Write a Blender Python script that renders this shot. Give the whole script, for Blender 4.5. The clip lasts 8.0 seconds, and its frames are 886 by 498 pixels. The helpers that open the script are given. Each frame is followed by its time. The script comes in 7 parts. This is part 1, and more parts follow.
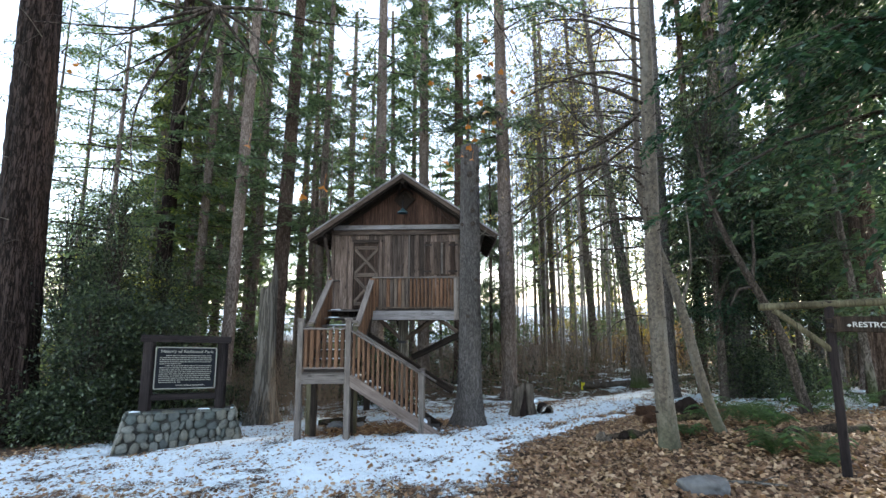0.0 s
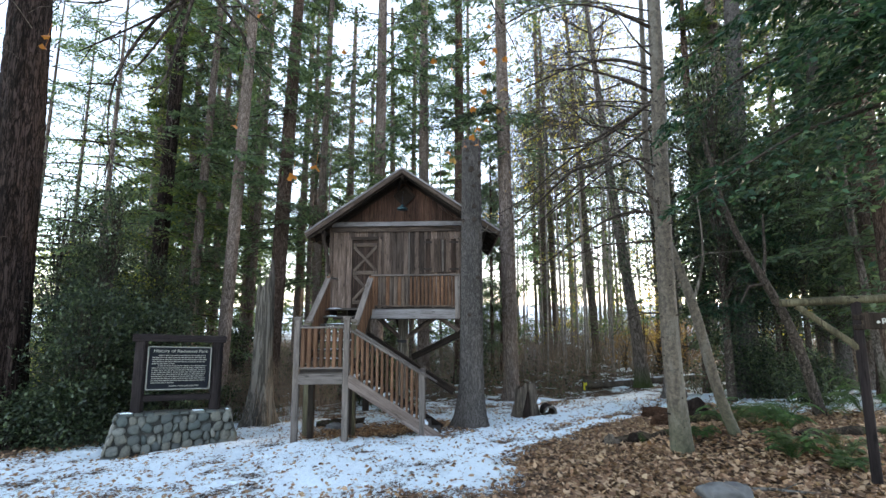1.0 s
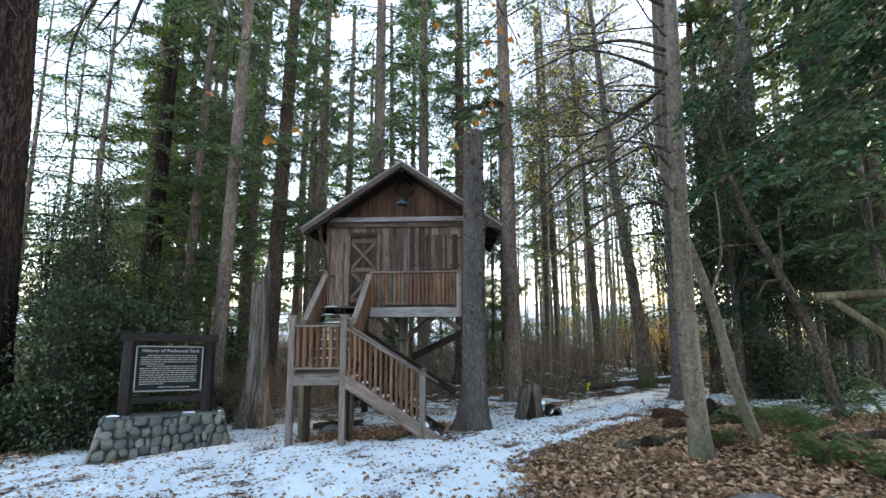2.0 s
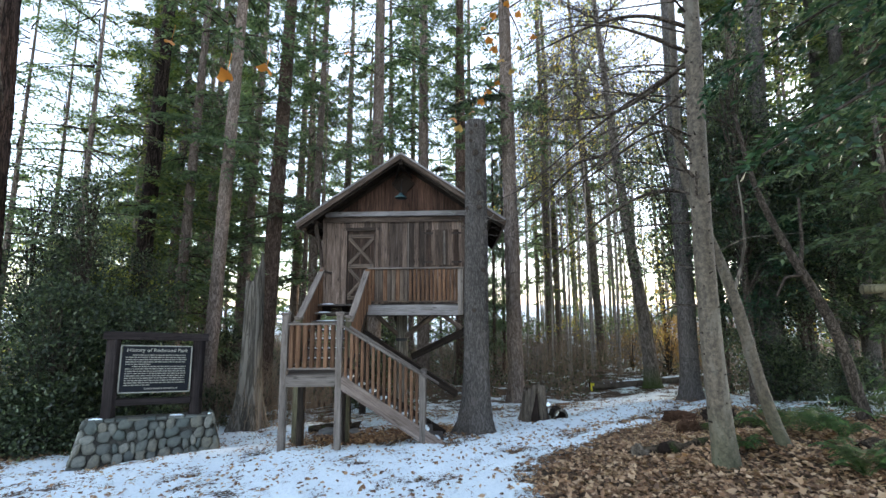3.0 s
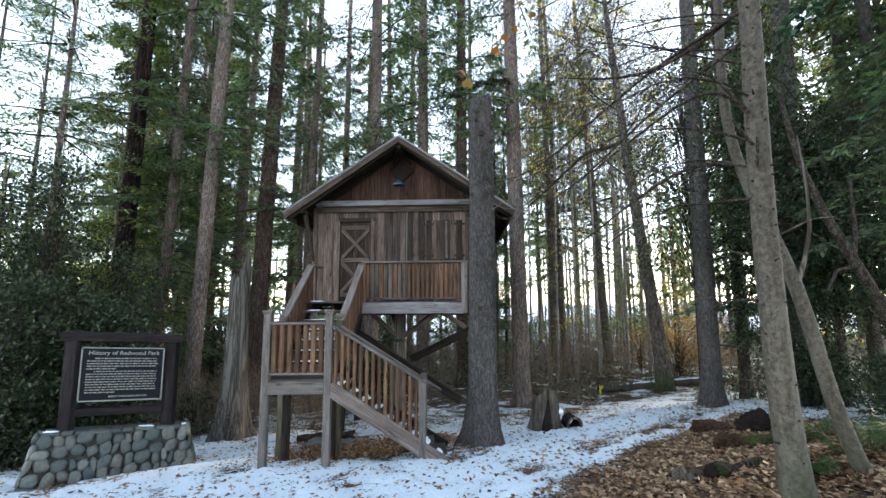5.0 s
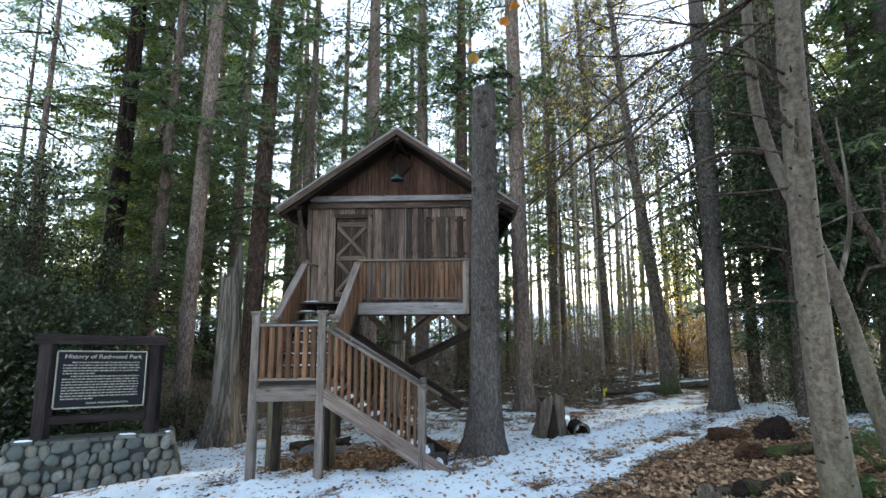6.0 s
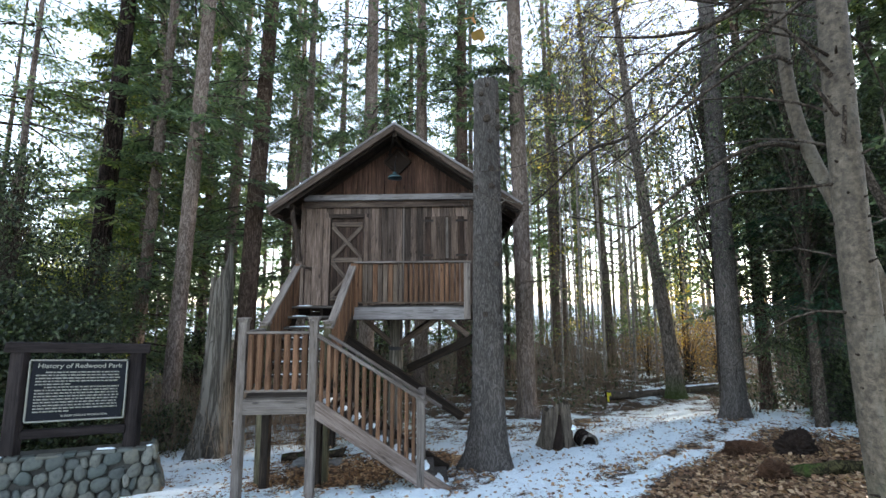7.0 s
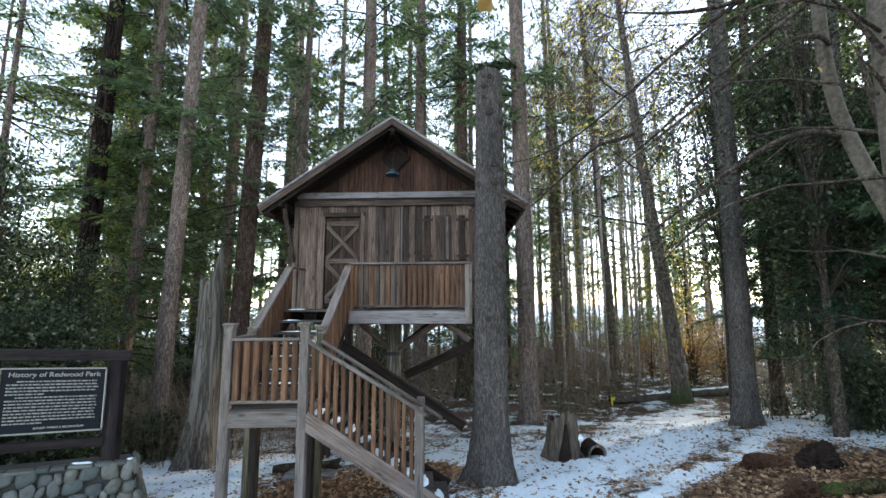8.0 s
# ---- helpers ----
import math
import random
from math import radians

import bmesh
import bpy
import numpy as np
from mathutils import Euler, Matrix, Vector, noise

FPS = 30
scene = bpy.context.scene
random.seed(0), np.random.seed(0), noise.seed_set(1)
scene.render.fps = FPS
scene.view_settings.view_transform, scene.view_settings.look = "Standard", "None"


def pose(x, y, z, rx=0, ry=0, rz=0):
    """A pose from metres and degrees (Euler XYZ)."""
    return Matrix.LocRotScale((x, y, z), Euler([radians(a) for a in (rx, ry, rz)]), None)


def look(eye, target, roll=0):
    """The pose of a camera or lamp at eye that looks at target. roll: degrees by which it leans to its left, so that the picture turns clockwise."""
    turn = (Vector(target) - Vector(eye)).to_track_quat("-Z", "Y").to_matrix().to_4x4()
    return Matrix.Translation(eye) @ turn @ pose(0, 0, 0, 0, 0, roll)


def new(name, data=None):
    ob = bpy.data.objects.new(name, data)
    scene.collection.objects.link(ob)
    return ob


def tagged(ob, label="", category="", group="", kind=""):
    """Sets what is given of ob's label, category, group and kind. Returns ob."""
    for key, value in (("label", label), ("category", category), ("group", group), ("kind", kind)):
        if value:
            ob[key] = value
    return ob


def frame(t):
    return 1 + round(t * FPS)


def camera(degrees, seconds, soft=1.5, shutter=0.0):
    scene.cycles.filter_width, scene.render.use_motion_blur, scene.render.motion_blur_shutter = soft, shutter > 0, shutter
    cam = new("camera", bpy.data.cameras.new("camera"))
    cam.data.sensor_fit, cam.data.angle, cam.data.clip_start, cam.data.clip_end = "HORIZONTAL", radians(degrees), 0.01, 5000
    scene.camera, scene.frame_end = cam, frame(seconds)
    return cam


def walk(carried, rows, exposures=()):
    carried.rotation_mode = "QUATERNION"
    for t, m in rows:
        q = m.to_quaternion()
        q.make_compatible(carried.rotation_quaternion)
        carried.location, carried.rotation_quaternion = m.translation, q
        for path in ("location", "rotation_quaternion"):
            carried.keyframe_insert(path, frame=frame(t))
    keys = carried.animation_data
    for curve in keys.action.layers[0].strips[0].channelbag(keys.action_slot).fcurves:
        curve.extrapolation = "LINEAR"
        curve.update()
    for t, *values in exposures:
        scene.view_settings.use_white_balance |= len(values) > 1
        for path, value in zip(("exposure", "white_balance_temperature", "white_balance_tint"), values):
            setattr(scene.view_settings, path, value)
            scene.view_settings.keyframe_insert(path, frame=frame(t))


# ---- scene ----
cam = camera(91.5, 8.0)
METRES, EYE, TILT, LEAN, TURN = 3.6, 3.0, 0.0, 0.0, 0.0
ROWS = [
    (0.0, 0.0, 0.0, 0.0, 0.02, 7.29, 0.15),
    (0.5, -0.004, 0.0347, -0.0045, -0.01, 7.3, 0.18),
    (1.0, -0.0099, 0.0811, -0.0118, -0.04, 7.28, 0.19),
    (1.5, -0.015, 0.1355, -0.02, -0.05, 7.27, 0.24),
    (3.0, -0.0277, 0.3258, -0.0426, -0.13, 7.25, 0.25),
    (3.5, -0.032, 0.395, -0.0528, -0.16, 7.22, 0.26),
    (4.0, -0.0352, 0.465, -0.0552, -0.17, 7.2, 0.27),
    (4.5, -0.0401, 0.5349, -0.0568, -0.19, 7.2, 0.28),
    (6.0, -0.0528, 0.738, -0.053, -0.37, 7.16, 0.23),
    (6.5, -0.055, 0.8028, -0.0442, -0.42, 7.17, 0.23),
    (7.0, -0.0567, 0.8675, -0.0292, -0.47, 7.18, 0.22),
    (7.5, -0.0593, 0.9308, -0.0188, -0.53, 7.22, 0.2),
    (8.0, -0.0603, 0.9905, -0.012, -0.58, 7.21, 0.2),
]
STOPS, KELVIN, TINT = 2.70, 6220, 11.8
walk(cam, [(t, pose(0, 0, EYE, TILT, LEAN, TURN) @ pose(METRES * x, METRES * y, METRES * z, 90 + pitch, roll, yaw)) for t, x, y, z, yaw, pitch, roll in ROWS],
     [(0.0, STOPS, KELVIN, TINT), (4.0, STOPS, KELVIN, TINT), (8.0, STOPS + 0.07, KELVIN, TINT)])

# ---- light: a pale winter sky, the low sun far behind the wood ----
SUN_UP, SUN_AZ = radians(13), radians(58)   # azimuth from +y towards +x
world = bpy.data.worlds.new("sky")
scene.world = world
world.use_nodes = True
wn = world.node_tree
sky = wn.nodes.new("ShaderNodeTexSky")
sky.sky_type, sky.sun_disc = "NISHITA", False
sky.sun_elevation, sky.sun_rotation = SUN_UP, SUN_AZ
sky.air_density, sky.dust_density, sky.ozone_density = 1.0, 0.25, 1.0
haze = wn.nodes.new("ShaderNodeHueSaturation")
haze.inputs["Saturation"].default_value = 0.6
wn.links.new(sky.outputs[0], haze.inputs["Color"])
wn.links.new(haze.outputs[0], wn.nodes["Background"].inputs[0])
wn.nodes["Background"].inputs[1].default_value = 0.15
sun = new("sun", bpy.data.lights.new("sun", "SUN"))
sun.data.energy, sun.data.angle, sun.data.color = 1.1, radians(1.5), (1.0, 0.82, 0.6)
SUN_DIR = Vector((math.sin(SUN_AZ) * math.cos(SUN_UP), math.cos(SUN_AZ) * math.cos(SUN_UP), math.sin(SUN_UP)))
sun.matrix_basis = look(SUN_DIR * 60, (0, 0, 0))


# ---- materials ----
def material(name, build, bump_strength=0.0, bump_distance=0.02):
    """build(nodes, links, bsdf) sets colour and roughness and returns a height output or None."""
    m = bpy.data.materials.new(name)
    m.use_nodes = True
    t = m.node_tree
    bsdf = t.nodes["Principled BSDF"]
    height = build(t.nodes, t.links, bsdf)
    if height is not None and bump_strength:
        b = t.nodes.new("ShaderNodeBump")
        b.inputs["Strength"].default_value = bump_strength
        b.inputs["Distance"].default_value = bump_distance
        t.links.new(height, b.inputs["Height"])
        t.links.new(b.outputs[0], bsdf.inputs["Normal"])
    return m


def coords(nodes, links, scale=(1, 1, 1), kind="Object", shift=True):
    tc = nodes.new("ShaderNodeTexCoord")
    mp = nodes.new("ShaderNodeMapping")
    mp.inputs["Scale"].default_value = scale
    links.new(tc.outputs[kind], mp.inputs["Vector"])
    if shift:
        oi = nodes.new("ShaderNodeObjectInfo")
        mul = nodes.new("ShaderNodeMath")
        mul.operation = "MULTIPLY"
        mul.inputs[1].default_value = 57.0
        links.new(oi.outputs["Random"], mul.inputs[0])
        links.new(mul.outputs[0], mp.inputs["Location"])
    return mp.outputs[0]


def noise_tex(nodes, links, vec, scale, detail=4.0, rough=0.55, distort=0.0):
    n = nodes.new("ShaderNodeTexNoise")
    n.inputs["Scale"].default_value = scale
    n.inputs["Detail"].default_value = detail
    n.inputs["Roughness"].default_value = rough
    n.inputs["Distortion"].default_value = distort
    links.new(vec, n.inputs["Vector"])
    return n.outputs["Fac"]


def ramp(nodes, links, fac, stops):
    r = nodes.new("ShaderNodeValToRGB")
    el = r.color_ramp.elements
    while len(el) < len(stops):
        el.new(0.5)
    for e, (p, c) in zip(el, stops):
        e.position, e.color = p, (*c, 1)
    links.new(fac, r.inputs[0])
    return r.outputs[0]


def mixc(nodes, links, fac, a, b, how="MIX"):
    m = nodes.new("ShaderNodeMix")
    m.data_type, m.blend_type = "RGBA", how
    for sock, v in ((m.inputs[0], fac), (m.inputs[6], a), (m.inputs[7], b)):
        if isinstance(v, (float, int)):
            sock.default_value = v
        elif isinstance(v, tuple):
            sock.default_value = (*v, 1)
        else:
            links.new(v, sock)
    return m.outputs[2]


def math_node(nodes, links, how, a, b):
    m = nodes.new("ShaderNodeMath")
    m.operation = how
    for sock, v in zip(m.inputs, (a, b)):
        if isinstance(v, (float, int)):
            sock.default_value = v
        else:
            links.new(v, sock)
    return m.outputs[0]


def wood(name, dark, mid, light, rough=0.8, axis=2, vary=0.5, bump=0.4):
    """Weathered boards: grain along one axis of the piece, knots, and a tone of its own for each piece."""
    def build(n, l, bsdf):
        def along(across, length):
            sc = [across] * 3
            sc[axis] = length
            return coords(n, l, tuple(sc))
        grain = noise_tex(n, l, along(60.0, 2.4), 1.0, 7.0, 0.68, 0.5)
        broad = noise_tex(n, l, along(11.0, 0.8), 1.0, 5.0, 0.6, 0.6)
        blot = noise_tex(n, l, along(3.6, 1.1), 1.5, 5.0, 0.7)
        mix = math_node(n, l, "ADD", math_node(n, l, "MULTIPLY", grain, 0.55), math_node(n, l, "MULTIPLY", broad, 0.45))
        col = ramp(n, l, mix, [(0.34, dark), (0.5, mid), (0.66, light)])
        stain = ramp(n, l, blot, [(0.32, (0.5, 0.47, 0.45)), (0.5, (0.95, 0.94, 0.93)), (0.7, (1.25, 1.25, 1.25))])
        col = mixc(n, l, 0.8, col, stain, "MULTIPLY")
        crack = math_node(n, l, "ABSOLUTE", math_node(n, l, "SUBTRACT", noise_tex(n, l, along(16.0, 0.5), 1.0, 3.0, 0.5, 0.3), 0.5), 0.0)
        col = mixc(n, l, ramp(n, l, crack, [(0.004, (0.75, 0.75, 0.75)), (0.016, (0, 0, 0))]), col, tuple(0.45 * c for c in dark))
        knot = n.new("ShaderNodeTexVoronoi")
        knot.inputs["Scale"].default_value = 1.0
        l.new(along(5.5, 1.9), knot.inputs["Vector"])
        col = mixc(n, l, ramp(n, l, knot.outputs["Distance"], [(0.07, (0.85, 0.85, 0.85)), (0.13, (0, 0, 0))]), col, tuple(0.6 * c for c in dark))
        oi = n.new("ShaderNodeObjectInfo")
        tone = ramp(n, l, oi.outputs["Random"], [(0.0, (1 - vary, 1 - vary, 1 - vary)), (1.0, (1 + vary * 0.55, 1 + vary * 0.5, 1 + vary * 0.45))])
        col = mixc(n, l, 1.0, col, tone, "MULTIPLY")
        l.new(col, bsdf.inputs["Base Color"])
        bsdf.inputs["Roughness"].default_value = rough
        bsdf.inputs["Specular IOR Level"].default_value = 0.15
        return grain
    return material(name, build, bump, 0.01)


def bark(name, dark, mid, light, stretch=0.22, scale=9.0, bump=0.9, moss=None, patch=None):
    def build(n, l, bsdf):
        v = coords(n, l, (1, 1, stretch), "Object")

        def furrow(size, offset, sharp):
            f = math_node(n, l, "SUBTRACT", noise_tex(n, l, v, size, 3.0, 0.55, 0.8), offset)
            return math_node(n, l, "MINIMUM", math_node(n, l, "MULTIPLY", math_node(n, l, "ABSOLUTE", f, 0.0), sharp), 1.0)
        plate = math_node(n, l, "MULTIPLY", furrow(scale * 0.62, 0.5, 13.0), furrow(scale * 1.05, 0.46, 15.0))
        fine = noise_tex(n, l, v, scale * 4, 6.0, 0.65)
        h = math_node(n, l, "ADD", math_node(n, l, "MULTIPLY", plate, 0.6), math_node(n, l, "MULTIPLY", fine, 0.5))
        col = ramp(n, l, h, [(0.25, dark), (0.62, mid), (1.0, light)])
        big = noise_tex(n, l, coords(n, l, (1, 1, 0.5)), 1.3, 3.0)
        col = mixc(n, l, 0.7, col, ramp(n, l, big, [(0.3, (0.6, 0.6, 0.6)), (0.7, (1.15, 1.1, 1.08))]), "MULTIPLY")
        if patch:
            pt = noise_tex(n, l, coords(n, l, (1, 1, 0.8)), 3.5, 5.0, 0.7)
            col = mixc(n, l, ramp(n, l, pt, [(0.52, (0, 0, 0)), (0.62, (0.8, 0.8, 0.8))]), col, patch)
        if moss:
            tc = n.new("ShaderNodeTexCoord")
            sx = n.new("ShaderNodeSeparateXYZ")
            l.new(tc.outputs["Object"], sx.inputs[0])
            mz = n.new("ShaderNodeMapRange")
            mz.inputs[1].default_value, mz.inputs[2].default_value = 1.1, 0.0
            l.new(sx.outputs[2], mz.inputs[0])
            mf = math_node(n, l, "MULTIPLY", mz.outputs[0], math_node(n, l, "MULTIPLY", fine, 1.8))
            col = mixc(n, l, mf, col, moss)
        l.new(col, bsdf.inputs["Base Color"])
        bsdf.inputs["Roughness"].default_value = 0.95
        bsdf.inputs["Specular IOR Level"].default_value = 0.1
        return h
    return material(name, build, bump, 0.018)


def leafy(name, dark, mid, light, rough=0.45, through_light=0.35, spec=0.4):
    """Leaves: a tone of its own for every leaf, light passing through the blade."""
    m = bpy.data.materials.new(name)
    m.use_nodes = True
    n, l = m.node_tree.nodes, m.node_tree.links
    bsdf, out = n["Principled BSDF"], n["Material Output"]
    geo = n.new("ShaderNodeNewGeometry")
    big = noise_tex(n, l, coords(n, l, (1, 1, 1)), 0.9, 2.0)
    f = math_node(n, l, "ADD", math_node(n, l, "MULTIPLY", geo.outputs["Random Per Island"], 0.6), math_node(n, l, "MULTIPLY", big, 0.4))
    col = ramp(n, l, f, [(0.2, dark), (0.5, mid), (0.8, light)])
    l.new(col, bsdf.inputs["Base Color"])
    bsdf.inputs["Roughness"].default_value = rough
    bsdf.inputs["Specular IOR Level"].default_value = spec
    tr = n.new("ShaderNodeBsdfTranslucent")
    l.new(mixc(n, l, 1.0, col, (1.5, 1.6, 0.9), "MULTIPLY"), tr.inputs[0])
    mx = n.new("ShaderNodeMixShader")
    mx.inputs[0].default_value = through_light
    l.new(bsdf.outputs[0], mx.inputs[1])
    l.new(tr.outputs[0], mx.inputs[2])
    l.new(mx.outputs[0], out.inputs[0])
    return m


def plain(name, colour, rough=0.6, metal=0.0, grain=25.0, vary=0.25, bump=0.15):
    def build(n, l, bsdf):
        a = noise_tex(n, l, coords(n, l), grain, 5.0)
        b = noise_tex(n, l, coords(n, l), grain / 9, 3.0)
        f = math_node(n, l, "ADD", math_node(n, l, "MULTIPLY", a, 0.5), math_node(n, l, "MULTIPLY", b, 0.5))
        lo, hi = tuple(c * (1 - vary) for c in colour), tuple(min(1, c * (1 + vary)) for c in colour)
        l.new(ramp(n, l, f, [(0.3, lo), (0.7, hi)]), bsdf.inputs["Base Color"])
        bsdf.inputs["Roughness"].default_value, bsdf.inputs["Metallic"].default_value = rough, metal
        bsdf.inputs["Specular IOR Level"].default_value = 0.1 if rough > 0.85 else 0.5
        return a
    return material(name, build, bump, 0.01)


MAT_BOARD = wood("weathered_redwood_board", (0.030, 0.021, 0.017), (0.102, 0.075, 0.061), (0.210, 0.166, 0.142), vary=0.62)
# the gable's own red-brown, darkened as well for the overhang's deep shade
MAT_GABLE = wood("shaded_red_brown_gable_board", (0.015, 0.008, 0.006), (0.055, 0.029, 0.020), (0.121, 0.071, 0.049), vary=0.45)
MAT_GREY = wood("silver_grey_timber", (0.088, 0.074, 0.065), (0.141, 0.121, 0.108), (0.198, 0.176, 0.158), vary=0.22, bump=0.3)
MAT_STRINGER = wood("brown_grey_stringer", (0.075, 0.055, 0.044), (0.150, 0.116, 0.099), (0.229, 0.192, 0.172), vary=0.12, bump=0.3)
MAT_DOOR = wood("dark_door_plank", (0.012, 0.008, 0.006), (0.038, 0.024, 0.018), (0.075, 0.05, 0.038), vary=0.25)
MAT_SHUTTER = wood("brown_shutter_plank", (0.02, 0.014, 0.011), (0.070, 0.050, 0.039), (0.13, 0.098, 0.08), vary=0.4)
MAT_FASCIA = wood("brown_grey_barge_board", (0.026, 0.017, 0.013), (0.062, 0.044, 0.033), (0.123, 0.096, 0.079), vary=0.1)
MAT_PALE = wood("pale_grey_trim", (0.128, 0.114, 0.110), (0.198, 0.187, 0.187), (0.273, 0.262, 0.264), vary=0.14, bump=0.3)
MAT_BALUSTER = wood("orange_brown_cedar_baluster", (0.055, 0.029, 0.017), (0.127, 0.069, 0.040), (0.200, 0.121, 0.077), vary=0.4)
MAT_TREAD = wood("dark_wet_tread", (0.02, 0.018, 0.016), (0.06, 0.052, 0.046), (0.12, 0.11, 0.10), vary=0.2)
# dark brown lowered further: shade under floor, roof and landing is in this colour
MAT_DARKBEAM = wood("dark_brown_beam_with_shade", (0.007, 0.005, 0.004), (0.022, 0.016, 0.012), (0.055, 0.041, 0.032), vary=0.3)
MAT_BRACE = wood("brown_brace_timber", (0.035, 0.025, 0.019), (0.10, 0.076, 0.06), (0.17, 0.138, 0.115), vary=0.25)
MAT_SIGN = wood("dark_stained_sign_timber", (0.007, 0.0055, 0.0055), (0.018, 0.014, 0.014), (0.036, 0.029, 0.028), rough=0.92, vary=0.2)
MAT_RAIL = wood("mossy_round_pole", (0.03, 0.028, 0.018), (0.085, 0.075, 0.045), (0.16, 0.15, 0.10), vary=0.2)
MAT_SNAG = bark("bleached_snag_wood", (0.055, 0.049, 0.040), (0.128, 0.116, 0.098), (0.20, 0.184, 0.158), 0.06, 9.0, 0.6)
MAT_BARK_RED = bark("redwood_bark", (0.005, 0.0036, 0.003), (0.027, 0.0185, 0.0155), (0.064, 0.047, 0.041), 0.13, 15.0, 1.0)
MAT_BARK_GREY = bark("grey_fir_bark", (0.050, 0.045, 0.041), (0.108, 0.099, 0.092), (0.165, 0.152, 0.143), 0.24, 36.0, 1.0)
# brown bark raised in tone, making up for light and haze on distant trunks
MAT_BARK_FAR = bark("paled_brown_conifer_bark", (0.066, 0.050, 0.041), (0.172, 0.137, 0.118), (0.255, 0.216, 0.189), 0.25, 22.0, 0.6)
MAT_BARK_DARK = bark("dark_brown_bark", (0.03, 0.02, 0.015), (0.085, 0.06, 0.048), (0.14, 0.105, 0.086), 0.2, 20.0, 0.6)
# very pale bark: distance haze put into the colour of slender trunks
MAT_BARK_PALE = bark("haze_paled_bark", (0.14, 0.12, 0.10), (0.30, 0.27, 0.235), (0.42, 0.39, 0.35), 0.5, 12.0, 0.3)
def smooth_bark_build(n, l, bsdf):
    fine = noise_tex(n, l, coords(n, l, (1, 1, 0.8)), 20.0, 8.0, 0.72)
    lich = noise_tex(n, l, coords(n, l, (1, 1, 0.3)), 4.0, 6.0, 0.68, 0.3)
    col = ramp(n, l, fine, [(0.36, (0.03, 0.023, 0.016)), (0.50, (0.075, 0.06, 0.043)), (0.64, (0.13, 0.108, 0.08))])
    col = mixc(n, l, ramp(n, l, lich, [(0.52, (0, 0, 0)), (0.60, (0.4, 0.4, 0.4))]), col, (0.16, 0.148, 0.12))
    col = mixc(n, l, ramp(n, l, lich, [(0.34, (0.3, 0.3, 0.3)), (0.45, (0, 0, 0))]), col, (0.05, 0.043, 0.033))
    vo = n.new("ShaderNodeTexVoronoi")
    vo.inputs["Scale"].default_value = 13.0
    l.new(coords(n, l, (1, 1, 2.6)), vo.inputs["Vector"])
    knot = ramp(n, l, vo.outputs["Distance"], [(0.12, (0.8, 0.8, 0.8)), (0.24, (0, 0, 0))])
    col = mixc(n, l, knot, col, (0.03, 0.025, 0.02))
    tc = n.new("ShaderNodeTexCoord")
    sx = n.new("ShaderNodeSeparateXYZ")
    l.new(tc.outputs["Object"], sx.inputs[0])
    mz = n.new("ShaderNodeMapRange")
    mz.inputs[1].default_value, mz.inputs[2].default_value = 0.9, 0.0
    l.new(sx.outputs[2], mz.inputs[0])
    col = mixc(n, l, math_node(n, l, "MULTIPLY", mz.outputs[0], lich), col, (0.04, 0.055, 0.015))
    l.new(col, bsdf.inputs["Base Color"])
    bsdf.inputs["Roughness"].default_value = 0.85
    return math_node(n, l, "SUBTRACT", fine, knot)


MAT_BARK_MAPLE = material("smooth_lichened_bark", smooth_bark_build, 0.3, 0.02)
MAT_BARK_MOSS = bark("mossy_foot_bark", (0.044, 0.037, 0.030), (0.136, 0.116, 0.099), (0.220, 0.195, 0.172), 0.35, 16.0, 0.7, moss=(0.040, 0.066, 0.012))
MAT_BRUSH = plain("dry_brush_stem", (0.19, 0.145, 0.105), 0.9, 0.0, 3.0, 0.4, 0.0)
MAT_TWIG = bark("dark_twig_bark", (0.02, 0.016, 0.013), (0.06, 0.05, 0.04), (0.12, 0.10, 0.085), 0.5, 20.0, 0.3)
MAT_TWIG_PALE = bark("pale_twig_bark", (0.06, 0.05, 0.04), (0.15, 0.125, 0.10), (0.24, 0.21, 0.17), 0.5, 20.0, 0.2)
MAT_FIR = leafy("conifer_foliage", (0.03, 0.05, 0.032), (0.074, 0.108, 0.068), (0.14, 0.178, 0.10), 0.45, 0.48)
# yellower copy of the conifer foliage, with low sunlight put into its colour
MAT_FIR_WARM = leafy("sunny_conifer_foliage", (0.025, 0.042, 0.014), (0.075, 0.105, 0.032), (0.18, 0.19, 0.055), 0.45, 0.48)
MAT_CEDAR = leafy("blue_green_cedar_foliage", (0.007, 0.019, 0.012), (0.019, 0.045, 0.028), (0.043, 0.086, 0.048), 0.5, 0.35, 0.2)
MAT_HOLLY = leafy("glossy_evergreen_leaf", (0.008, 0.015, 0.008), (0.028, 0.042, 0.022), (0.10, 0.125, 0.065), 0.4, 0.32, 0.35)
# lighter copy of the conifer foliage, haze of the far crowns in its colour
MAT_FIR_FAR = leafy("haze_lightened_conifer_foliage", (0.05, 0.078, 0.05), (0.11, 0.15, 0.092), (0.19, 0.225, 0.12), 0.45, 0.55)
MAT_YELLOW = leafy("yellow_autumn_leaf", (0.26, 0.17, 0.03), (0.48, 0.34, 0.07), (0.65, 0.52, 0.14), 0.5, 0.6)
MAT_GOLDGREEN = leafy("gold_green_leaf", (0.10, 0.12, 0.03), (0.24, 0.24, 0.06), (0.42, 0.38, 0.12), 0.5, 0.6)
MAT_BEECH = leafy("copper_autumn_leaf", (0.11, 0.055, 0.020), (0.26, 0.150, 0.056), (0.43, 0.275, 0.11), 0.5, 0.45)
MAT_ORANGE = leafy("orange_last_leaf", (0.14, 0.045, 0.010), (0.30, 0.11, 0.024), (0.46, 0.19, 0.045), 0.55, 0.4)
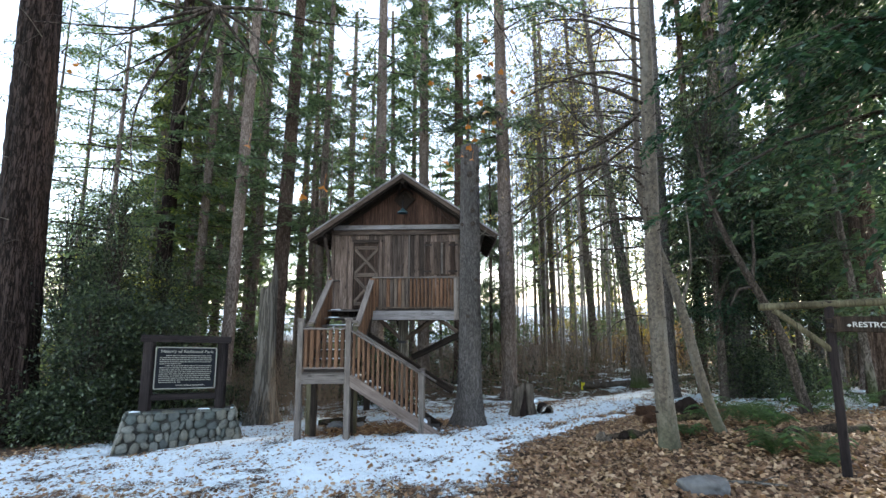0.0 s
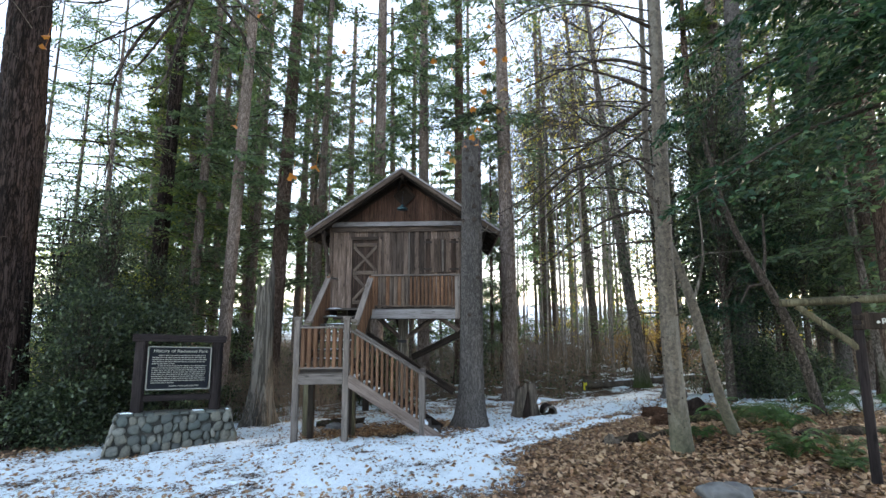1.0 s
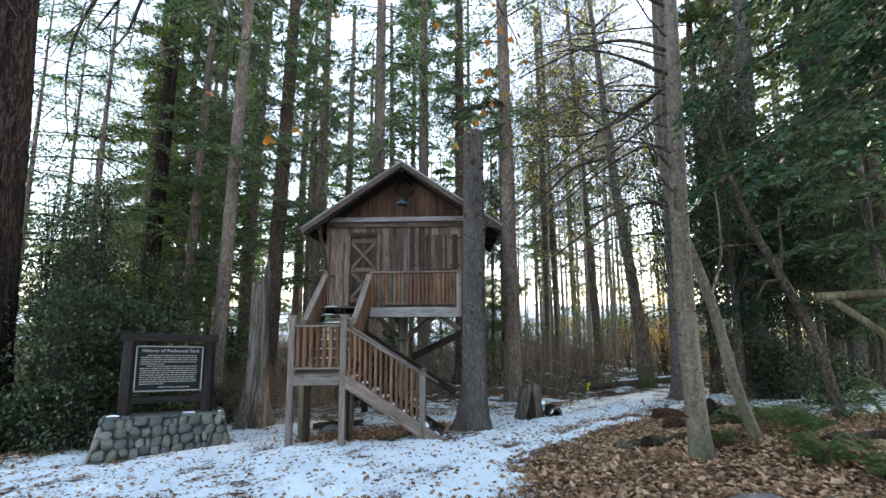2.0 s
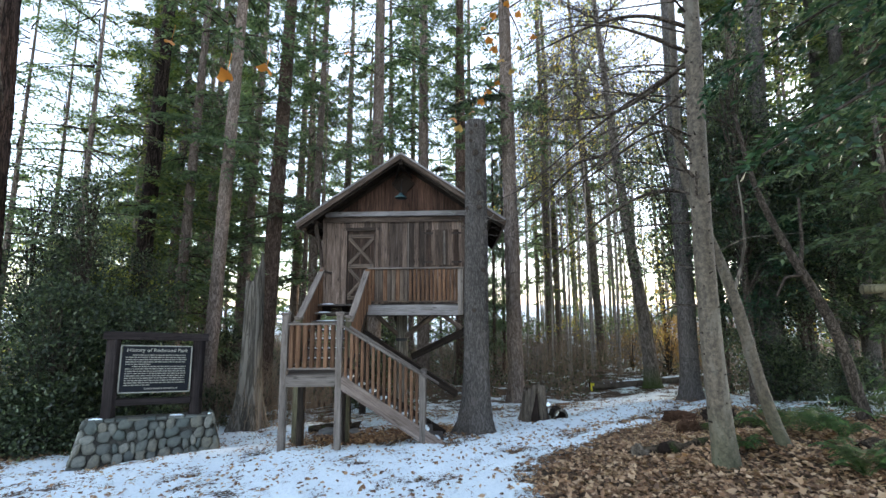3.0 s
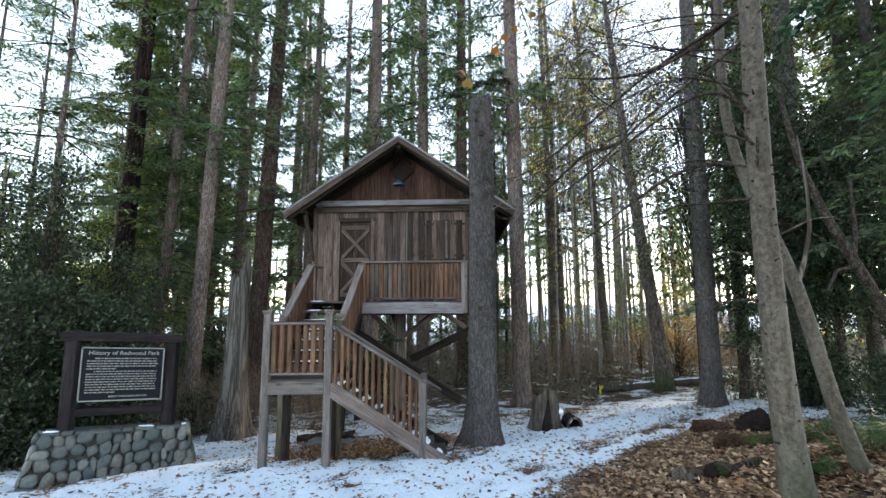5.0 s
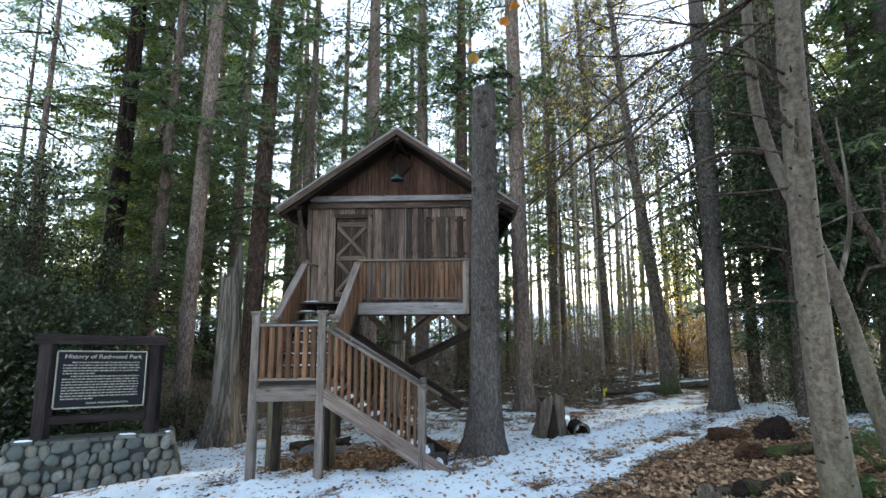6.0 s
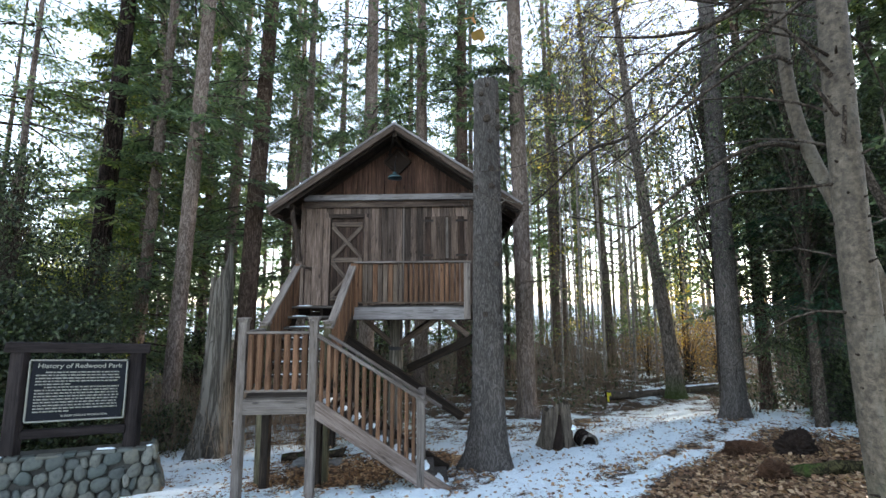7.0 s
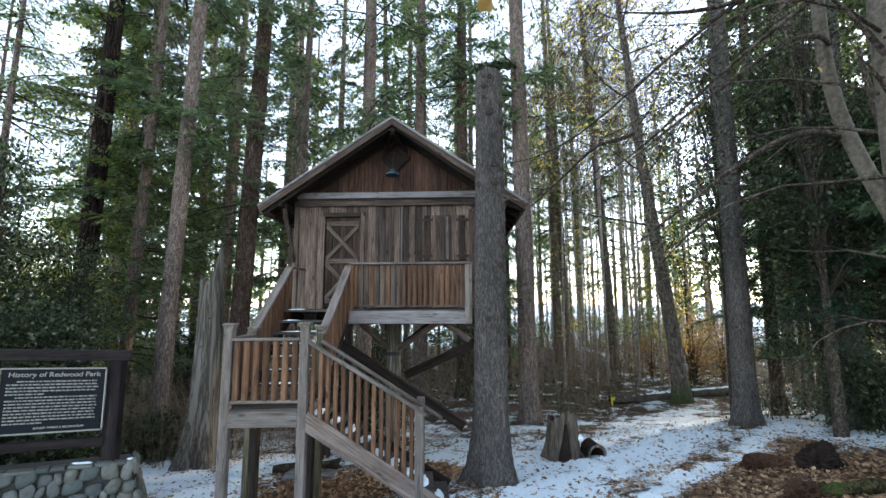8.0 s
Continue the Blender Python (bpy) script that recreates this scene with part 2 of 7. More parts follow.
MAT_FERN = leafy("fern_green", (0.02, 0.045, 0.012), (0.05, 0.10, 0.03), (0.11, 0.18, 0.055), 0.5, 0.4)
MAT_LITTER = leafy("fallen_brown_leaf", (0.055, 0.028, 0.014), (0.215, 0.118, 0.060), (0.46, 0.32, 0.195), 0.6, 0.15)
def stone_build(n, l, bsdf):
    a = noise_tex(n, l, coords(n, l), 2.2, 6.0, 0.65)
    oi = n.new("ShaderNodeObjectInfo")
    tone = ramp(n, l, oi.outputs["Random"], [(0.0, (0.028, 0.035, 0.032)), (0.2, (0.060, 0.064, 0.054)), (0.4, (0.040, 0.051, 0.045)), (0.6, (0.096, 0.090, 0.068)), (0.8, (0.068, 0.076, 0.068)), (1.0, (0.152, 0.148, 0.122))])
    spots = ramp(n, l, a, [(0.32, (0.55, 0.56, 0.55)), (0.5, (1, 1, 1)), (0.72, (1.35, 1.32, 1.22))])
    l.new(mixc(n, l, 1.0, tone, spots, "MULTIPLY"), bsdf.inputs["Base Color"])
    bsdf.inputs["Roughness"].default_value = 0.6
    return a


MAT_STONE = material("grey_green_river_stone", stone_build, 0.25, 0.02)
MAT_MORTAR = plain("dark_mortar", (0.06, 0.058, 0.052), 0.9, 0.0, 40.0, 0.3, 0.4)
MAT_ROCK = plain("grey_rock", (0.085, 0.084, 0.082), 0.85, 0.0, 9.0, 0.75, 0.6)
MAT_PANEL = plain("dark_enamel_panel", (0.012, 0.013, 0.016), 0.87, 0.0, 60.0, 0.2, 0.02)
MAT_LETTER = plain("silver_lettering", (0.21, 0.205, 0.175), 0.5, 0.1, 60.0, 0.1, 0.0)
MAT_WHITE = plain("white_painted_letter", (0.5, 0.5, 0.47), 0.6, 0.0, 60.0, 0.1, 0.0)
MAT_SHINGLE = wood("grey_roof_shake", (0.05, 0.045, 0.04), (0.13, 0.115, 0.10), (0.24, 0.22, 0.20), vary=0.4, axis=1)
MAT_IRON = plain("dark_iron", (0.03, 0.03, 0.032), 0.5, 0.8, 40.0, 0.2, 0.05)
MAT_HINGE = plain("rusty_hinge_iron", (0.022, 0.015, 0.012), 0.8, 0.3, 40.0, 0.5, 0.2)
MAT_LAMP = plain("blue_green_enamel", (0.035, 0.075, 0.085), 0.35, 0.2, 40.0, 0.3, 0.02)
# near-black rot; also used where an opening or split is in shade
MAT_ROT_AND_SHADE = plain("rotten_wood_and_shaded_hollow", (0.02, 0.014, 0.011), 0.9, 0.0, 12.0, 0.5, 0.6)
MAT_RUST = plain("rust_brown_rot", (0.055, 0.03, 0.018), 0.9, 0.0, 16.0, 0.7, 0.6)
MAT_MOSSLOG = bark("mossy_log", (0.012, 0.010, 0.007), (0.045, 0.033, 0.022), (0.095, 0.073, 0.05), 0.6, 12.0, 0.8, patch=(0.03, 0.045, 0.012))
MAT_STUMP = wood("grey_brown_stump_wood", (0.03, 0.023, 0.017), (0.105, 0.086, 0.067), (0.19, 0.163, 0.132), vary=0.1, bump=0.7)
MAT_MOSSY = bark("green_moss_on_rotten_wood", (0.016, 0.013, 0.008), (0.055, 0.05, 0.022), (0.10, 0.09, 0.04), 0.8, 16.0, 0.9, patch=(0.05, 0.085, 0.018))
# snow base is tinted blue, as skylight in the shade would colour it
MAT_SNOW = plain("blue_shaded_old_snow", (0.80, 0.88, 0.94), 0.55, 0.0, 30.0, 0.05, 0.3)
MAT_TAPE = plain("yellow_ribbon", (0.75, 0.68, 0.03), 0.5, 0.0, 30.0, 0.1, 0.0)


def ground_build(n, l, bsdf):
    v = coords(n, l, (1, 1, 1), "Object", False)
    at = n.new("ShaderNodeAttribute")
    at.attribute_name = "snow"
    edge = noise_tex(n, l, v, 21.0, 9.0, 0.82)
    s = math_node(n, l, "ADD", at.outputs["Fac"], math_node(n, l, "MULTIPLY", math_node(n, l, "SUBTRACT", edge, 0.5), 2.6))
    smask = ramp(n, l, s, [(0.46, (0, 0, 0)), (0.54, (1, 1, 1))])
    vo = n.new("ShaderNodeTexVoronoi")
    vo.inputs["Scale"].default_value = 15.0
    vo.inputs["Randomness"].default_value = 1.0
    l.new(v, vo.inputs["Vector"])
    sep = n.new("ShaderNodeSeparateColor")
    l.new(vo.outputs["Color"], sep.inputs[0])
    leaf = ramp(n, l, sep.outputs[0], [(0.0, (0.04, 0.025, 0.016)), (0.35, (0.085, 0.052, 0.031)), (0.7, (0.145, 0.09, 0.053)), (1.0, (0.23, 0.155, 0.095))])
    fine = noise_tex(n, l, v, 60.0, 5.0, 0.7)
    leaf = mixc(n, l, 0.7, leaf, ramp(n, l, fine, [(0.3, (0.35, 0.33, 0.3)), (0.65, (1.1, 1.1, 1.1))]), "MULTIPLY")
    soil = noise_tex(n, l, v, 1.6, 4.0)
    leaf = mixc(n, l, ramp(n, l, soil, [(0.35, (0.7, 0.7, 0.7)), (0.6, (0, 0, 0))]), leaf, (0.035, 0.026, 0.018))
    # the blue cast of shaded snow is painted into these stops
    snow = ramp(n, l, noise_tex(n, l, v, 14.0, 7.0, 0.75), [(0.3, (0.46, 0.53, 0.58)), (0.40, (0.77, 0.875, 0.94)), (0.52, (0.84, 0.94, 0.985))])
    l.new(mixc(n, l, smask, leaf, snow), bsdf.inputs["Base Color"])
    bsdf.inputs["Roughness"].default_value = 0.8
    bsdf.inputs["Specular IOR Level"].default_value = 0.2
    h = math_node(n, l, "ADD", math_node(n, l, "MULTIPLY", vo.outputs["Distance"], 0.8), math_node(n, l, "MULTIPLY", fine, 0.6))
    lumps = math_node(n, l, "MULTIPLY", noise_tex(n, l, v, 26.0, 6.0, 0.75), 2.3)
    return math_node(n, l, "ADD", h, math_node(n, l, "MULTIPLY", smask, math_node(n, l, "ADD", lumps, 0.4)))


MAT_GROUND = material("leaf_litter_and_snow", ground_build, 0.8, 0.03)


# ---- building helpers ----
def thing(name, at, label, category, group="", kind=""):
    ob = new(name)
    ob.empty_display_size = 0.2
    ob.matrix_basis = Matrix.Translation(at)
    return tagged(ob, label, category, group, kind)


def under(ob, parent, m=None):
    """Puts ob at the world pose m and hangs it under parent."""
    world_parent = Matrix.Identity(4)
    p = parent
    while p is not None:
        world_parent = p.matrix_basis @ world_parent if p.parent is None else p.matrix_parent_inverse @ p.matrix_basis @ world_parent
        p = p.parent
    ob.parent = parent
    ob.matrix_parent_inverse = world_parent.inverted()
    ob.matrix_basis = m if m is not None else Matrix.Identity(4)
    return ob


def part(name, bm, mat, parent=None, label="", m=None, smooth=False):
    """Links a bmesh (or a mesh) as one mesh object, under parent if there is one."""
    if isinstance(bm, bmesh.types.BMesh):
        bmesh.ops.recalc_face_normals(bm, faces=bm.faces)
        me = bpy.data.meshes.new(name)
        bm.to_mesh(me)
        bm.free()
        me.materials.append(mat)
        if smooth:
            me.polygons.foreach_set("use_smooth", [True] * len(me.polygons))
    else:
        me = bm
    ob = new(name, me)
    if parent is not None:
        under(ob, parent, m)
    elif m is not None:
        ob.matrix_basis = m
    if label:
        ob["label"] = label
    return ob


BOXES = {}


def box_mesh(sx, sy, sz, mat, bevel=0.006):
    """A box with worn (chamfered) edges, centred; alike boxes share their mesh."""
    key = (round(sx, 3), round(sy, 3), round(sz, 3), mat.name, bevel)
    if key not in BOXES:
        bm = bmesh.new()
        bmesh.ops.create_cube(bm, size=1, matrix=Matrix.Diagonal((sx, sy, sz, 1)))
        b = min(bevel, 0.3 * min(sx, sy, sz))
        bmesh.ops.bevel(bm, geom=list(bm.edges), offset=b, segments=1, affect="EDGES")
        bmesh.ops.recalc_face_normals(bm, faces=bm.faces)
        me = bpy.data.meshes.new("box")
        bm.to_mesh(me)
        bm.free()
        me.materials.append(mat)
        BOXES[key] = me
    return BOXES[key]


def block(name, size, m, mat, parent, label="", bevel=0.006):
    return part(name, box_mesh(*size, mat, bevel), mat, parent, label, m)


def beam(name, p, q, w, h, mat, parent, label="", bevel=0.008, tilt=0.0):
    """A squared timber from p to q; w across, h in height. The grain runs along its z."""
    p, q = Vector(p), Vector(q)
    d = (q - p)
    z = d.normalized()
    ref = Vector((0, 0, 1)) if abs(z.z) < 0.98 else Vector((0, 1, 0))
    x = ref.cross(z).normalized()
    y = z.cross(x)
    m = Matrix((x, y, z)).transposed().to_4x4()
    m.translation = (p + q) / 2
    return part(name, box_mesh(w, h, d.length, mat, bevel), mat, parent, label, m @ Matrix.Rotation(tilt, 4, "Z"))


def tube_arrays(pts, seg, wobble=0.0, furrow=0.0, rng=None, cap=True, flare=None):
    """Rings along pts [(x, y, z, r)]: vertices and faces of a tapered, knobbly limb."""
    P = np.array(pts, float)
    n = len(P)
    d = np.gradient(P[:, :3], axis=0)
    d /= np.linalg.norm(d, axis=1)[:, None] + 1e-9
    ref = np.where(np.abs(d[:, 2:3]) < 0.9, np.array([[0, 0, 1.0]]), np.array([[0, 1.0, 0]]))
    u = np.cross(ref, d)
    u /= np.linalg.norm(u, axis=1)[:, None] + 1e-9
    v = np.cross(d, u)
    a = np.linspace(0, 2 * np.pi, seg, endpoint=False)
    r = P[:, 3:4] * np.ones((1, seg))
    if rng is not None and (wobble or furrow):
        ph = rng.uniform(0, 6.28, 6)
        t = np.arange(n)[:, None] / max(n, 1)
        r = r * (1 + wobble * (np.sin(2 * a[None] + ph[0] + 3 * t) * 0.5 + np.sin(3 * a[None] + ph[1] - 5 * t) * 0.5))
        r = r * (1 + furrow * rng.standard_normal((1, seg)) + furrow * 0.5 * rng.standard_normal((n, seg)))
    V = P[:, None, :3] + r[..., None] * (np.cos(a)[None, :, None] * u[:, None] + np.sin(a)[None, :, None] * v[:, None])
    V = V.reshape(-1, 3)
    i, j = np.meshgrid(np.arange(n - 1), np.arange(seg), indexing="ij")
    k = (j + 1) % seg
    F = np.stack([i * seg + j, i * seg + k, (i + 1) * seg + k, (i + 1) * seg + j], -1).reshape(-1, 4)
    return V, F


def smooth_path(pts, step):
    """Finer points along a polyline of (x, y, z, r), rounded at its corners."""
    P = np.array(pts, float)
    s = np.r_[0, np.cumsum(np.linalg.norm(np.diff(P[:, :3], axis=0), axis=1))]
    t = np.linspace(0, s[-1], max(3, int(s[-1] / step) + 1))
    Q = np.stack([np.interp(t, s, P[:, i]) for i in range(4)], 1)
    k = max(1, int(0.5 / step))
    if len(Q) > 4 * k:
        for _ in range(2):
            R = np.pad(Q, ((k, k), (0, 0)), "reflect", reflect_type="odd")
            Q = sum(R[i:i + len(Q)] for i in range(2 * k + 1)) / (2 * k + 1)
    return Q


class Soup:
    """Gathers vertices and faces of many small pieces for one mesh."""

    def __init__(self):
        self.v, self.f3, self.f4, self.n = [], [], [], 0

    def add(self, V, F):
        V, F = np.asarray(V, float), np.asarray(F, int)
        (self.f4 if F.shape[1] == 4 else self.f3).append(F + self.n)
        self.v.append(V)
        self.n += len(V)

    def tube(self, pts, seg=5, rng=None, wobble=0.0, furrow=0.0):
        V, F = tube_arrays(pts, seg, wobble, furrow, rng)
        self.add(V, F)

    def blades(self, base, direction, normal, length, width, fold=0.25):
        """Pointed leaves: base (n,3), unit direction, a normal, and sizes (n,)."""
        side = np.cross(direction, normal)
        side /= np.linalg.norm(side, axis=1)[:, None] + 1e-9
        up = np.cross(side, direction)
        L, W = np.asarray(length)[:, None], np.asarray(width)[:, None]
        mid = base + direction * L * 0.45
        a = mid + side * W * 0.5 + up * W * fold
        b = mid - side * W * 0.5 + up * W * fold
        tip = base + direction * L
        n = len(base)
        V = np.stack([base, a, tip, b], 1).reshape(-1, 3)
        F = (np.arange(n)[:, None] * 4 + np.array([[0, 1, 2, 3]]))
        self.add(V, F)

    def mesh(self, name, mat, smooth=False):
        V = np.concatenate(self.v)
        me = bpy.data.meshes.new(name)
        q = np.concatenate(self.f4) if self.f4 else np.zeros((0, 4), int)
        t = np.concatenate(self.f3) if self.f3 else np.zeros((0, 3), int)
        me.vertices.add(len(V))
        me.vertices.foreach_set("co", V.ravel())
        loops = np.r_[q.ravel(), t.ravel()]
        me.loops.add(len(loops))
        me.loops.foreach_set("vertex_index", loops)
        me.polygons.add(len(q) + len(t))
        me.polygons.foreach_set("loop_start", np.r_[np.arange(len(q)) * 4, len(q) * 4 + np.arange(len(t)) * 3])
        me.update(calc_edges=True)
        me.validate()
        me.materials.append(mat)
        if smooth:
            me.polygons.foreach_set("use_smooth", [True] * len(me.polygons))
        return me


def unit(v):
    return v / (np.linalg.norm(v, axis=-1, keepdims=True) + 1e-9)


def snow_patch(parent, m, sx, sy, sz, seed, label="thin crust of snow"):
    """An uneven flat-bottomed crust of old snow with a ragged rim."""
    bm = bmesh.new()
    bmesh.ops.create_icosphere(bm, subdivisions=3, radius=1)
    off = Vector((seed * 1.7, seed * 0.9, 0))
    for v in bm.verts:
        p = v.co.copy()
        k = 0.8 + 0.5 * noise.noise(Vector((p.x * 1.6, p.y * 1.6, 0)) + off) + 0.25 * noise.noise(Vector((p.x * 5, p.y * 5, 0)) + off)
        v.co = Vector((p.x * sx * k, p.y * sy * k, max(p.z, -0.15) * sz * (0.8 + 0.6 * noise.noise(p * 3 + off))))
    return part("snow_cover", bm, MAT_SNOW, parent, label, m, True)


# ---- ground ----
def rise(x, y):
    """Height of the forest floor: a bank towards the right, falling to the back."""
    xs = 12 * np.tanh(np.asarray(x, float) / 12)
    dy = np.asarray(y, float) - 10
    ys = np.where(dy > 0, 9 * np.tanh(dy / 9), 9.5 * np.tanh(dy / 9.5))
    return 0.146 + 0.0548 * xs - 0.1518 * ys + 0.0019 * xs ** 2 + 0.0008 * ys ** 2 + 0.16 * np.exp(-((x - 4.7) / 1.3) ** 2 - ((y - 7.4) / 1.2) ** 2) - 0.10 * np.exp(-((x + 6.7) / 1.3) ** 2 - ((y - 9.5) / 0.9) ** 2) - 0.42 * np.clip((np.asarray(y, float) - 14.6) / 4.5, 0, 1) * np.clip((x - 1.5) / 4, 0, 1)


def ripple(x, y):
    """Smooth unevenness from a few waves, about -1 to 1."""
    return (np.sin(1.9 * x + 0.7 * y) + np.sin(-1.1 * x + 2.3 * y + 1.3) + np.sin(3.7 * x - 2.9 * y + 0.4) + np.sin(5.3 * x + 4.1 * y + 2.0)) / 4


def patches(x, y, s):
    v = np.zeros(np.shape(x))
    for k, (a, b, c) in enumerate(((1.0, 0.35, 0.2), (-0.45, 1.1, 1.7), (0.8, -0.9, 3.1), (1.7, 1.3, 0.9), (-2.1, 1.0, 4.0), (0.6, 2.6, 5.1), (3.1, -1.9, 2.2))):
        v = v + np.sin(s * (a * x + b * y) + c + 0.8 * np.sin(s * 0.7 * (b * x - a * y) + c)) / (1 + 0.25 * k)
    return v / 4.2


def snow_share(x, y):
    """How likely snow lies: thick on the path, thin on the bank, under the house and in the wood."""
    edge = np.interp(y, [-4, 3.5, 5.0, 7.3, 9.8, 12.1, 14.5, 20, 30], [0.0, 0.7, 0.85, 1.1, 3.2, 6.3, 8.6, 11.5, 15])
    right = np.clip((x - edge) / 0.9 + 0.5, 0, 1)
    p = 0.72 - 0.70 * right
    p = p + 0.60 * np.clip((x - 6.0) / 1.6, 0, 1) * np.clip((y - 8) / 2, 0, 1) * right
    near = np.clip((6.4 - y) / 1.6, 0, 1)
    p = p - 0.27 * near * (1 - right)
    p = p - 0.06 * np.clip((-1.5 - x) / 2, 0, 1) * np.clip((9.5 - y) / 2, 0, 1)
    trod = np.exp(-((x - edge + 1.3) / 0.55) ** 2) * np.clip((y - 8) / 2, 0, 1)
    p = p - 0.16 * trod
    house = np.exp(-(((x + 1.6) / 2.0) ** 4 + ((y - 11.6) / 1.3) ** 4))
    p = p - 0.50 * house
    p = p - 0.2 * np.clip((y - 13.2) / 2.0, 0, 1) * np.clip((edge - 3.2 - x) / 2, 0, 1)
    p = p - 0.5 * np.clip((-7.6 - x) / 1.5, 0, 1) * np.clip((y - 8.6) / 1, 0, 1)
    # snow past y 46 is added to stand in for the horizon's white glow
    p = p - 0.25 * np.clip((y - 16.5) / 4, 0, 1) + 0.75 * np.clip((y - 46) / 8, 0, 1)
    return p


fx = np.arange(-9.5, 9.51, 0.095)
out_x = np.r_[np.arange(9.65, 20, 0.2), 20 + 900 * np.linspace(0, 1, 30)[1:] ** 2.4]
gx = np.r_[-out_x[::-1], fx, out_x]
gy = np.r_[(-6 - 900 * np.linspace(0, 1, 25)[1:] ** 2.4)[::-1], np.arange(-6, 3.45, 0.2), np.arange(3.5, 15.61, 0.095), np.arange(15.72, 27, 0.16), 27 + 900 * np.linspace(0, 1, 30)[1:] ** 2.6]
GX, GY = np.meshgrid(gx, gy, indexing="xy")
share = snow_share(GX, GY)
near_field = (np.abs(GX) < 20) & (GY > -6) & (GY < 27)
depth = share + 0.30 * patches(GX, GY, 2.6) + 0.22 * patches(GX + 9, GY, 7.0) + 0.20 * patches(GX, GY + 5, 17.0) * near_field
snow_amount = np.clip(0.5 + (depth - 0.5) * 1.6, 0, 1)
grit = np.random.RandomState(3)
inner = ((np.abs(GX) < 9.6) & (GY > 3.5) & (GY < 15.7))
GZ = rise(GX, GY) + 0.035 * ripple(GX, GY) + 0.028 * np.clip(snow_amount * 1.6 - 0.5, 0, 1) + inner * 0.012 * grit.standard_normal(GX.shape)
nx, ny = len(gx), len(gy)
soup = Soup()
ii, jj = np.meshgrid(np.arange(nx - 1), np.arange(ny - 1), indexing="xy")
soup.add(np.stack([GX, GY, GZ], -1).reshape(-1, 3), np.stack([jj * nx + ii, jj * nx + ii + 1, (jj + 1) * nx + ii + 1, (jj + 1) * nx + ii], -1).reshape(-1, 4))
ground_mesh = soup.mesh("ground", MAT_GROUND, True)
ground_mesh.attributes.new("snow", "FLOAT", "POINT").data.foreach_set("value", snow_amount.ravel())
ground = tagged(new("ground", ground_mesh), "forest floor of brown leaf litter with patchy old snow", "ground", kind="structure")


def floor_at(x, y):
    return float(rise(x, y))


# ---- tree house ----
HX, HY, HTURN = -1.134, 12.769, -2.64
HM = pose(HX, HY, 0, 0, 0, HTURN)


def hp(a, b, z):
    """From the house's own axes (a along its front, b inwards) to the world."""
    return HM @ Vector((a, b, z))


def hm(a, b, z, rx=0, ry=0, rz=0):
    return HM @ pose(a, b, z, rx, ry, rz)


FLOOR, EAVE, RIDGE, HALF, OVER, WALL, BACK = 2.85, 4.945, 6.765, 2.692, 0.71, 2.14, 3.4
SLOPE = (RIDGE - EAVE) / HALF
PLATE = 5.20           # underside of the gable beam
dice = random.Random(5)
house = thing("tree_house", hp(0, 1.7, 0), "weathered brown board tree house with gable roof on timber legs", "tree house")

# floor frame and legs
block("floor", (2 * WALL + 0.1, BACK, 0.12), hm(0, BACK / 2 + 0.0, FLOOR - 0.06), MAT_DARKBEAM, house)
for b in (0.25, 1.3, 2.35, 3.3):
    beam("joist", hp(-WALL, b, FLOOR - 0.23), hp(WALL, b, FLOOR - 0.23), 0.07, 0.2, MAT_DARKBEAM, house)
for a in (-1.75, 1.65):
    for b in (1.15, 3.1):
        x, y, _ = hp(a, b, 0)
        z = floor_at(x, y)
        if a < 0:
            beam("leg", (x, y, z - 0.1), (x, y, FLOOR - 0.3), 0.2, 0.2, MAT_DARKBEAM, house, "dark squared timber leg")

# central round post with its band and braces
cx, cy, _ = hp(-0.08, 0.35, 0)
cz = floor_at(cx, cy)
soup = Soup()
soup.tube(smooth_path([(cx, cy, cz - 0.1, 0.17), (cx + 0.01, cy, 1.4, 0.155), (cx, cy, 2.62, 0.15)], 0.15), 20, np.random.RandomState(2), 0.03, 0.01)
part("post", soup.mesh("post", MAT_SNAG, True), None, house, "round peeled log post")
soup = Soup()
soup.tube([(cx, cy, 1.86, 0.165), (cx, cy, 1.94, 0.165)], 20)
part("band", soup.mesh("band", MAT_IRON, True), None, house, "dark iron band")
for a, b, z in ((-0.72, -0.3, 2.62), (0.98, -0.35, 2.62), (-0.6, 2.2, 2.62), (0.8, 2.2, 2.62)):
    # rear braces take the darker beam colour for the shade below the floor
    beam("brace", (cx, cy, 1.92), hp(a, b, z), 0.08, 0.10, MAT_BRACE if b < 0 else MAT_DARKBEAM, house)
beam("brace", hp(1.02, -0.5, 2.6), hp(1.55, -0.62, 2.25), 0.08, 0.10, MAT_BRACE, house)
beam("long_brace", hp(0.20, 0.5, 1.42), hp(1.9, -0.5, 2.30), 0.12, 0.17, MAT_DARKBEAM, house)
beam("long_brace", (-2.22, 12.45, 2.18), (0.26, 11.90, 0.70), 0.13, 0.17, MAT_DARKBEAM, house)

# walls of upright boards, each a little different
DOOR_A, DOOR_B, DOOR_TOP = -1.536, -0.766, 4.833
block("wall_core", (2 * WALL - 0.06, 0.05, PLATE - FLOOR), hm(0, 0.06, (PLATE + FLOOR) / 2), MAT_DARKBEAM, house, "dark wall lining behind the boards")
a = -WALL
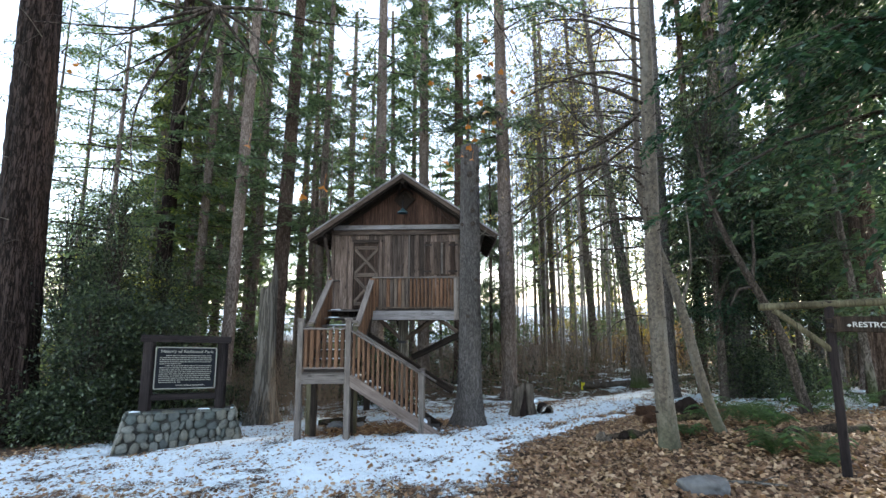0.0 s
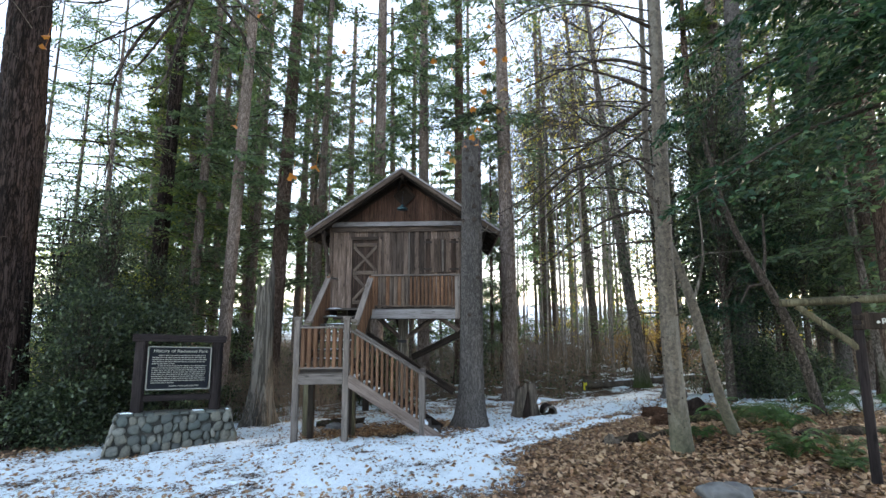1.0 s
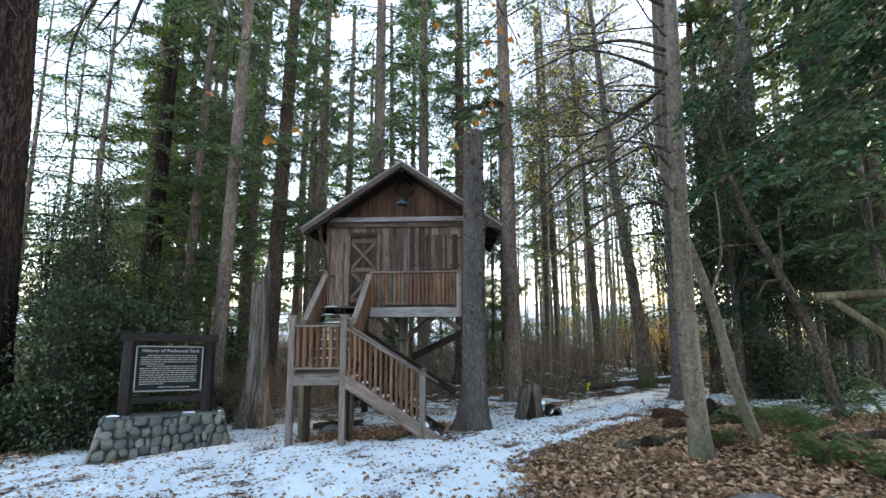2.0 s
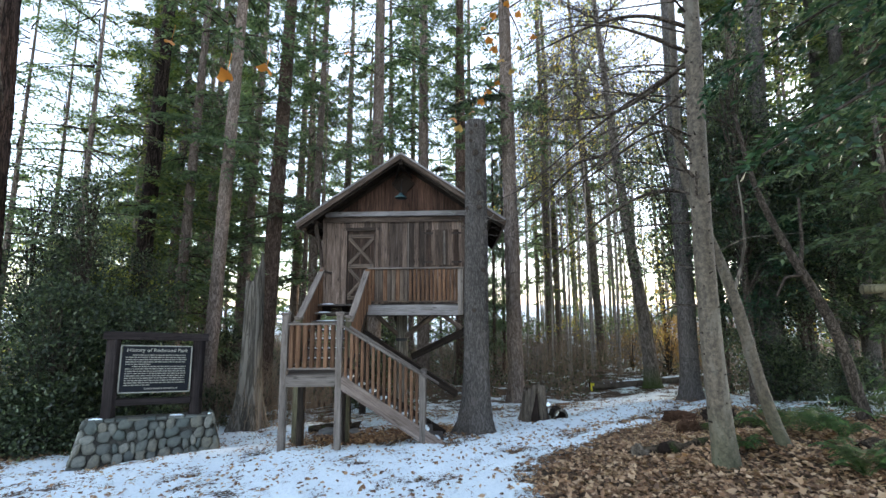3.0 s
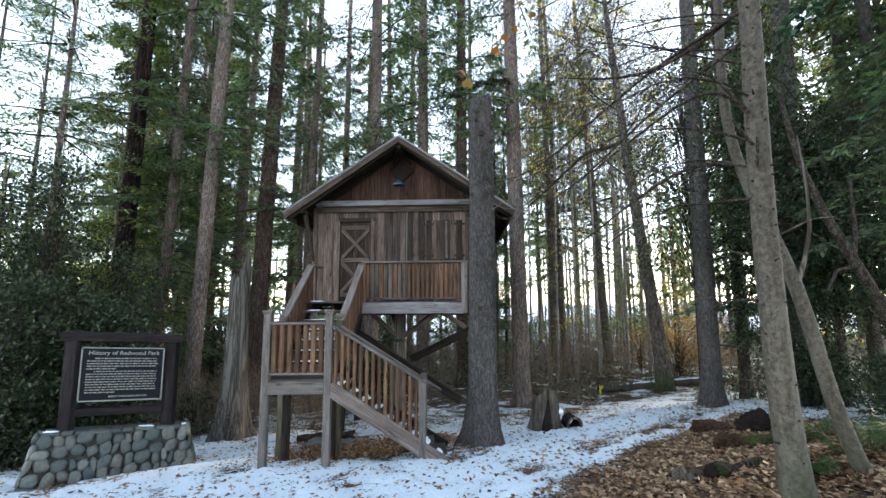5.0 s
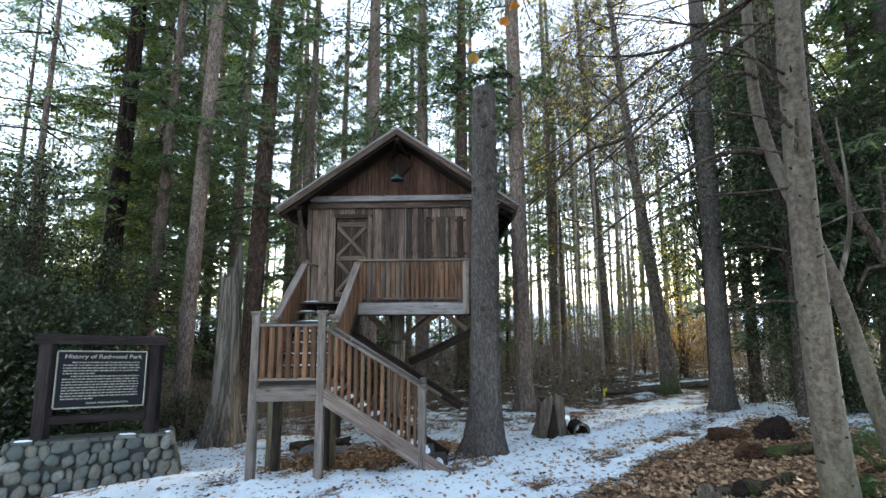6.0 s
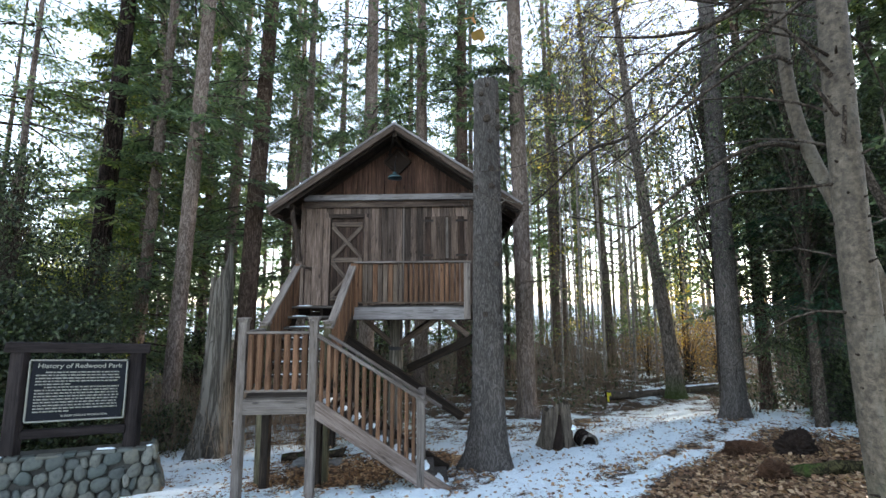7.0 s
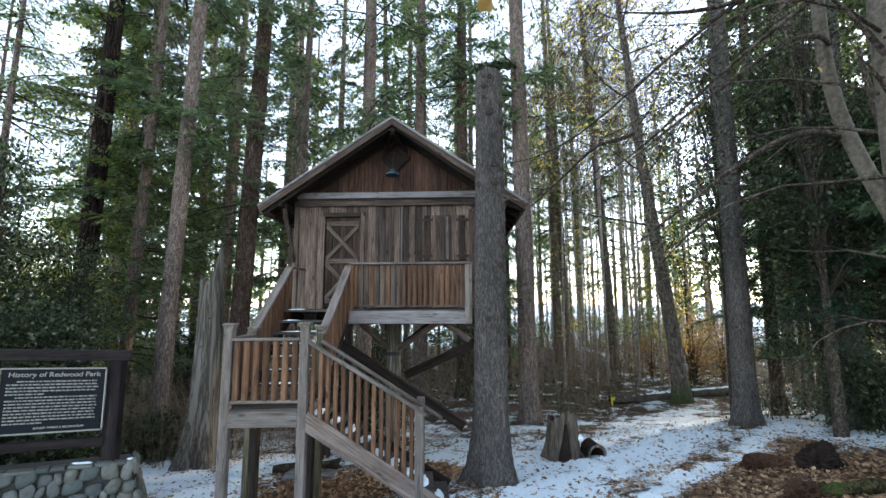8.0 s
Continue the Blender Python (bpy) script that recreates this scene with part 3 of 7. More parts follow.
while a < WALL - 0.03:
    w = dice.choice((0.10, 0.14, 0.14, 0.19, 0.19, 0.24))
    if a < DOOR_A - 0.08 < a + w:
        w = DOOR_A - 0.08 - a
    w = min(w, WALL - a)
    mid = a + w / 2
    proud = dice.uniform(0, 0.016)
    lo = FLOOR + 0.01
    if DOOR_A - 0.05 < mid < DOOR_B + 0.05:
        lo = DOOR_TOP + 0.09
    if w > 0.03:
        block("wall_board", (w - 0.006, 0.028, PLATE - lo), hm(mid, 0.018 - proud, (PLATE + lo) / 2, 0, 0, dice.uniform(-0.3, 0.3)), MAT_BOARD, house, bevel=0.004)
    a += w
for side in (-1, 1):
    b = 0.05
    while b < BACK - 0.05:
        w = dice.choice((0.14, 0.19, 0.24))
        block("side_board", (0.03, w - 0.006, EAVE + 0.4 - FLOOR), hm(side * WALL, b + w / 2, (EAVE + 0.4 + FLOOR) / 2), MAT_BOARD, house, bevel=0.004)
        b += w
block("back_wall", (2 * WALL, 0.04, PLATE - FLOOR), hm(0, BACK, (PLATE + FLOOR) / 2), MAT_BOARD, house)
beam("corner_post", hp(-WALL - 0.02, -0.02, FLOOR), hp(-WALL - 0.02, -0.02, PLATE), 0.10, 0.09, MAT_BOARD, house)
beam("corner_post", hp(WALL + 0.02, -0.02, FLOOR), hp(WALL + 0.02, -0.02, PLATE), 0.10, 0.09, MAT_BOARD, house)

# narrow batten strips
for a in (-0.43, -0.12, 0.13, 0.38, 1.58):
    block("batten", (0.035, 0.02, PLATE - FLOOR - 0.05), hm(a, -0.02, (PLATE + FLOOR) / 2), MAT_BOARD if a != 0.13 else MAT_GREY, house, bevel=0.003)

# gable beam: pale ledge with a board below
GABLE_Z = 5.27
beam("gable_beam", hp(-2.12, -0.12, GABLE_Z), hp(2.12, -0.12, GABLE_Z), 0.14, 0.13, MAT_PALE, house, "pale grey weathered beam")
beam("gable_board", hp(-2.16, -0.06, GABLE_Z - 0.135), hp(2.16, -0.06, GABLE_Z - 0.135), 0.05, 0.15, MAT_BOARD, house)
a = -2.4
core = bmesh.new()
tri3 = [core.verts.new(hp(p, b, q)) for b in (0.05, 0.09) for p, q in ((-HALF + 0.2, GABLE_Z), (HALF - 0.2, GABLE_Z), (0, RIDGE - 0.16))]
for f in ((0, 1, 2), (5, 4, 3), (0, 3, 4, 1), (1, 4, 5, 2), (2, 5, 3, 0)):
    core.faces.new([tri3[i] for i in f])
part("gable_core", core, MAT_DARKBEAM, house)
while a < 2.4:
    w = dice.choice((0.14, 0.19, 0.24, 0.28))
    m = a + w / 2
    top0, top1 = (RIDGE - 0.2 - SLOPE * abs(v) for v in (a, a + w - 0.006))
    if min(top0, top1) > GABLE_Z + 0.05:
        bm = bmesh.new()
        y0 = -dice.uniform(0.0, 0.014)
        vs = [bm.verts.new(hp(*p)) for p in ((a, y0, GABLE_Z), (a + w - 0.006, y0, GABLE_Z), (a + w - 0.006, y0, top1), (a, y0, top0),
                                             (a, 0.03, GABLE_Z), (a + w - 0.006, 0.03, GABLE_Z), (a + w - 0.006, 0.03, top1), (a, 0.03, top0))]
        for f in ((0, 1, 2, 3), (7, 6, 5, 4), (0, 4, 5, 1), (1, 5, 6, 2), (2, 6, 7, 3), (3, 7, 4, 0)):
            bm.faces.new([vs[i] for i in f])
        part("gable_plank", bm, MAT_GABLE, house)
    a += w

# diamond vent in the gable and its hood
VZ = 6.12
vent = block("gable_vent", (0.36, 0.05, 0.36), hm(-0.02, -0.03, VZ, 0, 45, 0), MAT_ROT_AND_SHADE, house, "dark diamond-shaped gable vent")
for k in range(4):
    ang = radians(45 + 90 * k)
    c0 = Vector((-0.02 + 0.30 * math.cos(ang - radians(45)), -0.06, VZ + 0.30 * math.sin(ang - radians(45))))
    c1 = Vector((-0.02 + 0.30 * math.cos(ang + radians(45)), -0.06, VZ + 0.30 * math.sin(ang + radians(45))))
    beam("vent_trim", hp(*c0), hp(*c1), 0.04, 0.05, MAT_DARKBEAM, vent)
for s in (-1, 1):
    beam("ridge_brace", hp(0.02 * s, -0.60, RIDGE - 0.28), hp(0.02 * s + 0.20 * s, -0.05, VZ + 0.16), 0.05, 0.05, MAT_DARKBEAM, house)
beam("ridge_beam", hp(0, -OVER + 0.06, RIDGE - 0.2), hp(0, BACK + 0.4, RIDGE - 0.2), 0.09, 0.16, MAT_DARKBEAM, house)

# roof: two boarded slopes, rafters, fascia boards, shakes
for s in (-1, 1):
    e, r = (s * HALF, EAVE), (0.0, RIDGE)
    n = Vector((s * SLOPE, 0, 1)).normalized()
    b0, b1 = -OVER + 0.03, BACK + 0.45
    deck = bmesh.new()
    vs = []
    for off in (-0.07, -0.03):
        for (p, b) in ((e, b0), (r, b0), (r, b1), (e, b1)):
            vs.append(deck.verts.new(hp(p[0] + n.x * off, b, p[1] + n.z * off)))
    for f in ((3, 2, 1, 0), (4, 5, 6, 7), (0, 1, 5, 4), (1, 2, 6, 5), (2, 3, 7, 6), (3, 0, 4, 7)):
        deck.faces.new([vs[i] for i in f])
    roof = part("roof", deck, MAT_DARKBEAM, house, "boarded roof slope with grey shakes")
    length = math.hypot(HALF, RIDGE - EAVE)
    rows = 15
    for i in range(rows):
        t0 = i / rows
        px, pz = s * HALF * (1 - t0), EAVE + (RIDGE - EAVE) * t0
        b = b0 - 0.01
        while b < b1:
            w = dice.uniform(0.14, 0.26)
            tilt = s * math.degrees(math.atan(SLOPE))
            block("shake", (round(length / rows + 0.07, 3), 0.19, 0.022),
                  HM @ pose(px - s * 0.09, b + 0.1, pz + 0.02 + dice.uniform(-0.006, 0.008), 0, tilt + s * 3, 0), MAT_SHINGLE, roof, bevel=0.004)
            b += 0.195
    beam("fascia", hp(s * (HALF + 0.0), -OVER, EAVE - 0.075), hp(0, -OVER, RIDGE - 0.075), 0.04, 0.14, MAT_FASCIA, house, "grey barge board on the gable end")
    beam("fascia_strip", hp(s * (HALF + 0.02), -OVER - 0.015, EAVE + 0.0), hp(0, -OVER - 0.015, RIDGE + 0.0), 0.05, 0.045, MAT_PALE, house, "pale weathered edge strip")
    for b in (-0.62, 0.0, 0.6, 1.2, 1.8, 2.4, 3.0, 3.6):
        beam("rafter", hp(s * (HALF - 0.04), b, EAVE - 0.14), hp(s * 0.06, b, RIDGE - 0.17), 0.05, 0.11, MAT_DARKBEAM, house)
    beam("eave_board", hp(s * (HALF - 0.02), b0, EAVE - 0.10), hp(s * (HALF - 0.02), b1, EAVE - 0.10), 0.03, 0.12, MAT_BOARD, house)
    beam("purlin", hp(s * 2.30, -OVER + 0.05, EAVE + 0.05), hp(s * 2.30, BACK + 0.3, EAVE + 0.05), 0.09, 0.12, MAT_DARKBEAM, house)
# curved corner bracket under the eave
soup = Soup()
bx = [hp(-2.30, -0.42, 5.02), hp(-2.28, -0.36, 4.75), hp(-2.22, -0.2, 4.35), hp(-2.19, -0.08, 3.85)]
soup.tube(smooth_path([(*p, r) for p, r in zip(bx, (0.06, 0.055, 0.05, 0.045))], 0.06), 8, np.random.RandomState(1), 0.05)
part("eave_bracket", soup.mesh("eave_bracket", MAT_BOARD, True), None, house, "crooked branch used as bracket")

# door: planks, Z and X bracing, frame
door = block("door", (DOOR_B - DOOR_A - 0.03, 0.04, DOOR_TOP - FLOOR - 0.05), hm((DOOR_A + DOOR_B) / 2, 0.035, (DOOR_TOP + FLOOR) / 2), MAT_DOOR, house, "brown plank door with X bracing")
dw = (DOOR_B - DOOR_A - 0.03) / 5
for i in range(5):
    block("door_plank", (dw - 0.008, 0.02, DOOR_TOP - FLOOR - 0.06), hm(DOOR_A + 0.015 + dw * (i + 0.5), 0.008, (DOOR_TOP + FLOOR) / 2), MAT_DOOR, door, bevel=0.004)
dl, dr = DOOR_A + 0.05, DOOR_B - 0.05
for z in (4.68, 3.87, 3.02):
    beam("door_rail", hp(dl - 0.02, -0.018, z), hp(dr + 0.02, -0.018, z), 0.045, 0.10, MAT_BRACE, door)
    for a in (dl + 0.06, dr - 0.06):
        for dz in (-0.02, 0.02):
            block("bolt", (0.022, 0.012, 0.022), hm(a, -0.044, z + dz), MAT_IRON, door, bevel=0.005)
for z0, z1 in ((3.92, 4.63), (3.07, 3.82)):
    beam("door_brace", hp(dl, -0.018, z0), hp(dr, -0.018, z1), 0.035, 0.09, MAT_BRACE, door)
    beam("door_brace", hp(dl, -0.022, z1), hp(dr, -0.022, z0), 0.035, 0.09, MAT_BRACE, door)
beam("door_jamb", hp(DOOR_A - 0.05, -0.02, FLOOR), hp(DOOR_A - 0.05, -0.02, DOOR_TOP + 0.09), 0.09, 0.05, MAT_BOARD, house)
beam("door_jamb", hp(DOOR_B + 0.05, -0.02, FLOOR), hp(DOOR_B + 0.05, -0.02, DOOR_TOP + 0.09), 0.09, 0.05, MAT_BOARD, house)
beam("door_head", hp(DOOR_A - 0.10, -0.02, DOOR_TOP + 0.045), hp(DOOR_B + 0.10, -0.02, DOOR_TOP + 0.045), 0.05, 0.09, MAT_BOARD, house)

# shuttered window: two plank leaves on strap hinges
SH_A, SH_B, SH_LO, SH_HI = 0.60, 1.50, 3.86, 4.84
for i, (p, q) in enumerate(((SH_A, (SH_A + SH_B) / 2), ((SH_A + SH_B) / 2, SH_B))):
    sh = block("shutter", (q - p - 0.012, 0.03, SH_HI - SH_LO), hm((p + q) / 2, -0.03, (SH_LO + SH_HI) / 2), MAT_BRACE, house, "closed brown plank shutter")
    for k in range(3):
        w = (q - p - 0.02) / 3
        block("shutter_plank", (w - 0.006, 0.02, SH_HI - SH_LO - 0.01), hm(p + 0.01 + w * (k + 0.5), -0.05, (SH_LO + SH_HI) / 2), MAT_DOOR if (i + k) % 3 == 0 else MAT_SHUTTER, sh, bevel=0.003)
    for z in (SH_LO + 0.10, SH_HI - 0.10):
        h0 = p - 0.06 if i == 0 else q + 0.06
        h1 = p + 0.2 if i == 0 else q - 0.2
        beam("strap_hinge", hp(h0, -0.066, z), hp(h1, -0.066, z), 0.012, 0.05, MAT_HINGE, sh, "dark rusty iron strap hinge")

block("shutter_batten", (0.05, 0.022, SH_HI - SH_LO - 0.06), hm((SH_A + SH_B) / 2 + 0.06, -0.07, (SH_LO + SH_HI) / 2), MAT_GREY, house, "pale grey batten over the meeting shutters", bevel=0.004)

# hanging lamp under the ridge
LA, LB, LZ = -0.04, -0.30, 5.69
lamp = thing("barn_lamp", hp(LA, LB, LZ), "blue-green enamel shade lamp hanging in the gable", "lamp")
bm = bmesh.new()
prof = ((0.02, 0.12), (0.045, 0.11), (0.05, 0.06), (0.12, 0.035), (0.155, 0.0), (0.16, -0.03), (0.15, -0.03), (0.11, 0.02), (0.0, 0.03))
ring = [[bm.verts.new(hp(LA + r * math.cos(k * math.pi / 10), LB + r * math.sin(k * math.pi / 10), LZ + z)) for k in range(20)] for r, z in prof[:-1]]
for r0, r1 in zip(ring, ring[1:]):
    for k in range(20):
        bm.faces.new((r0[k], r0[(k + 1) % 20], r1[(k + 1) % 20], r1[k]))
bm.faces.new(ring[0][::-1])
bm.faces.new(ring[-1])
part("shade", bm, MAT_LAMP, lamp, smooth=True)
soup = Soup()
soup.tube([(*hp(LA, LB, LZ + 0.1), 0.012), (*hp(LA, LB + 0.02, LZ + 0.35), 0.012), (*hp(LA, -0.1, LZ + 0.55), 0.012)], 8)
part("stem", soup.mesh("stem", MAT_IRON, True), None, lamp, "thin iron stem")

# ---- porch deck in front of the house ----
PD, PL, PR = 0.81, -0.79, 1.56
porch = thing("porch_deck", hp(0.4, -0.4, FLOOR - 0.3), "narrow timber porch with board railing in front of the door", "porch")
beam("rim_beam", hp(PL, -PD + 0.04, 2.70), hp(PR + 0.02, -PD + 0.04, 2.70), 0.08, 0.25, MAT_PALE, porch, "pale weathered rim beam")
beam("rim_beam", hp(PR - 0.03, -PD + 0.09, 2.70), hp(PR - 0.03, 0.0, 2.70), 0.07, 0.25, MAT_GREY, porch)
for k in range(6):
    b = -PD + 0.07 + k * 0.137
    a0 = -2.12 if k > 0 else PL - 0.02
    beam("deck_board", hp(-2.12 if k > 0 else PL, b, FLOOR - 0.012), hp(PR, b, FLOOR - 0.012), 0.13, 0.03, MAT_TREAD, porch, bevel=0.004)
for a in (-2.0, -1.5, -1.0, -0.5, 0.0, 0.5, 1.0):
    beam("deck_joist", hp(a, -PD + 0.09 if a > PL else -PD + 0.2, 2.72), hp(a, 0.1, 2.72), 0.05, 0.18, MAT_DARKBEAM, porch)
GUARD = 3.737
beam("guard_post", hp(PR - 0.03, -PD + 0.02, 2.58), hp(PR - 0.03, -PD + 0.02, GUARD - 0.02), 0.13, 0.12, MAT_GREY, porch)
beam("guard_post", hp(PL + 0.04, -PD + 0.03, 2.83), hp(PL + 0.04, -PD + 0.03, GUARD - 0.02), 0.10, 0.10, MAT_BALUSTER, porch)
beam("top_rail", hp(PL, -PD + 0.02, GUARD), hp(PR + 0.06, -PD + 0.02, GUARD), 0.15, 0.04, MAT_GREY, porch)
beam("bottom_rail", hp(PL + 0.06, -PD + 0.03, 2.91), hp(PR - 0.08, -PD + 0.03, 2.91), 0.06, 0.04, MAT_BRACE, porch)
x0 = PL + 0.12
for k in range(21):
    a = x0 + k * (PR - 0.12 - x0) / 20
    w = 0.095 if k < 8 else dice.choice((0.065, 0.075, 0.08))
    block("railing_board", (w, 0.035, GUARD - 2.92), hm(a, -PD + 0.045 + (0.0 if k % 2 else 0.008), (GUARD + 2.90) / 2, 0, dice.uniform(-0.4, 0.4), 0), MAT_BALUSTER if k > 9 or k % 3 == 0 else MAT_BRACE, porch, bevel=0.012)
beam("side_rail", hp(PR - 0.03, -PD + 0.08, GUARD), hp(PR - 0.03, 0, GUARD), 0.10, 0.04, MAT_GREY, porch)

# ---- stairs: landing, upper flight, lower flight ----
LTURN = 2.6
LM = pose(-3.196, 9.865, 0, 0, 0, LTURN)


def lp(a, b, z):
    return LM @ Vector((a, b, z))


LW, LD, LZT, LRAIL, LCAP = 1.06, 0.92, 1.50, 2.46, 2.70
stair = thing("timber_staircase", lp(1.3, 0.4, 0.05), "grey timber staircase with landing, two flights and cedar balusters", "staircase")


def newel(a, b, top, cap=True, mat=None, low=None):
    x, y, _ = lp(a, b, 0)
    z = floor_at(x, y) - 0.15 if low is None else low
    p = beam("newel_post", (x, y, z), (x, y, top - 0.05 if cap else top), 0.125, 0.125, mat or MAT_GREY, stair, "grey weathered newel post")
    if cap:
        block("cap", (0.175, 0.175, 0.04), LM @ pose(a, b, top - 0.03), MAT_GREY, p, bevel=0.012)
        block("collar", (0.145, 0.145, 0.03), LM @ pose(a, b, top - 0.065), MAT_GREY, p)


newel(0, 0, LCAP)
newel(LW, 0, LCAP + 0.01)
newel(0, LD, 2.60, True, MAT_RAIL)
newel(LW + 0.02, LD, 2.62, True, MAT_RAIL)
for a, b in ((0.16, 0.72), (LW - 0.02, 0.55)):
    x, y, _ = lp(a, b, 0)
    beam("inner_leg", (x, y, floor_at(x, y) - 0.15), (x, y, 1.28), 0.13, 0.13, MAT_DARKBEAM, stair, "dark brown squared leg")
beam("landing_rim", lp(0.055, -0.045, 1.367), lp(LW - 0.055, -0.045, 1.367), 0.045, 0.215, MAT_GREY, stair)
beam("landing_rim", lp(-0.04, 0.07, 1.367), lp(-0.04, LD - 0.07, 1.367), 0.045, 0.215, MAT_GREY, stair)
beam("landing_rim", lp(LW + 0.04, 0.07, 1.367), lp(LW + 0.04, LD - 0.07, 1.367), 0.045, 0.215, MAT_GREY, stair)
# back rim: same timber, shade put into its darker colour
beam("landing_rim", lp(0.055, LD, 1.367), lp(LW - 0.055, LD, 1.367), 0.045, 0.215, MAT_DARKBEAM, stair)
for k in range(7):
    b = 0.03 + k * 0.14
    beam("landing_board", lp(-0.02 + 0.09 * (k == 0), b, 1.487), lp(LW + 0.02 - 0.09 * (k == 0), b, 1.487), 0.132, 0.032, MAT_TREAD, stair, bevel=0.005)


def balusters(p, q, lo0, lo1, hi0, hi1, n, w=0.042, mat=None):
    for k in range(n):
        t = (k + 0.5) / n
        x, y = p[0] + (q[0] - p[0]) * t, p[1] + (q[1] - p[1]) * t
        beam("baluster", (x, y, lo0 + (lo1 - lo0) * t), (x, y, hi0 + (hi1 - hi0) * t), w, w, mat or MAT_BALUSTER, stair, bevel=0.45 * w * 0.5)


# landing rails: front and outer side
for (a0, b0, a1, b1, n) in ((0.06, -0.02, LW - 0.06, -0.02, 7), (-0.01, 0.07, -0.01, LD - 0.07, 6)):
    p, q = lp(a0, b0, 0), lp(a1, b1, 0)
    beam("landing_rail", (p.x, p.y, LRAIL), (q.x, q.y, LRAIL), 0.09, 0.04, MAT_GREY, stair)
    beam("landing_bottom_rail", (p.x, p.y, 1.60), (q.x, q.y, 1.60), 0.07, 0.04, MAT_GREY, stair)
    balusters(p, q, 1.6, 1.6, LRAIL - 0.02, LRAIL - 0.02, n, 0.085)

# lower flight, from the landing down to the right
CX, CTOP = 2.70, 1.46
newel(CX, 0, CTOP + 0.02, False)
newel(CX + 0.03, LD - 0.02, CTOP - 0.02, False, MAT_GREY)
# the far stringer is coloured darker to stand for its shaded side
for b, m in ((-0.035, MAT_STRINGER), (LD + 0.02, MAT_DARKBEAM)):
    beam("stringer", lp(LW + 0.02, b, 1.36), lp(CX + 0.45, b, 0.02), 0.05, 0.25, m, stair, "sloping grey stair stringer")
steps = 9
for k in range(steps):
    a = LW + 0.18 + 0.222 * k
    z = LZT - 0.155 * (k + 1)
    tread = block("tread", (0.26, LD - 0.03, 0.045), LM @ pose(a, LD / 2 + 0.01, z), MAT_TREAD, stair, bevel=0.008)
    snow_patch(tread, LM @ pose(a - 0.02, LD * (0.36 + 0.07 * (k % 4)), z + 0.025), 0.10, 0.24 + 0.03 * (k % 3), 0.035, k + 5, "crust of snow")
for b, top0, top1, far in ((-0.02, LRAIL - 0.02, CTOP - 0.0, 0.0), (LD - 0.1, LRAIL - 0.05, CTOP - 0.14, 0.26)):
    p, q = lp(LW + 0.06, b, 0), lp(CX + 0.10 + far, b, 0)
    slope = (CTOP - LRAIL) / (CX - LW)
    z0 = LRAIL - 0.01 + slope * 0.06
    z1 = z0 + slope * (CX + 0.04 + far - LW)
    if far:
        z0, z1 = z0 - 0.05, z1 - 0.10
    beam("handrail", (p.x, p.y, z0), (q.x, q.y, z1), 0.10, 0.045, MAT_GREY, stair)
    p2, q2 = lp(LW + 0.08, b, 0), lp(CX - 0.05, b, 0)
    if not far:
        balusters(p2, q2, 1.44, 0.42, z0 - 0.04, z0 + slope * (CX - LW - 0.1) - 0.02, 14, 0.06)

# upper flight, from the landing back up to the porch
UL0, UR0 = Vector((-3.27, 10.80, 0)), Vector((-2.12, 10.82, 0))
UL1, UR1 = hp(-1.98, -PD + 0.05, 0), hp(PL - 0.02, -PD + 0.03, 0)
rise_up, nstep = FLOOR - LZT, 7
for k in range(nstep):
    t = k / nstep
    z = LZT + rise_up * (k + 1) / (nstep + 0.0) - 0.02
    c0, c1 = UL0.lerp(UL1, t), UR0.lerp(UR1, t)
    mid = (c0 + c1) / 2
    t1 = beam("tread", (c0.x + 0.04, c0.y, z), (c1.x - 0.04, c1.y, z), 0.24, 0.045, MAT_TREAD, stair, bevel=0.008)
    wide = (c1 - c0).length * (0.78 if k < 5 else 0.3)
    snow_patch(t1, pose(mid.x - (0.0 if k < 5 else 0.3), mid.y - 0.07, z + 0.023, 0, 0, 1.0), wide * 0.55, 0.045 if k < 5 else 0.07, 0.018, k + 21)
for c0, c1 in ((UL0, UL1), (UR0, UR1)):
    # upper stringers in the beam colour that already holds shade
    beam("stringer", (c0.x, c0.y - 0.1, LZT - 0.02), (c1.x, c1.y, FLOOR - 0.12), 0.05, 0.25, MAT_DARKBEAM, stair)
    r0, r1 = Vector((c0.x, c0.y - 0.06, 2.47)), Vector((c1.x, c1.y + 0.02, 3.70))
    beam("handrail", r0, r1, 0.15, 0.045, MAT_GREY, stair, "grey-green sloping handrail")
    n = 17
    balusters((c0.x, c0.y + 0.02), (c1.x, c1.y), LZT + 0.05, FLOOR, 2.50, 3.68, n, 0.095)
    beam("top_newel", (c1.x, c1.y, FLOOR - 0.2), (c1.x, c1.y, 3.72), 0.09, 0.09, MAT_BALUSTER, stair)
beam("return_rail", UL1 + Vector((0, 0, 3.69)), hp(-1.98, 0, 3.69), 0.10, 0.04, MAT_GREY, stair)


# ---- park history sign on its stone base ----
STURN, LEANING = 31.0, 0.07     # the whole sign has settled towards one end
SM = pose(-6.00, 10.34, 0, 0, 0, STURN)   # middle of the sign's foot; its face looks along -y of this frame


def sp(a, b, z):
    return SM @ Vector((a, b, z - LEANING * a))


def sm(a, b, z, rx=0):
    return SM @ pose(a, b, z - LEANING * a, 0, math.degrees(math.atan(LEANING)), 0) @ pose(0, 0, 0, rx, 0, 0)


SBASE, STOP = -0.24, 0.56
plinth = thing("stone_plinth", sp(0, 0, SBASE), "battered plinth of rounded grey-green river stones in mortar", "stone base")
B0, B1, F0, F1 = 1.28, 1.06, -0.34, -0.18    # half lengths and front faces, foot and top
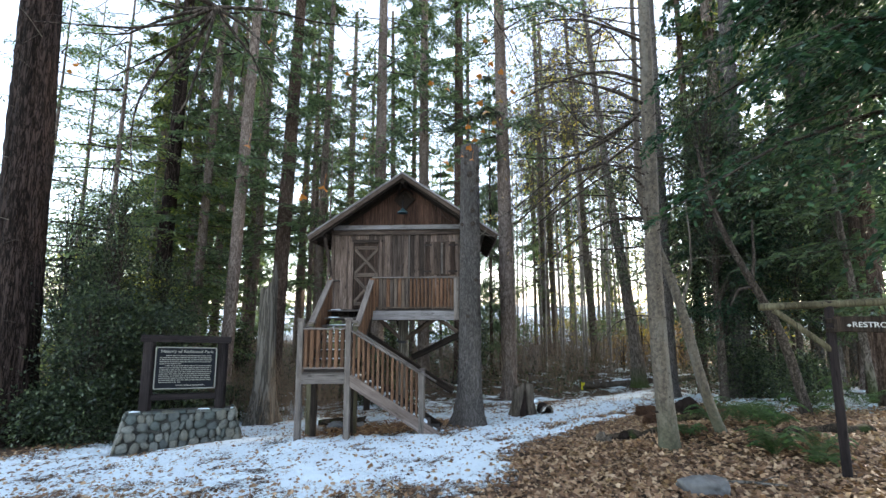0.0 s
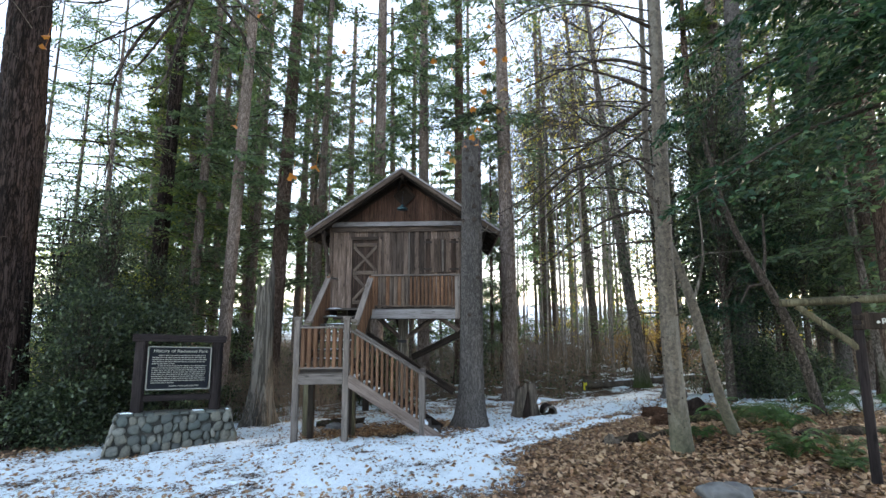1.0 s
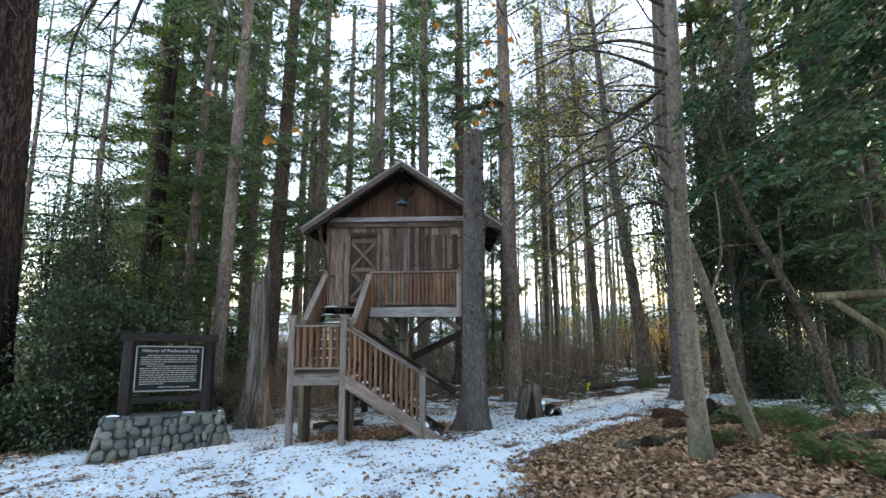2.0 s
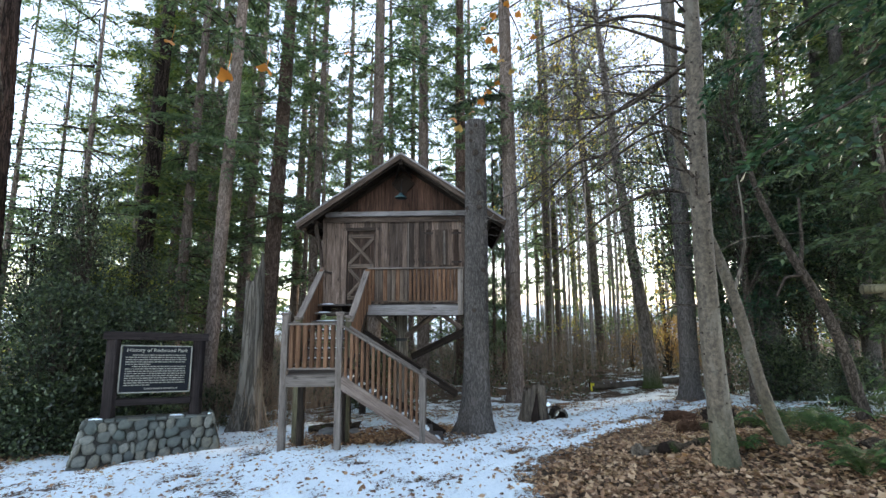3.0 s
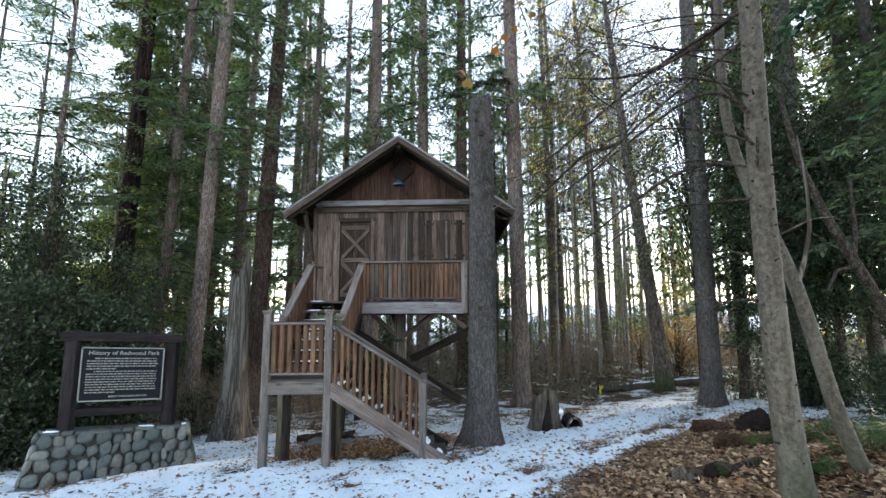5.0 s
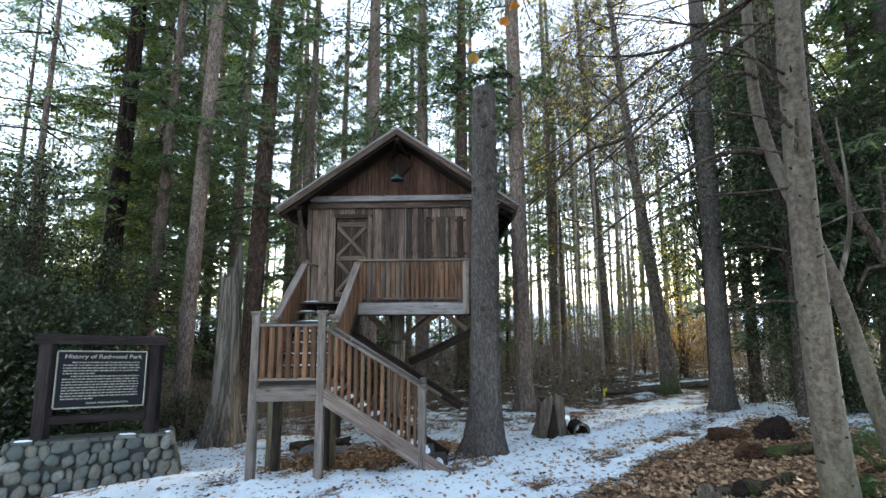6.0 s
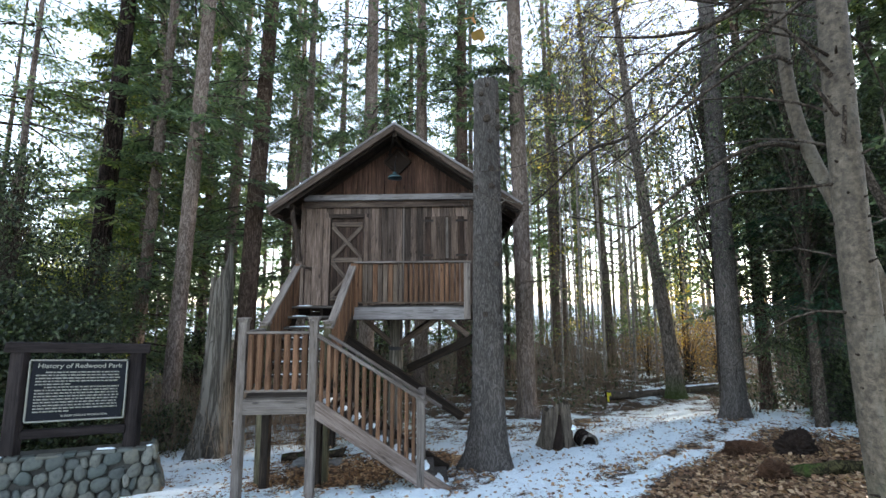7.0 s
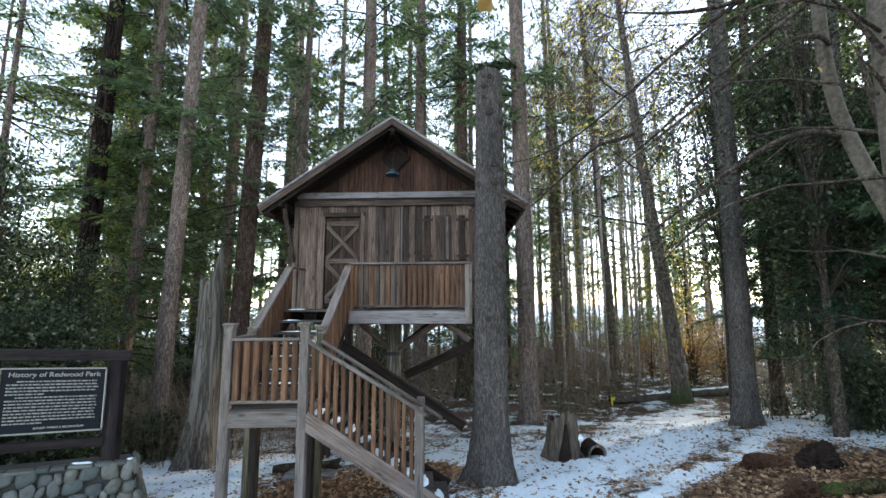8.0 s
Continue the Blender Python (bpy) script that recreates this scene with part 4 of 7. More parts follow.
BK0, BK1 = 0.42, 0.34
bm = bmesh.new()
c = 0.03
vs = [bm.verts.new(sp(*p)) for p in ((-B0 + c, F0 + c, SBASE - 0.25), (B0 - c, F0 + c, SBASE - 0.25), (B0 - c, BK0 - c, SBASE - 0.25), (-B0 + c, BK0 - c, SBASE - 0.25),
                                     (-B1 + c, F1 + c, STOP - 0.02), (B1 - c, F1 + c, STOP - 0.02), (B1 - c, BK1 - c, STOP - 0.02), (-B1 + c, BK1 - c, STOP - 0.02))]
for f in ((3, 2, 1, 0), (4, 5, 6, 7), (0, 1, 5, 4), (1, 2, 6, 5), (2, 3, 7, 6), (3, 0, 4, 7)):
    bm.faces.new([vs[i] for i in f])
part("mortar", bm, MAT_MORTAR, plinth, "dark mortar core")
block("top_slab", (2 * B1 + 0.0, BK1 - F1 + 0.0, 0.03), sm(0, (BK1 + F1) / 2, STOP), MAT_MORTAR, plinth, "thin dark mortar capping", bevel=0.012)

stone_meshes = []
for k in range(9):
    bm = bmesh.new()
    bmesh.ops.create_icosphere(bm, subdivisions=2, radius=1.0)
    r = random.Random(40 + k)
    sq = r.uniform(0.7, 1.0)
    off = Vector((r.uniform(-9, 9), r.uniform(-9, 9), 3))
    for v in bm.verts:
        p = v.co.copy()
        q = Vector([math.copysign(abs(w) ** sq, w) for w in p])
        v.co = q * (0.88 + 0.28 * noise.noise(p * 0.9 + off))
    me = bpy.data.meshes.new("stone")
    bm.to_mesh(me)
    bm.free()
    me.materials.append(MAT_STONE)
    me.polygons.foreach_set("use_smooth", [True] * len(me.polygons))
    stone_meshes.append(me)


def stone(at, normal, along, w, h, d, r):
    n = Vector(normal).normalized()
    x = Vector(along).normalized()
    z = x.cross(n).normalized()
    if z.z < 0:
        z = -z
    m = Matrix((x, n, x.cross(n))).transposed().to_4x4()
    m.translation = at
    part("stone", r.choice(stone_meshes), None, plinth, "", m @ Matrix.Rotation(r.uniform(-0.4, 0.4), 4, "Y") @ Matrix.Diagonal((w * 1.08, d, h * 1.28, 1)))


sr = random.Random(12)
faces4 = (  # foot corner, foot corner, top corner, top corner
    ((-B0, F0), (B0, F0), (-B1, F1), (B1, F1)),
    ((B0, F0), (B0, BK0), (B1, F1), (B1, BK1)),
    ((-B0, BK0), (-B0, F0), (-B1, BK1), (-B1, F1)))
rows = 5
for (p0, p1, q0, q1) in faces4:
    for i in range(rows):
        t = (i + 0.5) / rows
        l0 = Vector(p0).lerp(Vector(q0), t)
        l1 = Vector(p1).lerp(Vector(q1), t)
        length = (l1 - l0).length
        hgt = (STOP - SBASE + 0.14) / rows
        u = sr.uniform(-0.05, 0.02)
        while u < length - 0.04:
            w = sr.choice((0.10, 0.15, 0.18, 0.21, 0.25)) * (1.1 if i == 0 else 1.0)
            if u + w > length + 0.05:
                w = length + 0.04 - u
            if w < 0.07:
                break
            c2 = l0.lerp(l1, (u + w / 2) / length)
            z = SBASE - 0.12 + hgt * (i + 0.5) + sr.uniform(-0.045, 0.045)
            d3 = SM.to_3x3() @ Vector(((l1 - l0).x, (l1 - l0).y, 0))
            nrm = Vector((d3.y, -d3.x, 0)) + Vector((0, 0, 0.25 * length))
            stone(sp(c2.x, c2.y, z), nrm, d3, w * 0.5, hgt * sr.uniform(0.42, 0.62), sr.uniform(0.04, 0.07), sr)
            u += w

# flat coping slabs and a little snow along the top
u = -B1 + 0.02
while u < B1 - 0.08:
    w = min(sr.uniform(0.14, 0.34), B1 - u)
    block("coping_stone", (w - 0.015, 0.16, 0.045 + sr.uniform(0, 0.02)), sm(u + w / 2, F1 + 0.06 + sr.uniform(-0.02, 0.015), STOP + 0.03) @ pose(0, 0, 0, sr.uniform(-4, 4), sr.uniform(-3, 3), sr.uniform(-5, 5)), MAT_STONE, plinth, "flat grey coping slab", bevel=0.014)
    if sr.random() < 0.4:
        snow_patch(plinth, sm(u + w / 2, F1 + 0.09, STOP + 0.058), w * 0.5, 0.06, 0.02, int(u * 37) % 50)
    u += w

board = thing("history_sign", sp(0, 0, STOP), "dark stained timber sign frame with a black lettered panel", "sign")
HW = 0.745
for a in (-HW, HW):
    beam("sign_post", sp(a, 0, STOP), sp(a, 0, 2.14), 0.21, 0.13, MAT_SIGN, board)
beam("top_beam", sp(-HW - 0.17, 0, 2.20), sp(HW + 0.17, 0, 2.20), 0.20, 0.15, MAT_SIGN, board)
beam("bottom_beam", sp(-HW + 0.1, 0, 0.90), sp(HW - 0.1, 0, 0.90), 0.10, 0.13, MAT_SIGN, board)
PW, PH, PZ = 1.22, 0.92, 1.55
panel = block("panel", (PW, 0.03, PH), sm(0, -0.05, PZ), MAT_PANEL, board, "black panel with silver lettering and border")
for (a0, z0, a1, z1) in ((-PW / 2, PZ + PH / 2, PW / 2, PZ + PH / 2), (-PW / 2, PZ - PH / 2, PW / 2, PZ - PH / 2)):
    beam("border", sp(a0, -0.068, z0), sp(a1, -0.068, z1), 0.02, 0.022, MAT_LETTER, panel, bevel=0.003)
for a in (-PW / 2, PW / 2):
    beam("border", sp(a, -0.068, PZ - PH / 2 + 0.012), sp(a, -0.068, PZ + PH / 2 - 0.012), 0.022, 0.02, MAT_LETTER, panel, bevel=0.003)


def lettering(name, text, m, size, mat, parent, width=None, bold=0.0):
    cu = bpy.data.curves.new(name, "FONT")
    cu.body, cu.size, cu.extrude, cu.offset = text, size, 0.002, bold
    cu.align_x, cu.align_y = "CENTER", "CENTER"
    cu.materials.append(mat)
    ob = new(name, cu)
    if width:
        bpy.context.view_layer.update()
        m = m @ Matrix.Diagonal((width / max(ob.dimensions.x, 0.01), 1, 1, 1))
    return under(ob, parent, m)


lettering("heading", "History of Redwood Park", sm(0.01, -0.068, PZ + 0.37, 90), 0.095, MAT_LETTER, panel, 1.06, 0.0015)
tr = random.Random(8)
for k in range(14):
    z = PZ + 0.265 - k * 0.0455
    left, right = (-0.42 if k in (0, 5) else -0.53), 0.53 - tr.uniform(0, 0.04)
    if k in (4, 13):
        right = -0.1
    soup = Soup()
    a = left
    while a < right - 0.01:
        e = min(a + tr.uniform(0.02, 0.085), right)
        V = np.array([sp(x, y, zz) for y in (-0.069, -0.064) for x, zz in ((a, z), (e, z), (e, z + 0.02), (a, z + 0.02))])
        soup.add(V, np.array([[0, 1, 2, 3], [0, 4, 5, 1], [3, 2, 6, 7], [1, 5, 6, 2], [0, 3, 7, 4]]))
        a = e + 0.011
    part("text_line", soup.mesh("text_line", MAT_LETTER), None, panel)
lettering("footer", "SURREY PARKS & RECREATION", sm(0.1, -0.068, PZ - 0.39, 90), 0.04, MAT_LETTER, panel, 0.58, 0.0012)

# ---- direction sign on a pole gallows ----
gallows = thing("direction_sign", (4.25, 4.78, floor_at(4.25, 4.78)), "rough dark pole gallows with a hanging brown signboard", "sign")
gr = np.random.RandomState(4)


def pole(name, pts, parent, mat, seg=12, label=""):
    s = Soup()
    s.tube(smooth_path(pts, 0.12), seg, gr, 0.04, 0.015)
    for end, order in ((0, 1), (len(s.v[0]) - seg, -1)):
        ring = np.arange(end, end + seg)[::-order]
        centre = s.v[0][end:end + seg].mean(0)
        s.add(np.vstack([s.v[0][ring], centre[None]]), np.stack([np.arange(seg), (np.arange(seg) + 1) % seg, np.full(seg, seg)], 1))
    return part(name, s.mesh(name, mat, True), None, parent, label)


POST = Vector((4.245, 4.80, 0))
pz = floor_at(POST.x, POST.y)
BD = Vector((0.93, -0.37, 0.03)).normalized()      # way of the cross pole
pole("pole_post", [(POST.x, POST.y, pz - 0.1, 0.046), (POST.x, POST.y, 2.0, 0.043), (POST.x, POST.y, 3.02, 0.042)], gallows, MAT_SIGN, label="dark upright pole")
b0, b1 = POST + BD * -0.64 + Vector((0, 0, 2.975)), POST + BD * 1.5 + Vector((0, 0, 3.02))
pole("cross_pole", [(*b0, 0.042), (*b1, 0.042)], gallows, MAT_RAIL, label="mossy cross pole")
s0, s1 = POST + BD * -0.50 + Vector((0, 0, 2.94)), POST + Vector((0, 0, 2.48))
pole("strut", [(*s0, 0.033), (*s1, 0.033)], gallows, MAT_RAIL)
sc = POST + BD * 0.525 + Vector((0, -0.04, 2.76))
ang = math.degrees(math.atan2(BD.y, BD.x))
rest = block("signboard", (1.05, 0.035, 0.17), pose(*sc, 0, 0, ang), MAT_DARKBEAM, gallows, "brown wooden board with white routed letters", bevel=0.012)
for zz in (-0.05, 0.05):
    block("arrow_notch", (0.10, 0.037, 0.05), pose(*(sc + BD * -0.545 + Vector((0, 0, zz))), 0, 0, ang), MAT_DARKBEAM, rest)
lettering("lettering", "RESTROOM", pose(*(sc + BD * -0.16 + Vector((-0.008, -0.021, 0))), 90, 0, ang), 0.078, MAT_WHITE, rest, 0.42, 0.0004)
block("arrow_mark", (0.025, 0.004, 0.025), pose(*(sc + BD * -0.40 + Vector((-0.007, -0.019, 0))), 0, 45, ang), MAT_WHITE, rest, "small white arrow mark", bevel=0.001)


# ---- trees ----
def trunk_thing(name, pts, mat, label, category="tree", seg=26, step=0.25, seed=1, furrow=0.03, wobble=0.05, flare=0.35, group="trees of the wood"):
    """A tree's Empty with its trunk; pts [(x, y, z, r)] from the foot up."""
    rng = np.random.RandomState(seed)
    x, y, z, r = pts[0]
    tree = thing(name, (x, y, z), label, category, group)
    P = smooth_path(pts, step)
    h = P[:, 2] - z
    P[:, 3] *= 1 + flare * np.exp(-np.clip(h, 0, None) / (1.4 * r + 0.1))
    V, F = tube_arrays(P, seg, wobble, furrow, rng)
    foot = np.exp(-np.clip(V[:, 2] - z, 0, None) / (1.2 * r + 0.1))
    a = np.arctan2(V[:, 1] - y, V[:, 0] - x)
    k = 1 + foot * 0.30 * flare / 0.35 * np.clip(np.sin(a * 5 + seed) + 0.4 * np.sin(a * 3 + 2 * seed), -0.3, 1)
    V[:, 0] = x + (V[:, 0] - x) * np.where(foot > 0.05, k, 1)
    V[:, 1] = y + (V[:, 1] - y) * np.where(foot > 0.05, k, 1)
    s = Soup()
    s.add(V - np.array([x, y, z]), F)
    ring = np.arange(len(V) - seg, len(V))
    s.add(np.vstack([V[ring], V[ring].mean(0)[None]]) - np.array([x, y, z]), np.stack([np.arange(seg), (np.arange(seg) + 1) % seg, np.full(seg, seg)], 1))
    part("trunk", s.mesh("trunk", mat, True), None, tree, "", Matrix.Translation((x, y, z)))
    return tree


def conifer_crown(seed, z0, z1, reach, n, twigs, cards, size, droop=0.25, slim=0.28, mat=None, lower=0.75, wood_mat=None, fan=(0.0, 2 * math.pi), hang=0.22):
    """Feathery conifer foliage about the z axis: drooping boughs with flat side twigs set with small blades."""
    rng = np.random.RandomState(seed)
    whorls = max(6, int((z1 - z0) * 1.1))
    zz = z0 + (z1 - z0) * np.clip((np.floor(rng.rand(n) ** 0.9 * whorls) + rng.normal(0.5, 0.16, n)) / whorls, 0, 1)
    t = (zz - z0) / (z1 - z0)
    L = reach * (lower + (1 - lower) * np.sin(np.pi * np.clip(t * 1.1, 0, 1))) * (1 - t) ** 0.55 * rng.uniform(0.4, 1.2, n) + 0.3
    az = rng.uniform(*fan, n)
    d = np.stack([np.cos(az), np.sin(az), rng.uniform(-0.1, 0.15, n)], 1)
    side = np.stack([-np.sin(az), np.cos(az), np.zeros(n)], 1)
    s = np.linspace(0.16, 1.0, twigs)[None, :] + rng.uniform(-0.03, 0.03, (n, twigs))
    pos = np.stack([np.zeros(n), np.zeros(n), zz], 1)[:, None] + d[:, None] * (L[:, None] * s)[..., None]
    pos[..., 2] -= droop * L[:, None] * s ** 1.8
    out = Soup()
    boughs = Soup()
    for i in range(0, n, 1 if cards > 3 else 2):
        q = np.linspace(0, 1, 4)
        pts = np.c_[d[i, 0] * L[i] * q, d[i, 1] * L[i] * q, zz[i] + d[i, 2] * L[i] * q - droop * L[i] * q ** 1.8, 0.035 * (1 - 0.85 * q) * (0.4 + 0.25 * L[i])]
        boughs.tube(pts, 3)
    for sg in (-1, 1):
        td = unit(d[:, None] * 0.62 + sg * side[:, None] * 0.75 + rng.normal(0, 0.16, (n, twigs, 3)) + np.array([0, 0, -hang]))
        tl = (0.42 * L[:, None] * (1.08 - s) + 0.16) * rng.uniform(0.6, 1.15, (n, twigs))
        u = (np.arange(cards) + 0.6) / cards
        base = pos[:, :, None] + td[:, :, None] * (tl[:, :, None] * u)[..., None]
        base[..., 2] -= (hang * tl[:, :, None] * u ** 2)
        alt = np.where(np.arange(cards) % 2 == 0, 1.0, -1.0)[None, None, :, None]
        tside = unit(np.cross(td, np.array([0, 0, 1.0])))
        bd = unit(td[:, :, None] * 0.8 + alt * tside[:, :, None] * 0.6 + rng.normal(0, 0.28, base.shape) + np.array([0, 0, -0.18]))
        N = base.reshape(-1, 3)
        nb = unit(np.array([0, 0, 1.0]) + rng.normal(0, 0.45, N.shape))
        ln = size * rng.uniform(0.6, 1.3, len(N))
        out.blades(N, bd.reshape(-1, 3), nb, ln, ln * slim, 0.12)
    return out.mesh("crown", mat or MAT_FIR), boughs.mesh("branchwork", wood_mat or MAT_TWIG)


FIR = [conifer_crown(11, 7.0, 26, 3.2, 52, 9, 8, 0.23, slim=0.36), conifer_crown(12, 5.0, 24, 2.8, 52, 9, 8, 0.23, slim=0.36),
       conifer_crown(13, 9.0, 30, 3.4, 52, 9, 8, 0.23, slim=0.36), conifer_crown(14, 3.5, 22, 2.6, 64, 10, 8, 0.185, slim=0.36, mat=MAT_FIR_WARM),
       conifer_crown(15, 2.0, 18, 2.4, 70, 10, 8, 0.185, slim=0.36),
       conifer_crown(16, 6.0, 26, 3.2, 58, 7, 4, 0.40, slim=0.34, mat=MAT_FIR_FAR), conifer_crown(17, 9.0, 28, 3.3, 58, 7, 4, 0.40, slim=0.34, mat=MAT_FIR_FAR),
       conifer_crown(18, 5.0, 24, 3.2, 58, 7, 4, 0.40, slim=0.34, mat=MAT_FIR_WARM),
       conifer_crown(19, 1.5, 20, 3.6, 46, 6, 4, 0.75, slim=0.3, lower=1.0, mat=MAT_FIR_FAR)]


def crown(tree, kind, scale=1.0, turn=0.0, lift=0.0):
    x, y, z = tree.matrix_basis.translation
    m = Matrix.Translation((x, y, z + lift)) @ Matrix.Rotation(turn, 4, "Z") @ Matrix.Diagonal((scale, scale, scale, 1))
    tagged(part("crown", FIR[kind][0], None, tree, "", m), kind="stuff")
    tagged(part("branchwork", FIR[kind][1], None, tree, "", m), kind="stuff")


def straight(name, x, y, dia, mat, label, seed, top=28.0, lean=0.0, crowned=None, tip=0.45, **kw):
    z = floor_at(x, y) - 0.1
    r = dia / 2
    tree = trunk_thing(name, [(x, y, z, r), (x + lean * 0.3, y, z + 0.3 * top, r * 0.93), (x + lean, y, z + top, r * tip)], mat, label, seed=seed, **kw)
    if crowned is not None:
        crown(tree, crowned, 1.0 + 0.1 * math.sin(seed), seed * 1.3)
    return tree


L_RED = "tall straight conifer with fissured red-brown bark"
L_GREY = "tall straight fir with grey furrowed bark"
old_redwood = straight("redwood", -10.5, 10.8, 0.98, MAT_BARK_RED, "massive old redwood with deeply fissured brown bark", 3, 26, -0.9, seg=60, furrow=0.035, step=0.2)
straight("conifer", -7.44, 19.3, 0.66, MAT_BARK_DARK, L_RED, 4, 30, 0.9, 0)
straight("conifer", -7.69, 15.5, 0.42, MAT_BARK_FAR, L_GREY, 5, 28, 0.9, 2)
straight("conifer", -11.4, 25.7, 0.42, MAT_BARK_FAR, L_RED, 6, 28, 0.8, 1)
straight("conifer", -11.6, 34.8, 0.66, MAT_BARK_FAR, L_RED, 7, 30, 0.5, 0)
straight("conifer", -6.75, 23.0, 0.42, MAT_BARK_FAR, L_RED, 8, 28, 0.6, 1)
straight("conifer", -3.0, 19.9, 0.57, MAT_BARK_FAR, L_GREY, 9, 30, 0.1, 2)
straight("conifer", -7.7, 35.0, 0.60, MAT_BARK_FAR, L_RED, 10, 30, 0.2, 0)
straight("conifer", -1.03, 23.0, 0.60, MAT_BARK_FAR, L_GREY, 11, 30, 0.0, 2)
straight("conifer", 0.84, 22.5, 0.56, MAT_BARK_DARK, L_RED, 12, 30, 0.1, 2)
straight("conifer", 2.59, 17.4, 0.56, MAT_BARK_FAR, L_GREY, 13, 30, -0.2, 2)
straight("conifer", 7.9, 33.2, 0.62, MAT_BARK_FAR, L_RED, 14, 28, -0.3)
straight("conifer", 8.75, 34.0, 0.5, MAT_BARK_FAR, L_RED, 15, 28, -0.6, 3)
straight("conifer", 12.8, 43.0, 0.55, MAT_BARK_FAR, L_RED, 16, 28, -0.4)
straight("conifer", 10.3, 29.8, 0.52, MAT_BARK_MOSS, "conifer with bright moss on its foot", 17, 26, -1.2)
straight("conifer", 7.35, 14.55, 0.5, MAT_BARK_GREY, L_GREY, 18, 22, 0.3, None)
straight("conifer", -10.9, 16.6, 0.54, MAT_BARK_RED, L_RED, 19, 26, 0.5, 3)
straight("conifer", -9.9, 17.2, 0.36, MAT_BARK_FAR, L_RED, 20, 24, 0.7, 4)
straight("conifer", 9.0, 13.4, 0.52, MAT_BARK_GREY, L_GREY, 21, 24, 1.0, None)
straight("conifer", 10.75, 16.0, 0.42, MAT_BARK_FAR, L_RED, 22, 24, -0.3, 3)
z = floor_at(9.1, 20.6) - 0.1
leaner = trunk_thing("leaning_tree", [(9.14, 20.6, z, 0.29), (8.98, 20.6, 1.4, 0.26), (8.56, 20.6, 4.9, 0.23), (8.1, 20.6, 9.0, 0.19), (7.75, 20.6, 13.3, 0.15), (7.2, 20.6, 20, 0.08)],
                     MAT_BARK_MOSS, "leaning dark-barked tree with a mossy foot", seed=31)

# slim dark conifers seen past the topped trunk
for x, y in ((2.85, 26.0), (3.6, 27.5)):
    slim = straight("conifer", x, y, 0.2, MAT_BARK_DARK, "slim dark-green conifer, leafy to its foot", 27, 20, 0.1, None, 0.2, seg=10, step=1.0, furrow=0.0)
    for turn in (0.4, 2.6):
        m = Matrix.Translation((x, y, floor_at(x, y) - 0.8)) @ Matrix.Rotation(turn + x, 4, "Z") @ Matrix.Diagonal((0.5, 0.5, 1.1, 1))
        tagged(part("crown", FIR[4][0], None, slim, "", m), kind="stuff")

# topped trunk that stands against the porch
z = floor_at(0.70, 11.12) - 0.15
topped = trunk_thing("topped_trunk", [(0.66, 11.12, z, 0.285), (0.67, 11.12, 1.5, 0.265), (0.70, 11.12, 4.5, 0.255), (0.72, 11.12, 7.18, 0.24)], MAT_BARK_GREY,
                     "thick furrowed grey trunk cut off at the top", "tree trunk", seg=72, step=0.08, seed=5, furrow=0.03, flare=0.55)

for k, (zz, az, ln, up) in enumerate(((4.9, -0.5, 0.9, -0.1), (4.75, -0.9, 0.5, 0.3), (3.1, -0.3, 0.7, 0.2), (5.6, -0.7, 0.45, 0.2), (4.6, 3.6, 0.35, 0.3), (6.2, -1.2, 0.3, 0.4), (2.6, -0.2, 0.5, 0.0))):
    s = Soup()
    limbs_rng = np.random.RandomState(70 + k)
    q = np.linspace(0, 1, 7)
    bend = 0.25 * np.sin(q * 2.6) * (-1) ** k
    pts = np.c_[0.70 + math.cos(az) * (0.22 + ln * q), 11.12 + math.sin(az) * (0.22 + ln * q), zz + up * ln * q - 0.2 * ln * np.sin(q * 3.1) + 0.15 * ln * q ** 2, 0.012 * (1 - 0.75 * q)]
    s.tube(pts, 5)
    s.tube(np.c_[pts[3:6, :3] + np.array([[0, 0, 0], [0.05, 0, 0.06], [0.08, 0.02, 0.16]]), [0.005, 0.004, 0.002]], 3)
    part("dead_twig", s.mesh("dead_twig", MAT_SNAG, True), None, topped, "thin pale dead twig")

KNOT_MESH = bmesh.new()
bmesh.ops.create_icosphere(KNOT_MESH, subdivisions=3, radius=1)
for v in KNOT_MESH.verts:
    r = math.hypot(v.co.x, v.co.z)
    v.co = Vector((v.co.x, v.co.y * (0.55 if r > 0.5 else 0.12), v.co.z)) * (1 + 0.3 * noise.noise(v.co * 2.5))
knot_mesh = bpy.data.meshes.new("knot")
KNOT_MESH.to_mesh(knot_mesh)
KNOT_MESH.free()
knot_mesh.materials.append(MAT_TWIG)
knot_mesh.polygons.foreach_set("use_smooth", [True] * len(knot_mesh.polygons))
for k, (dx, zz, r) in enumerate(((0.0, 7.0, 0.045), (-0.11, 6.84, 0.05), (-0.12, 6.64, 0.04), (-0.02, 6.34, 0.075), (0.2, 6.53, 0.05), (0.2, 6.2, 0.055), (0.04, 5.9, 0.045), (0.05, 5.38, 0.055), (0.05, 5.04, 0.06), (-0.21, 5.04, 0.05), (0.12, 3.6, 0.05), (-0.1, 2.7, 0.045))):
    part("knot", knot_mesh, None, topped, "dark healed branch knot", pose(0.71 + dx, 11.09 - math.sqrt(max(0.25 ** 2 - dx * dx, 0.003)), zz, 0, 12 * k, 70 * dx) @ Matrix.Diagonal((r, r * 0.8, r * 1.1, 1)))

# bleached snag with a broken top
z = floor_at(-5.55, 13.8) - 0.15
snag = thing("snag", (-5.55, 13.8, z), "bleached broken snag with a flared fluted base", "dead tree")
sgr = np.random.RandomState(9)
seg = 40
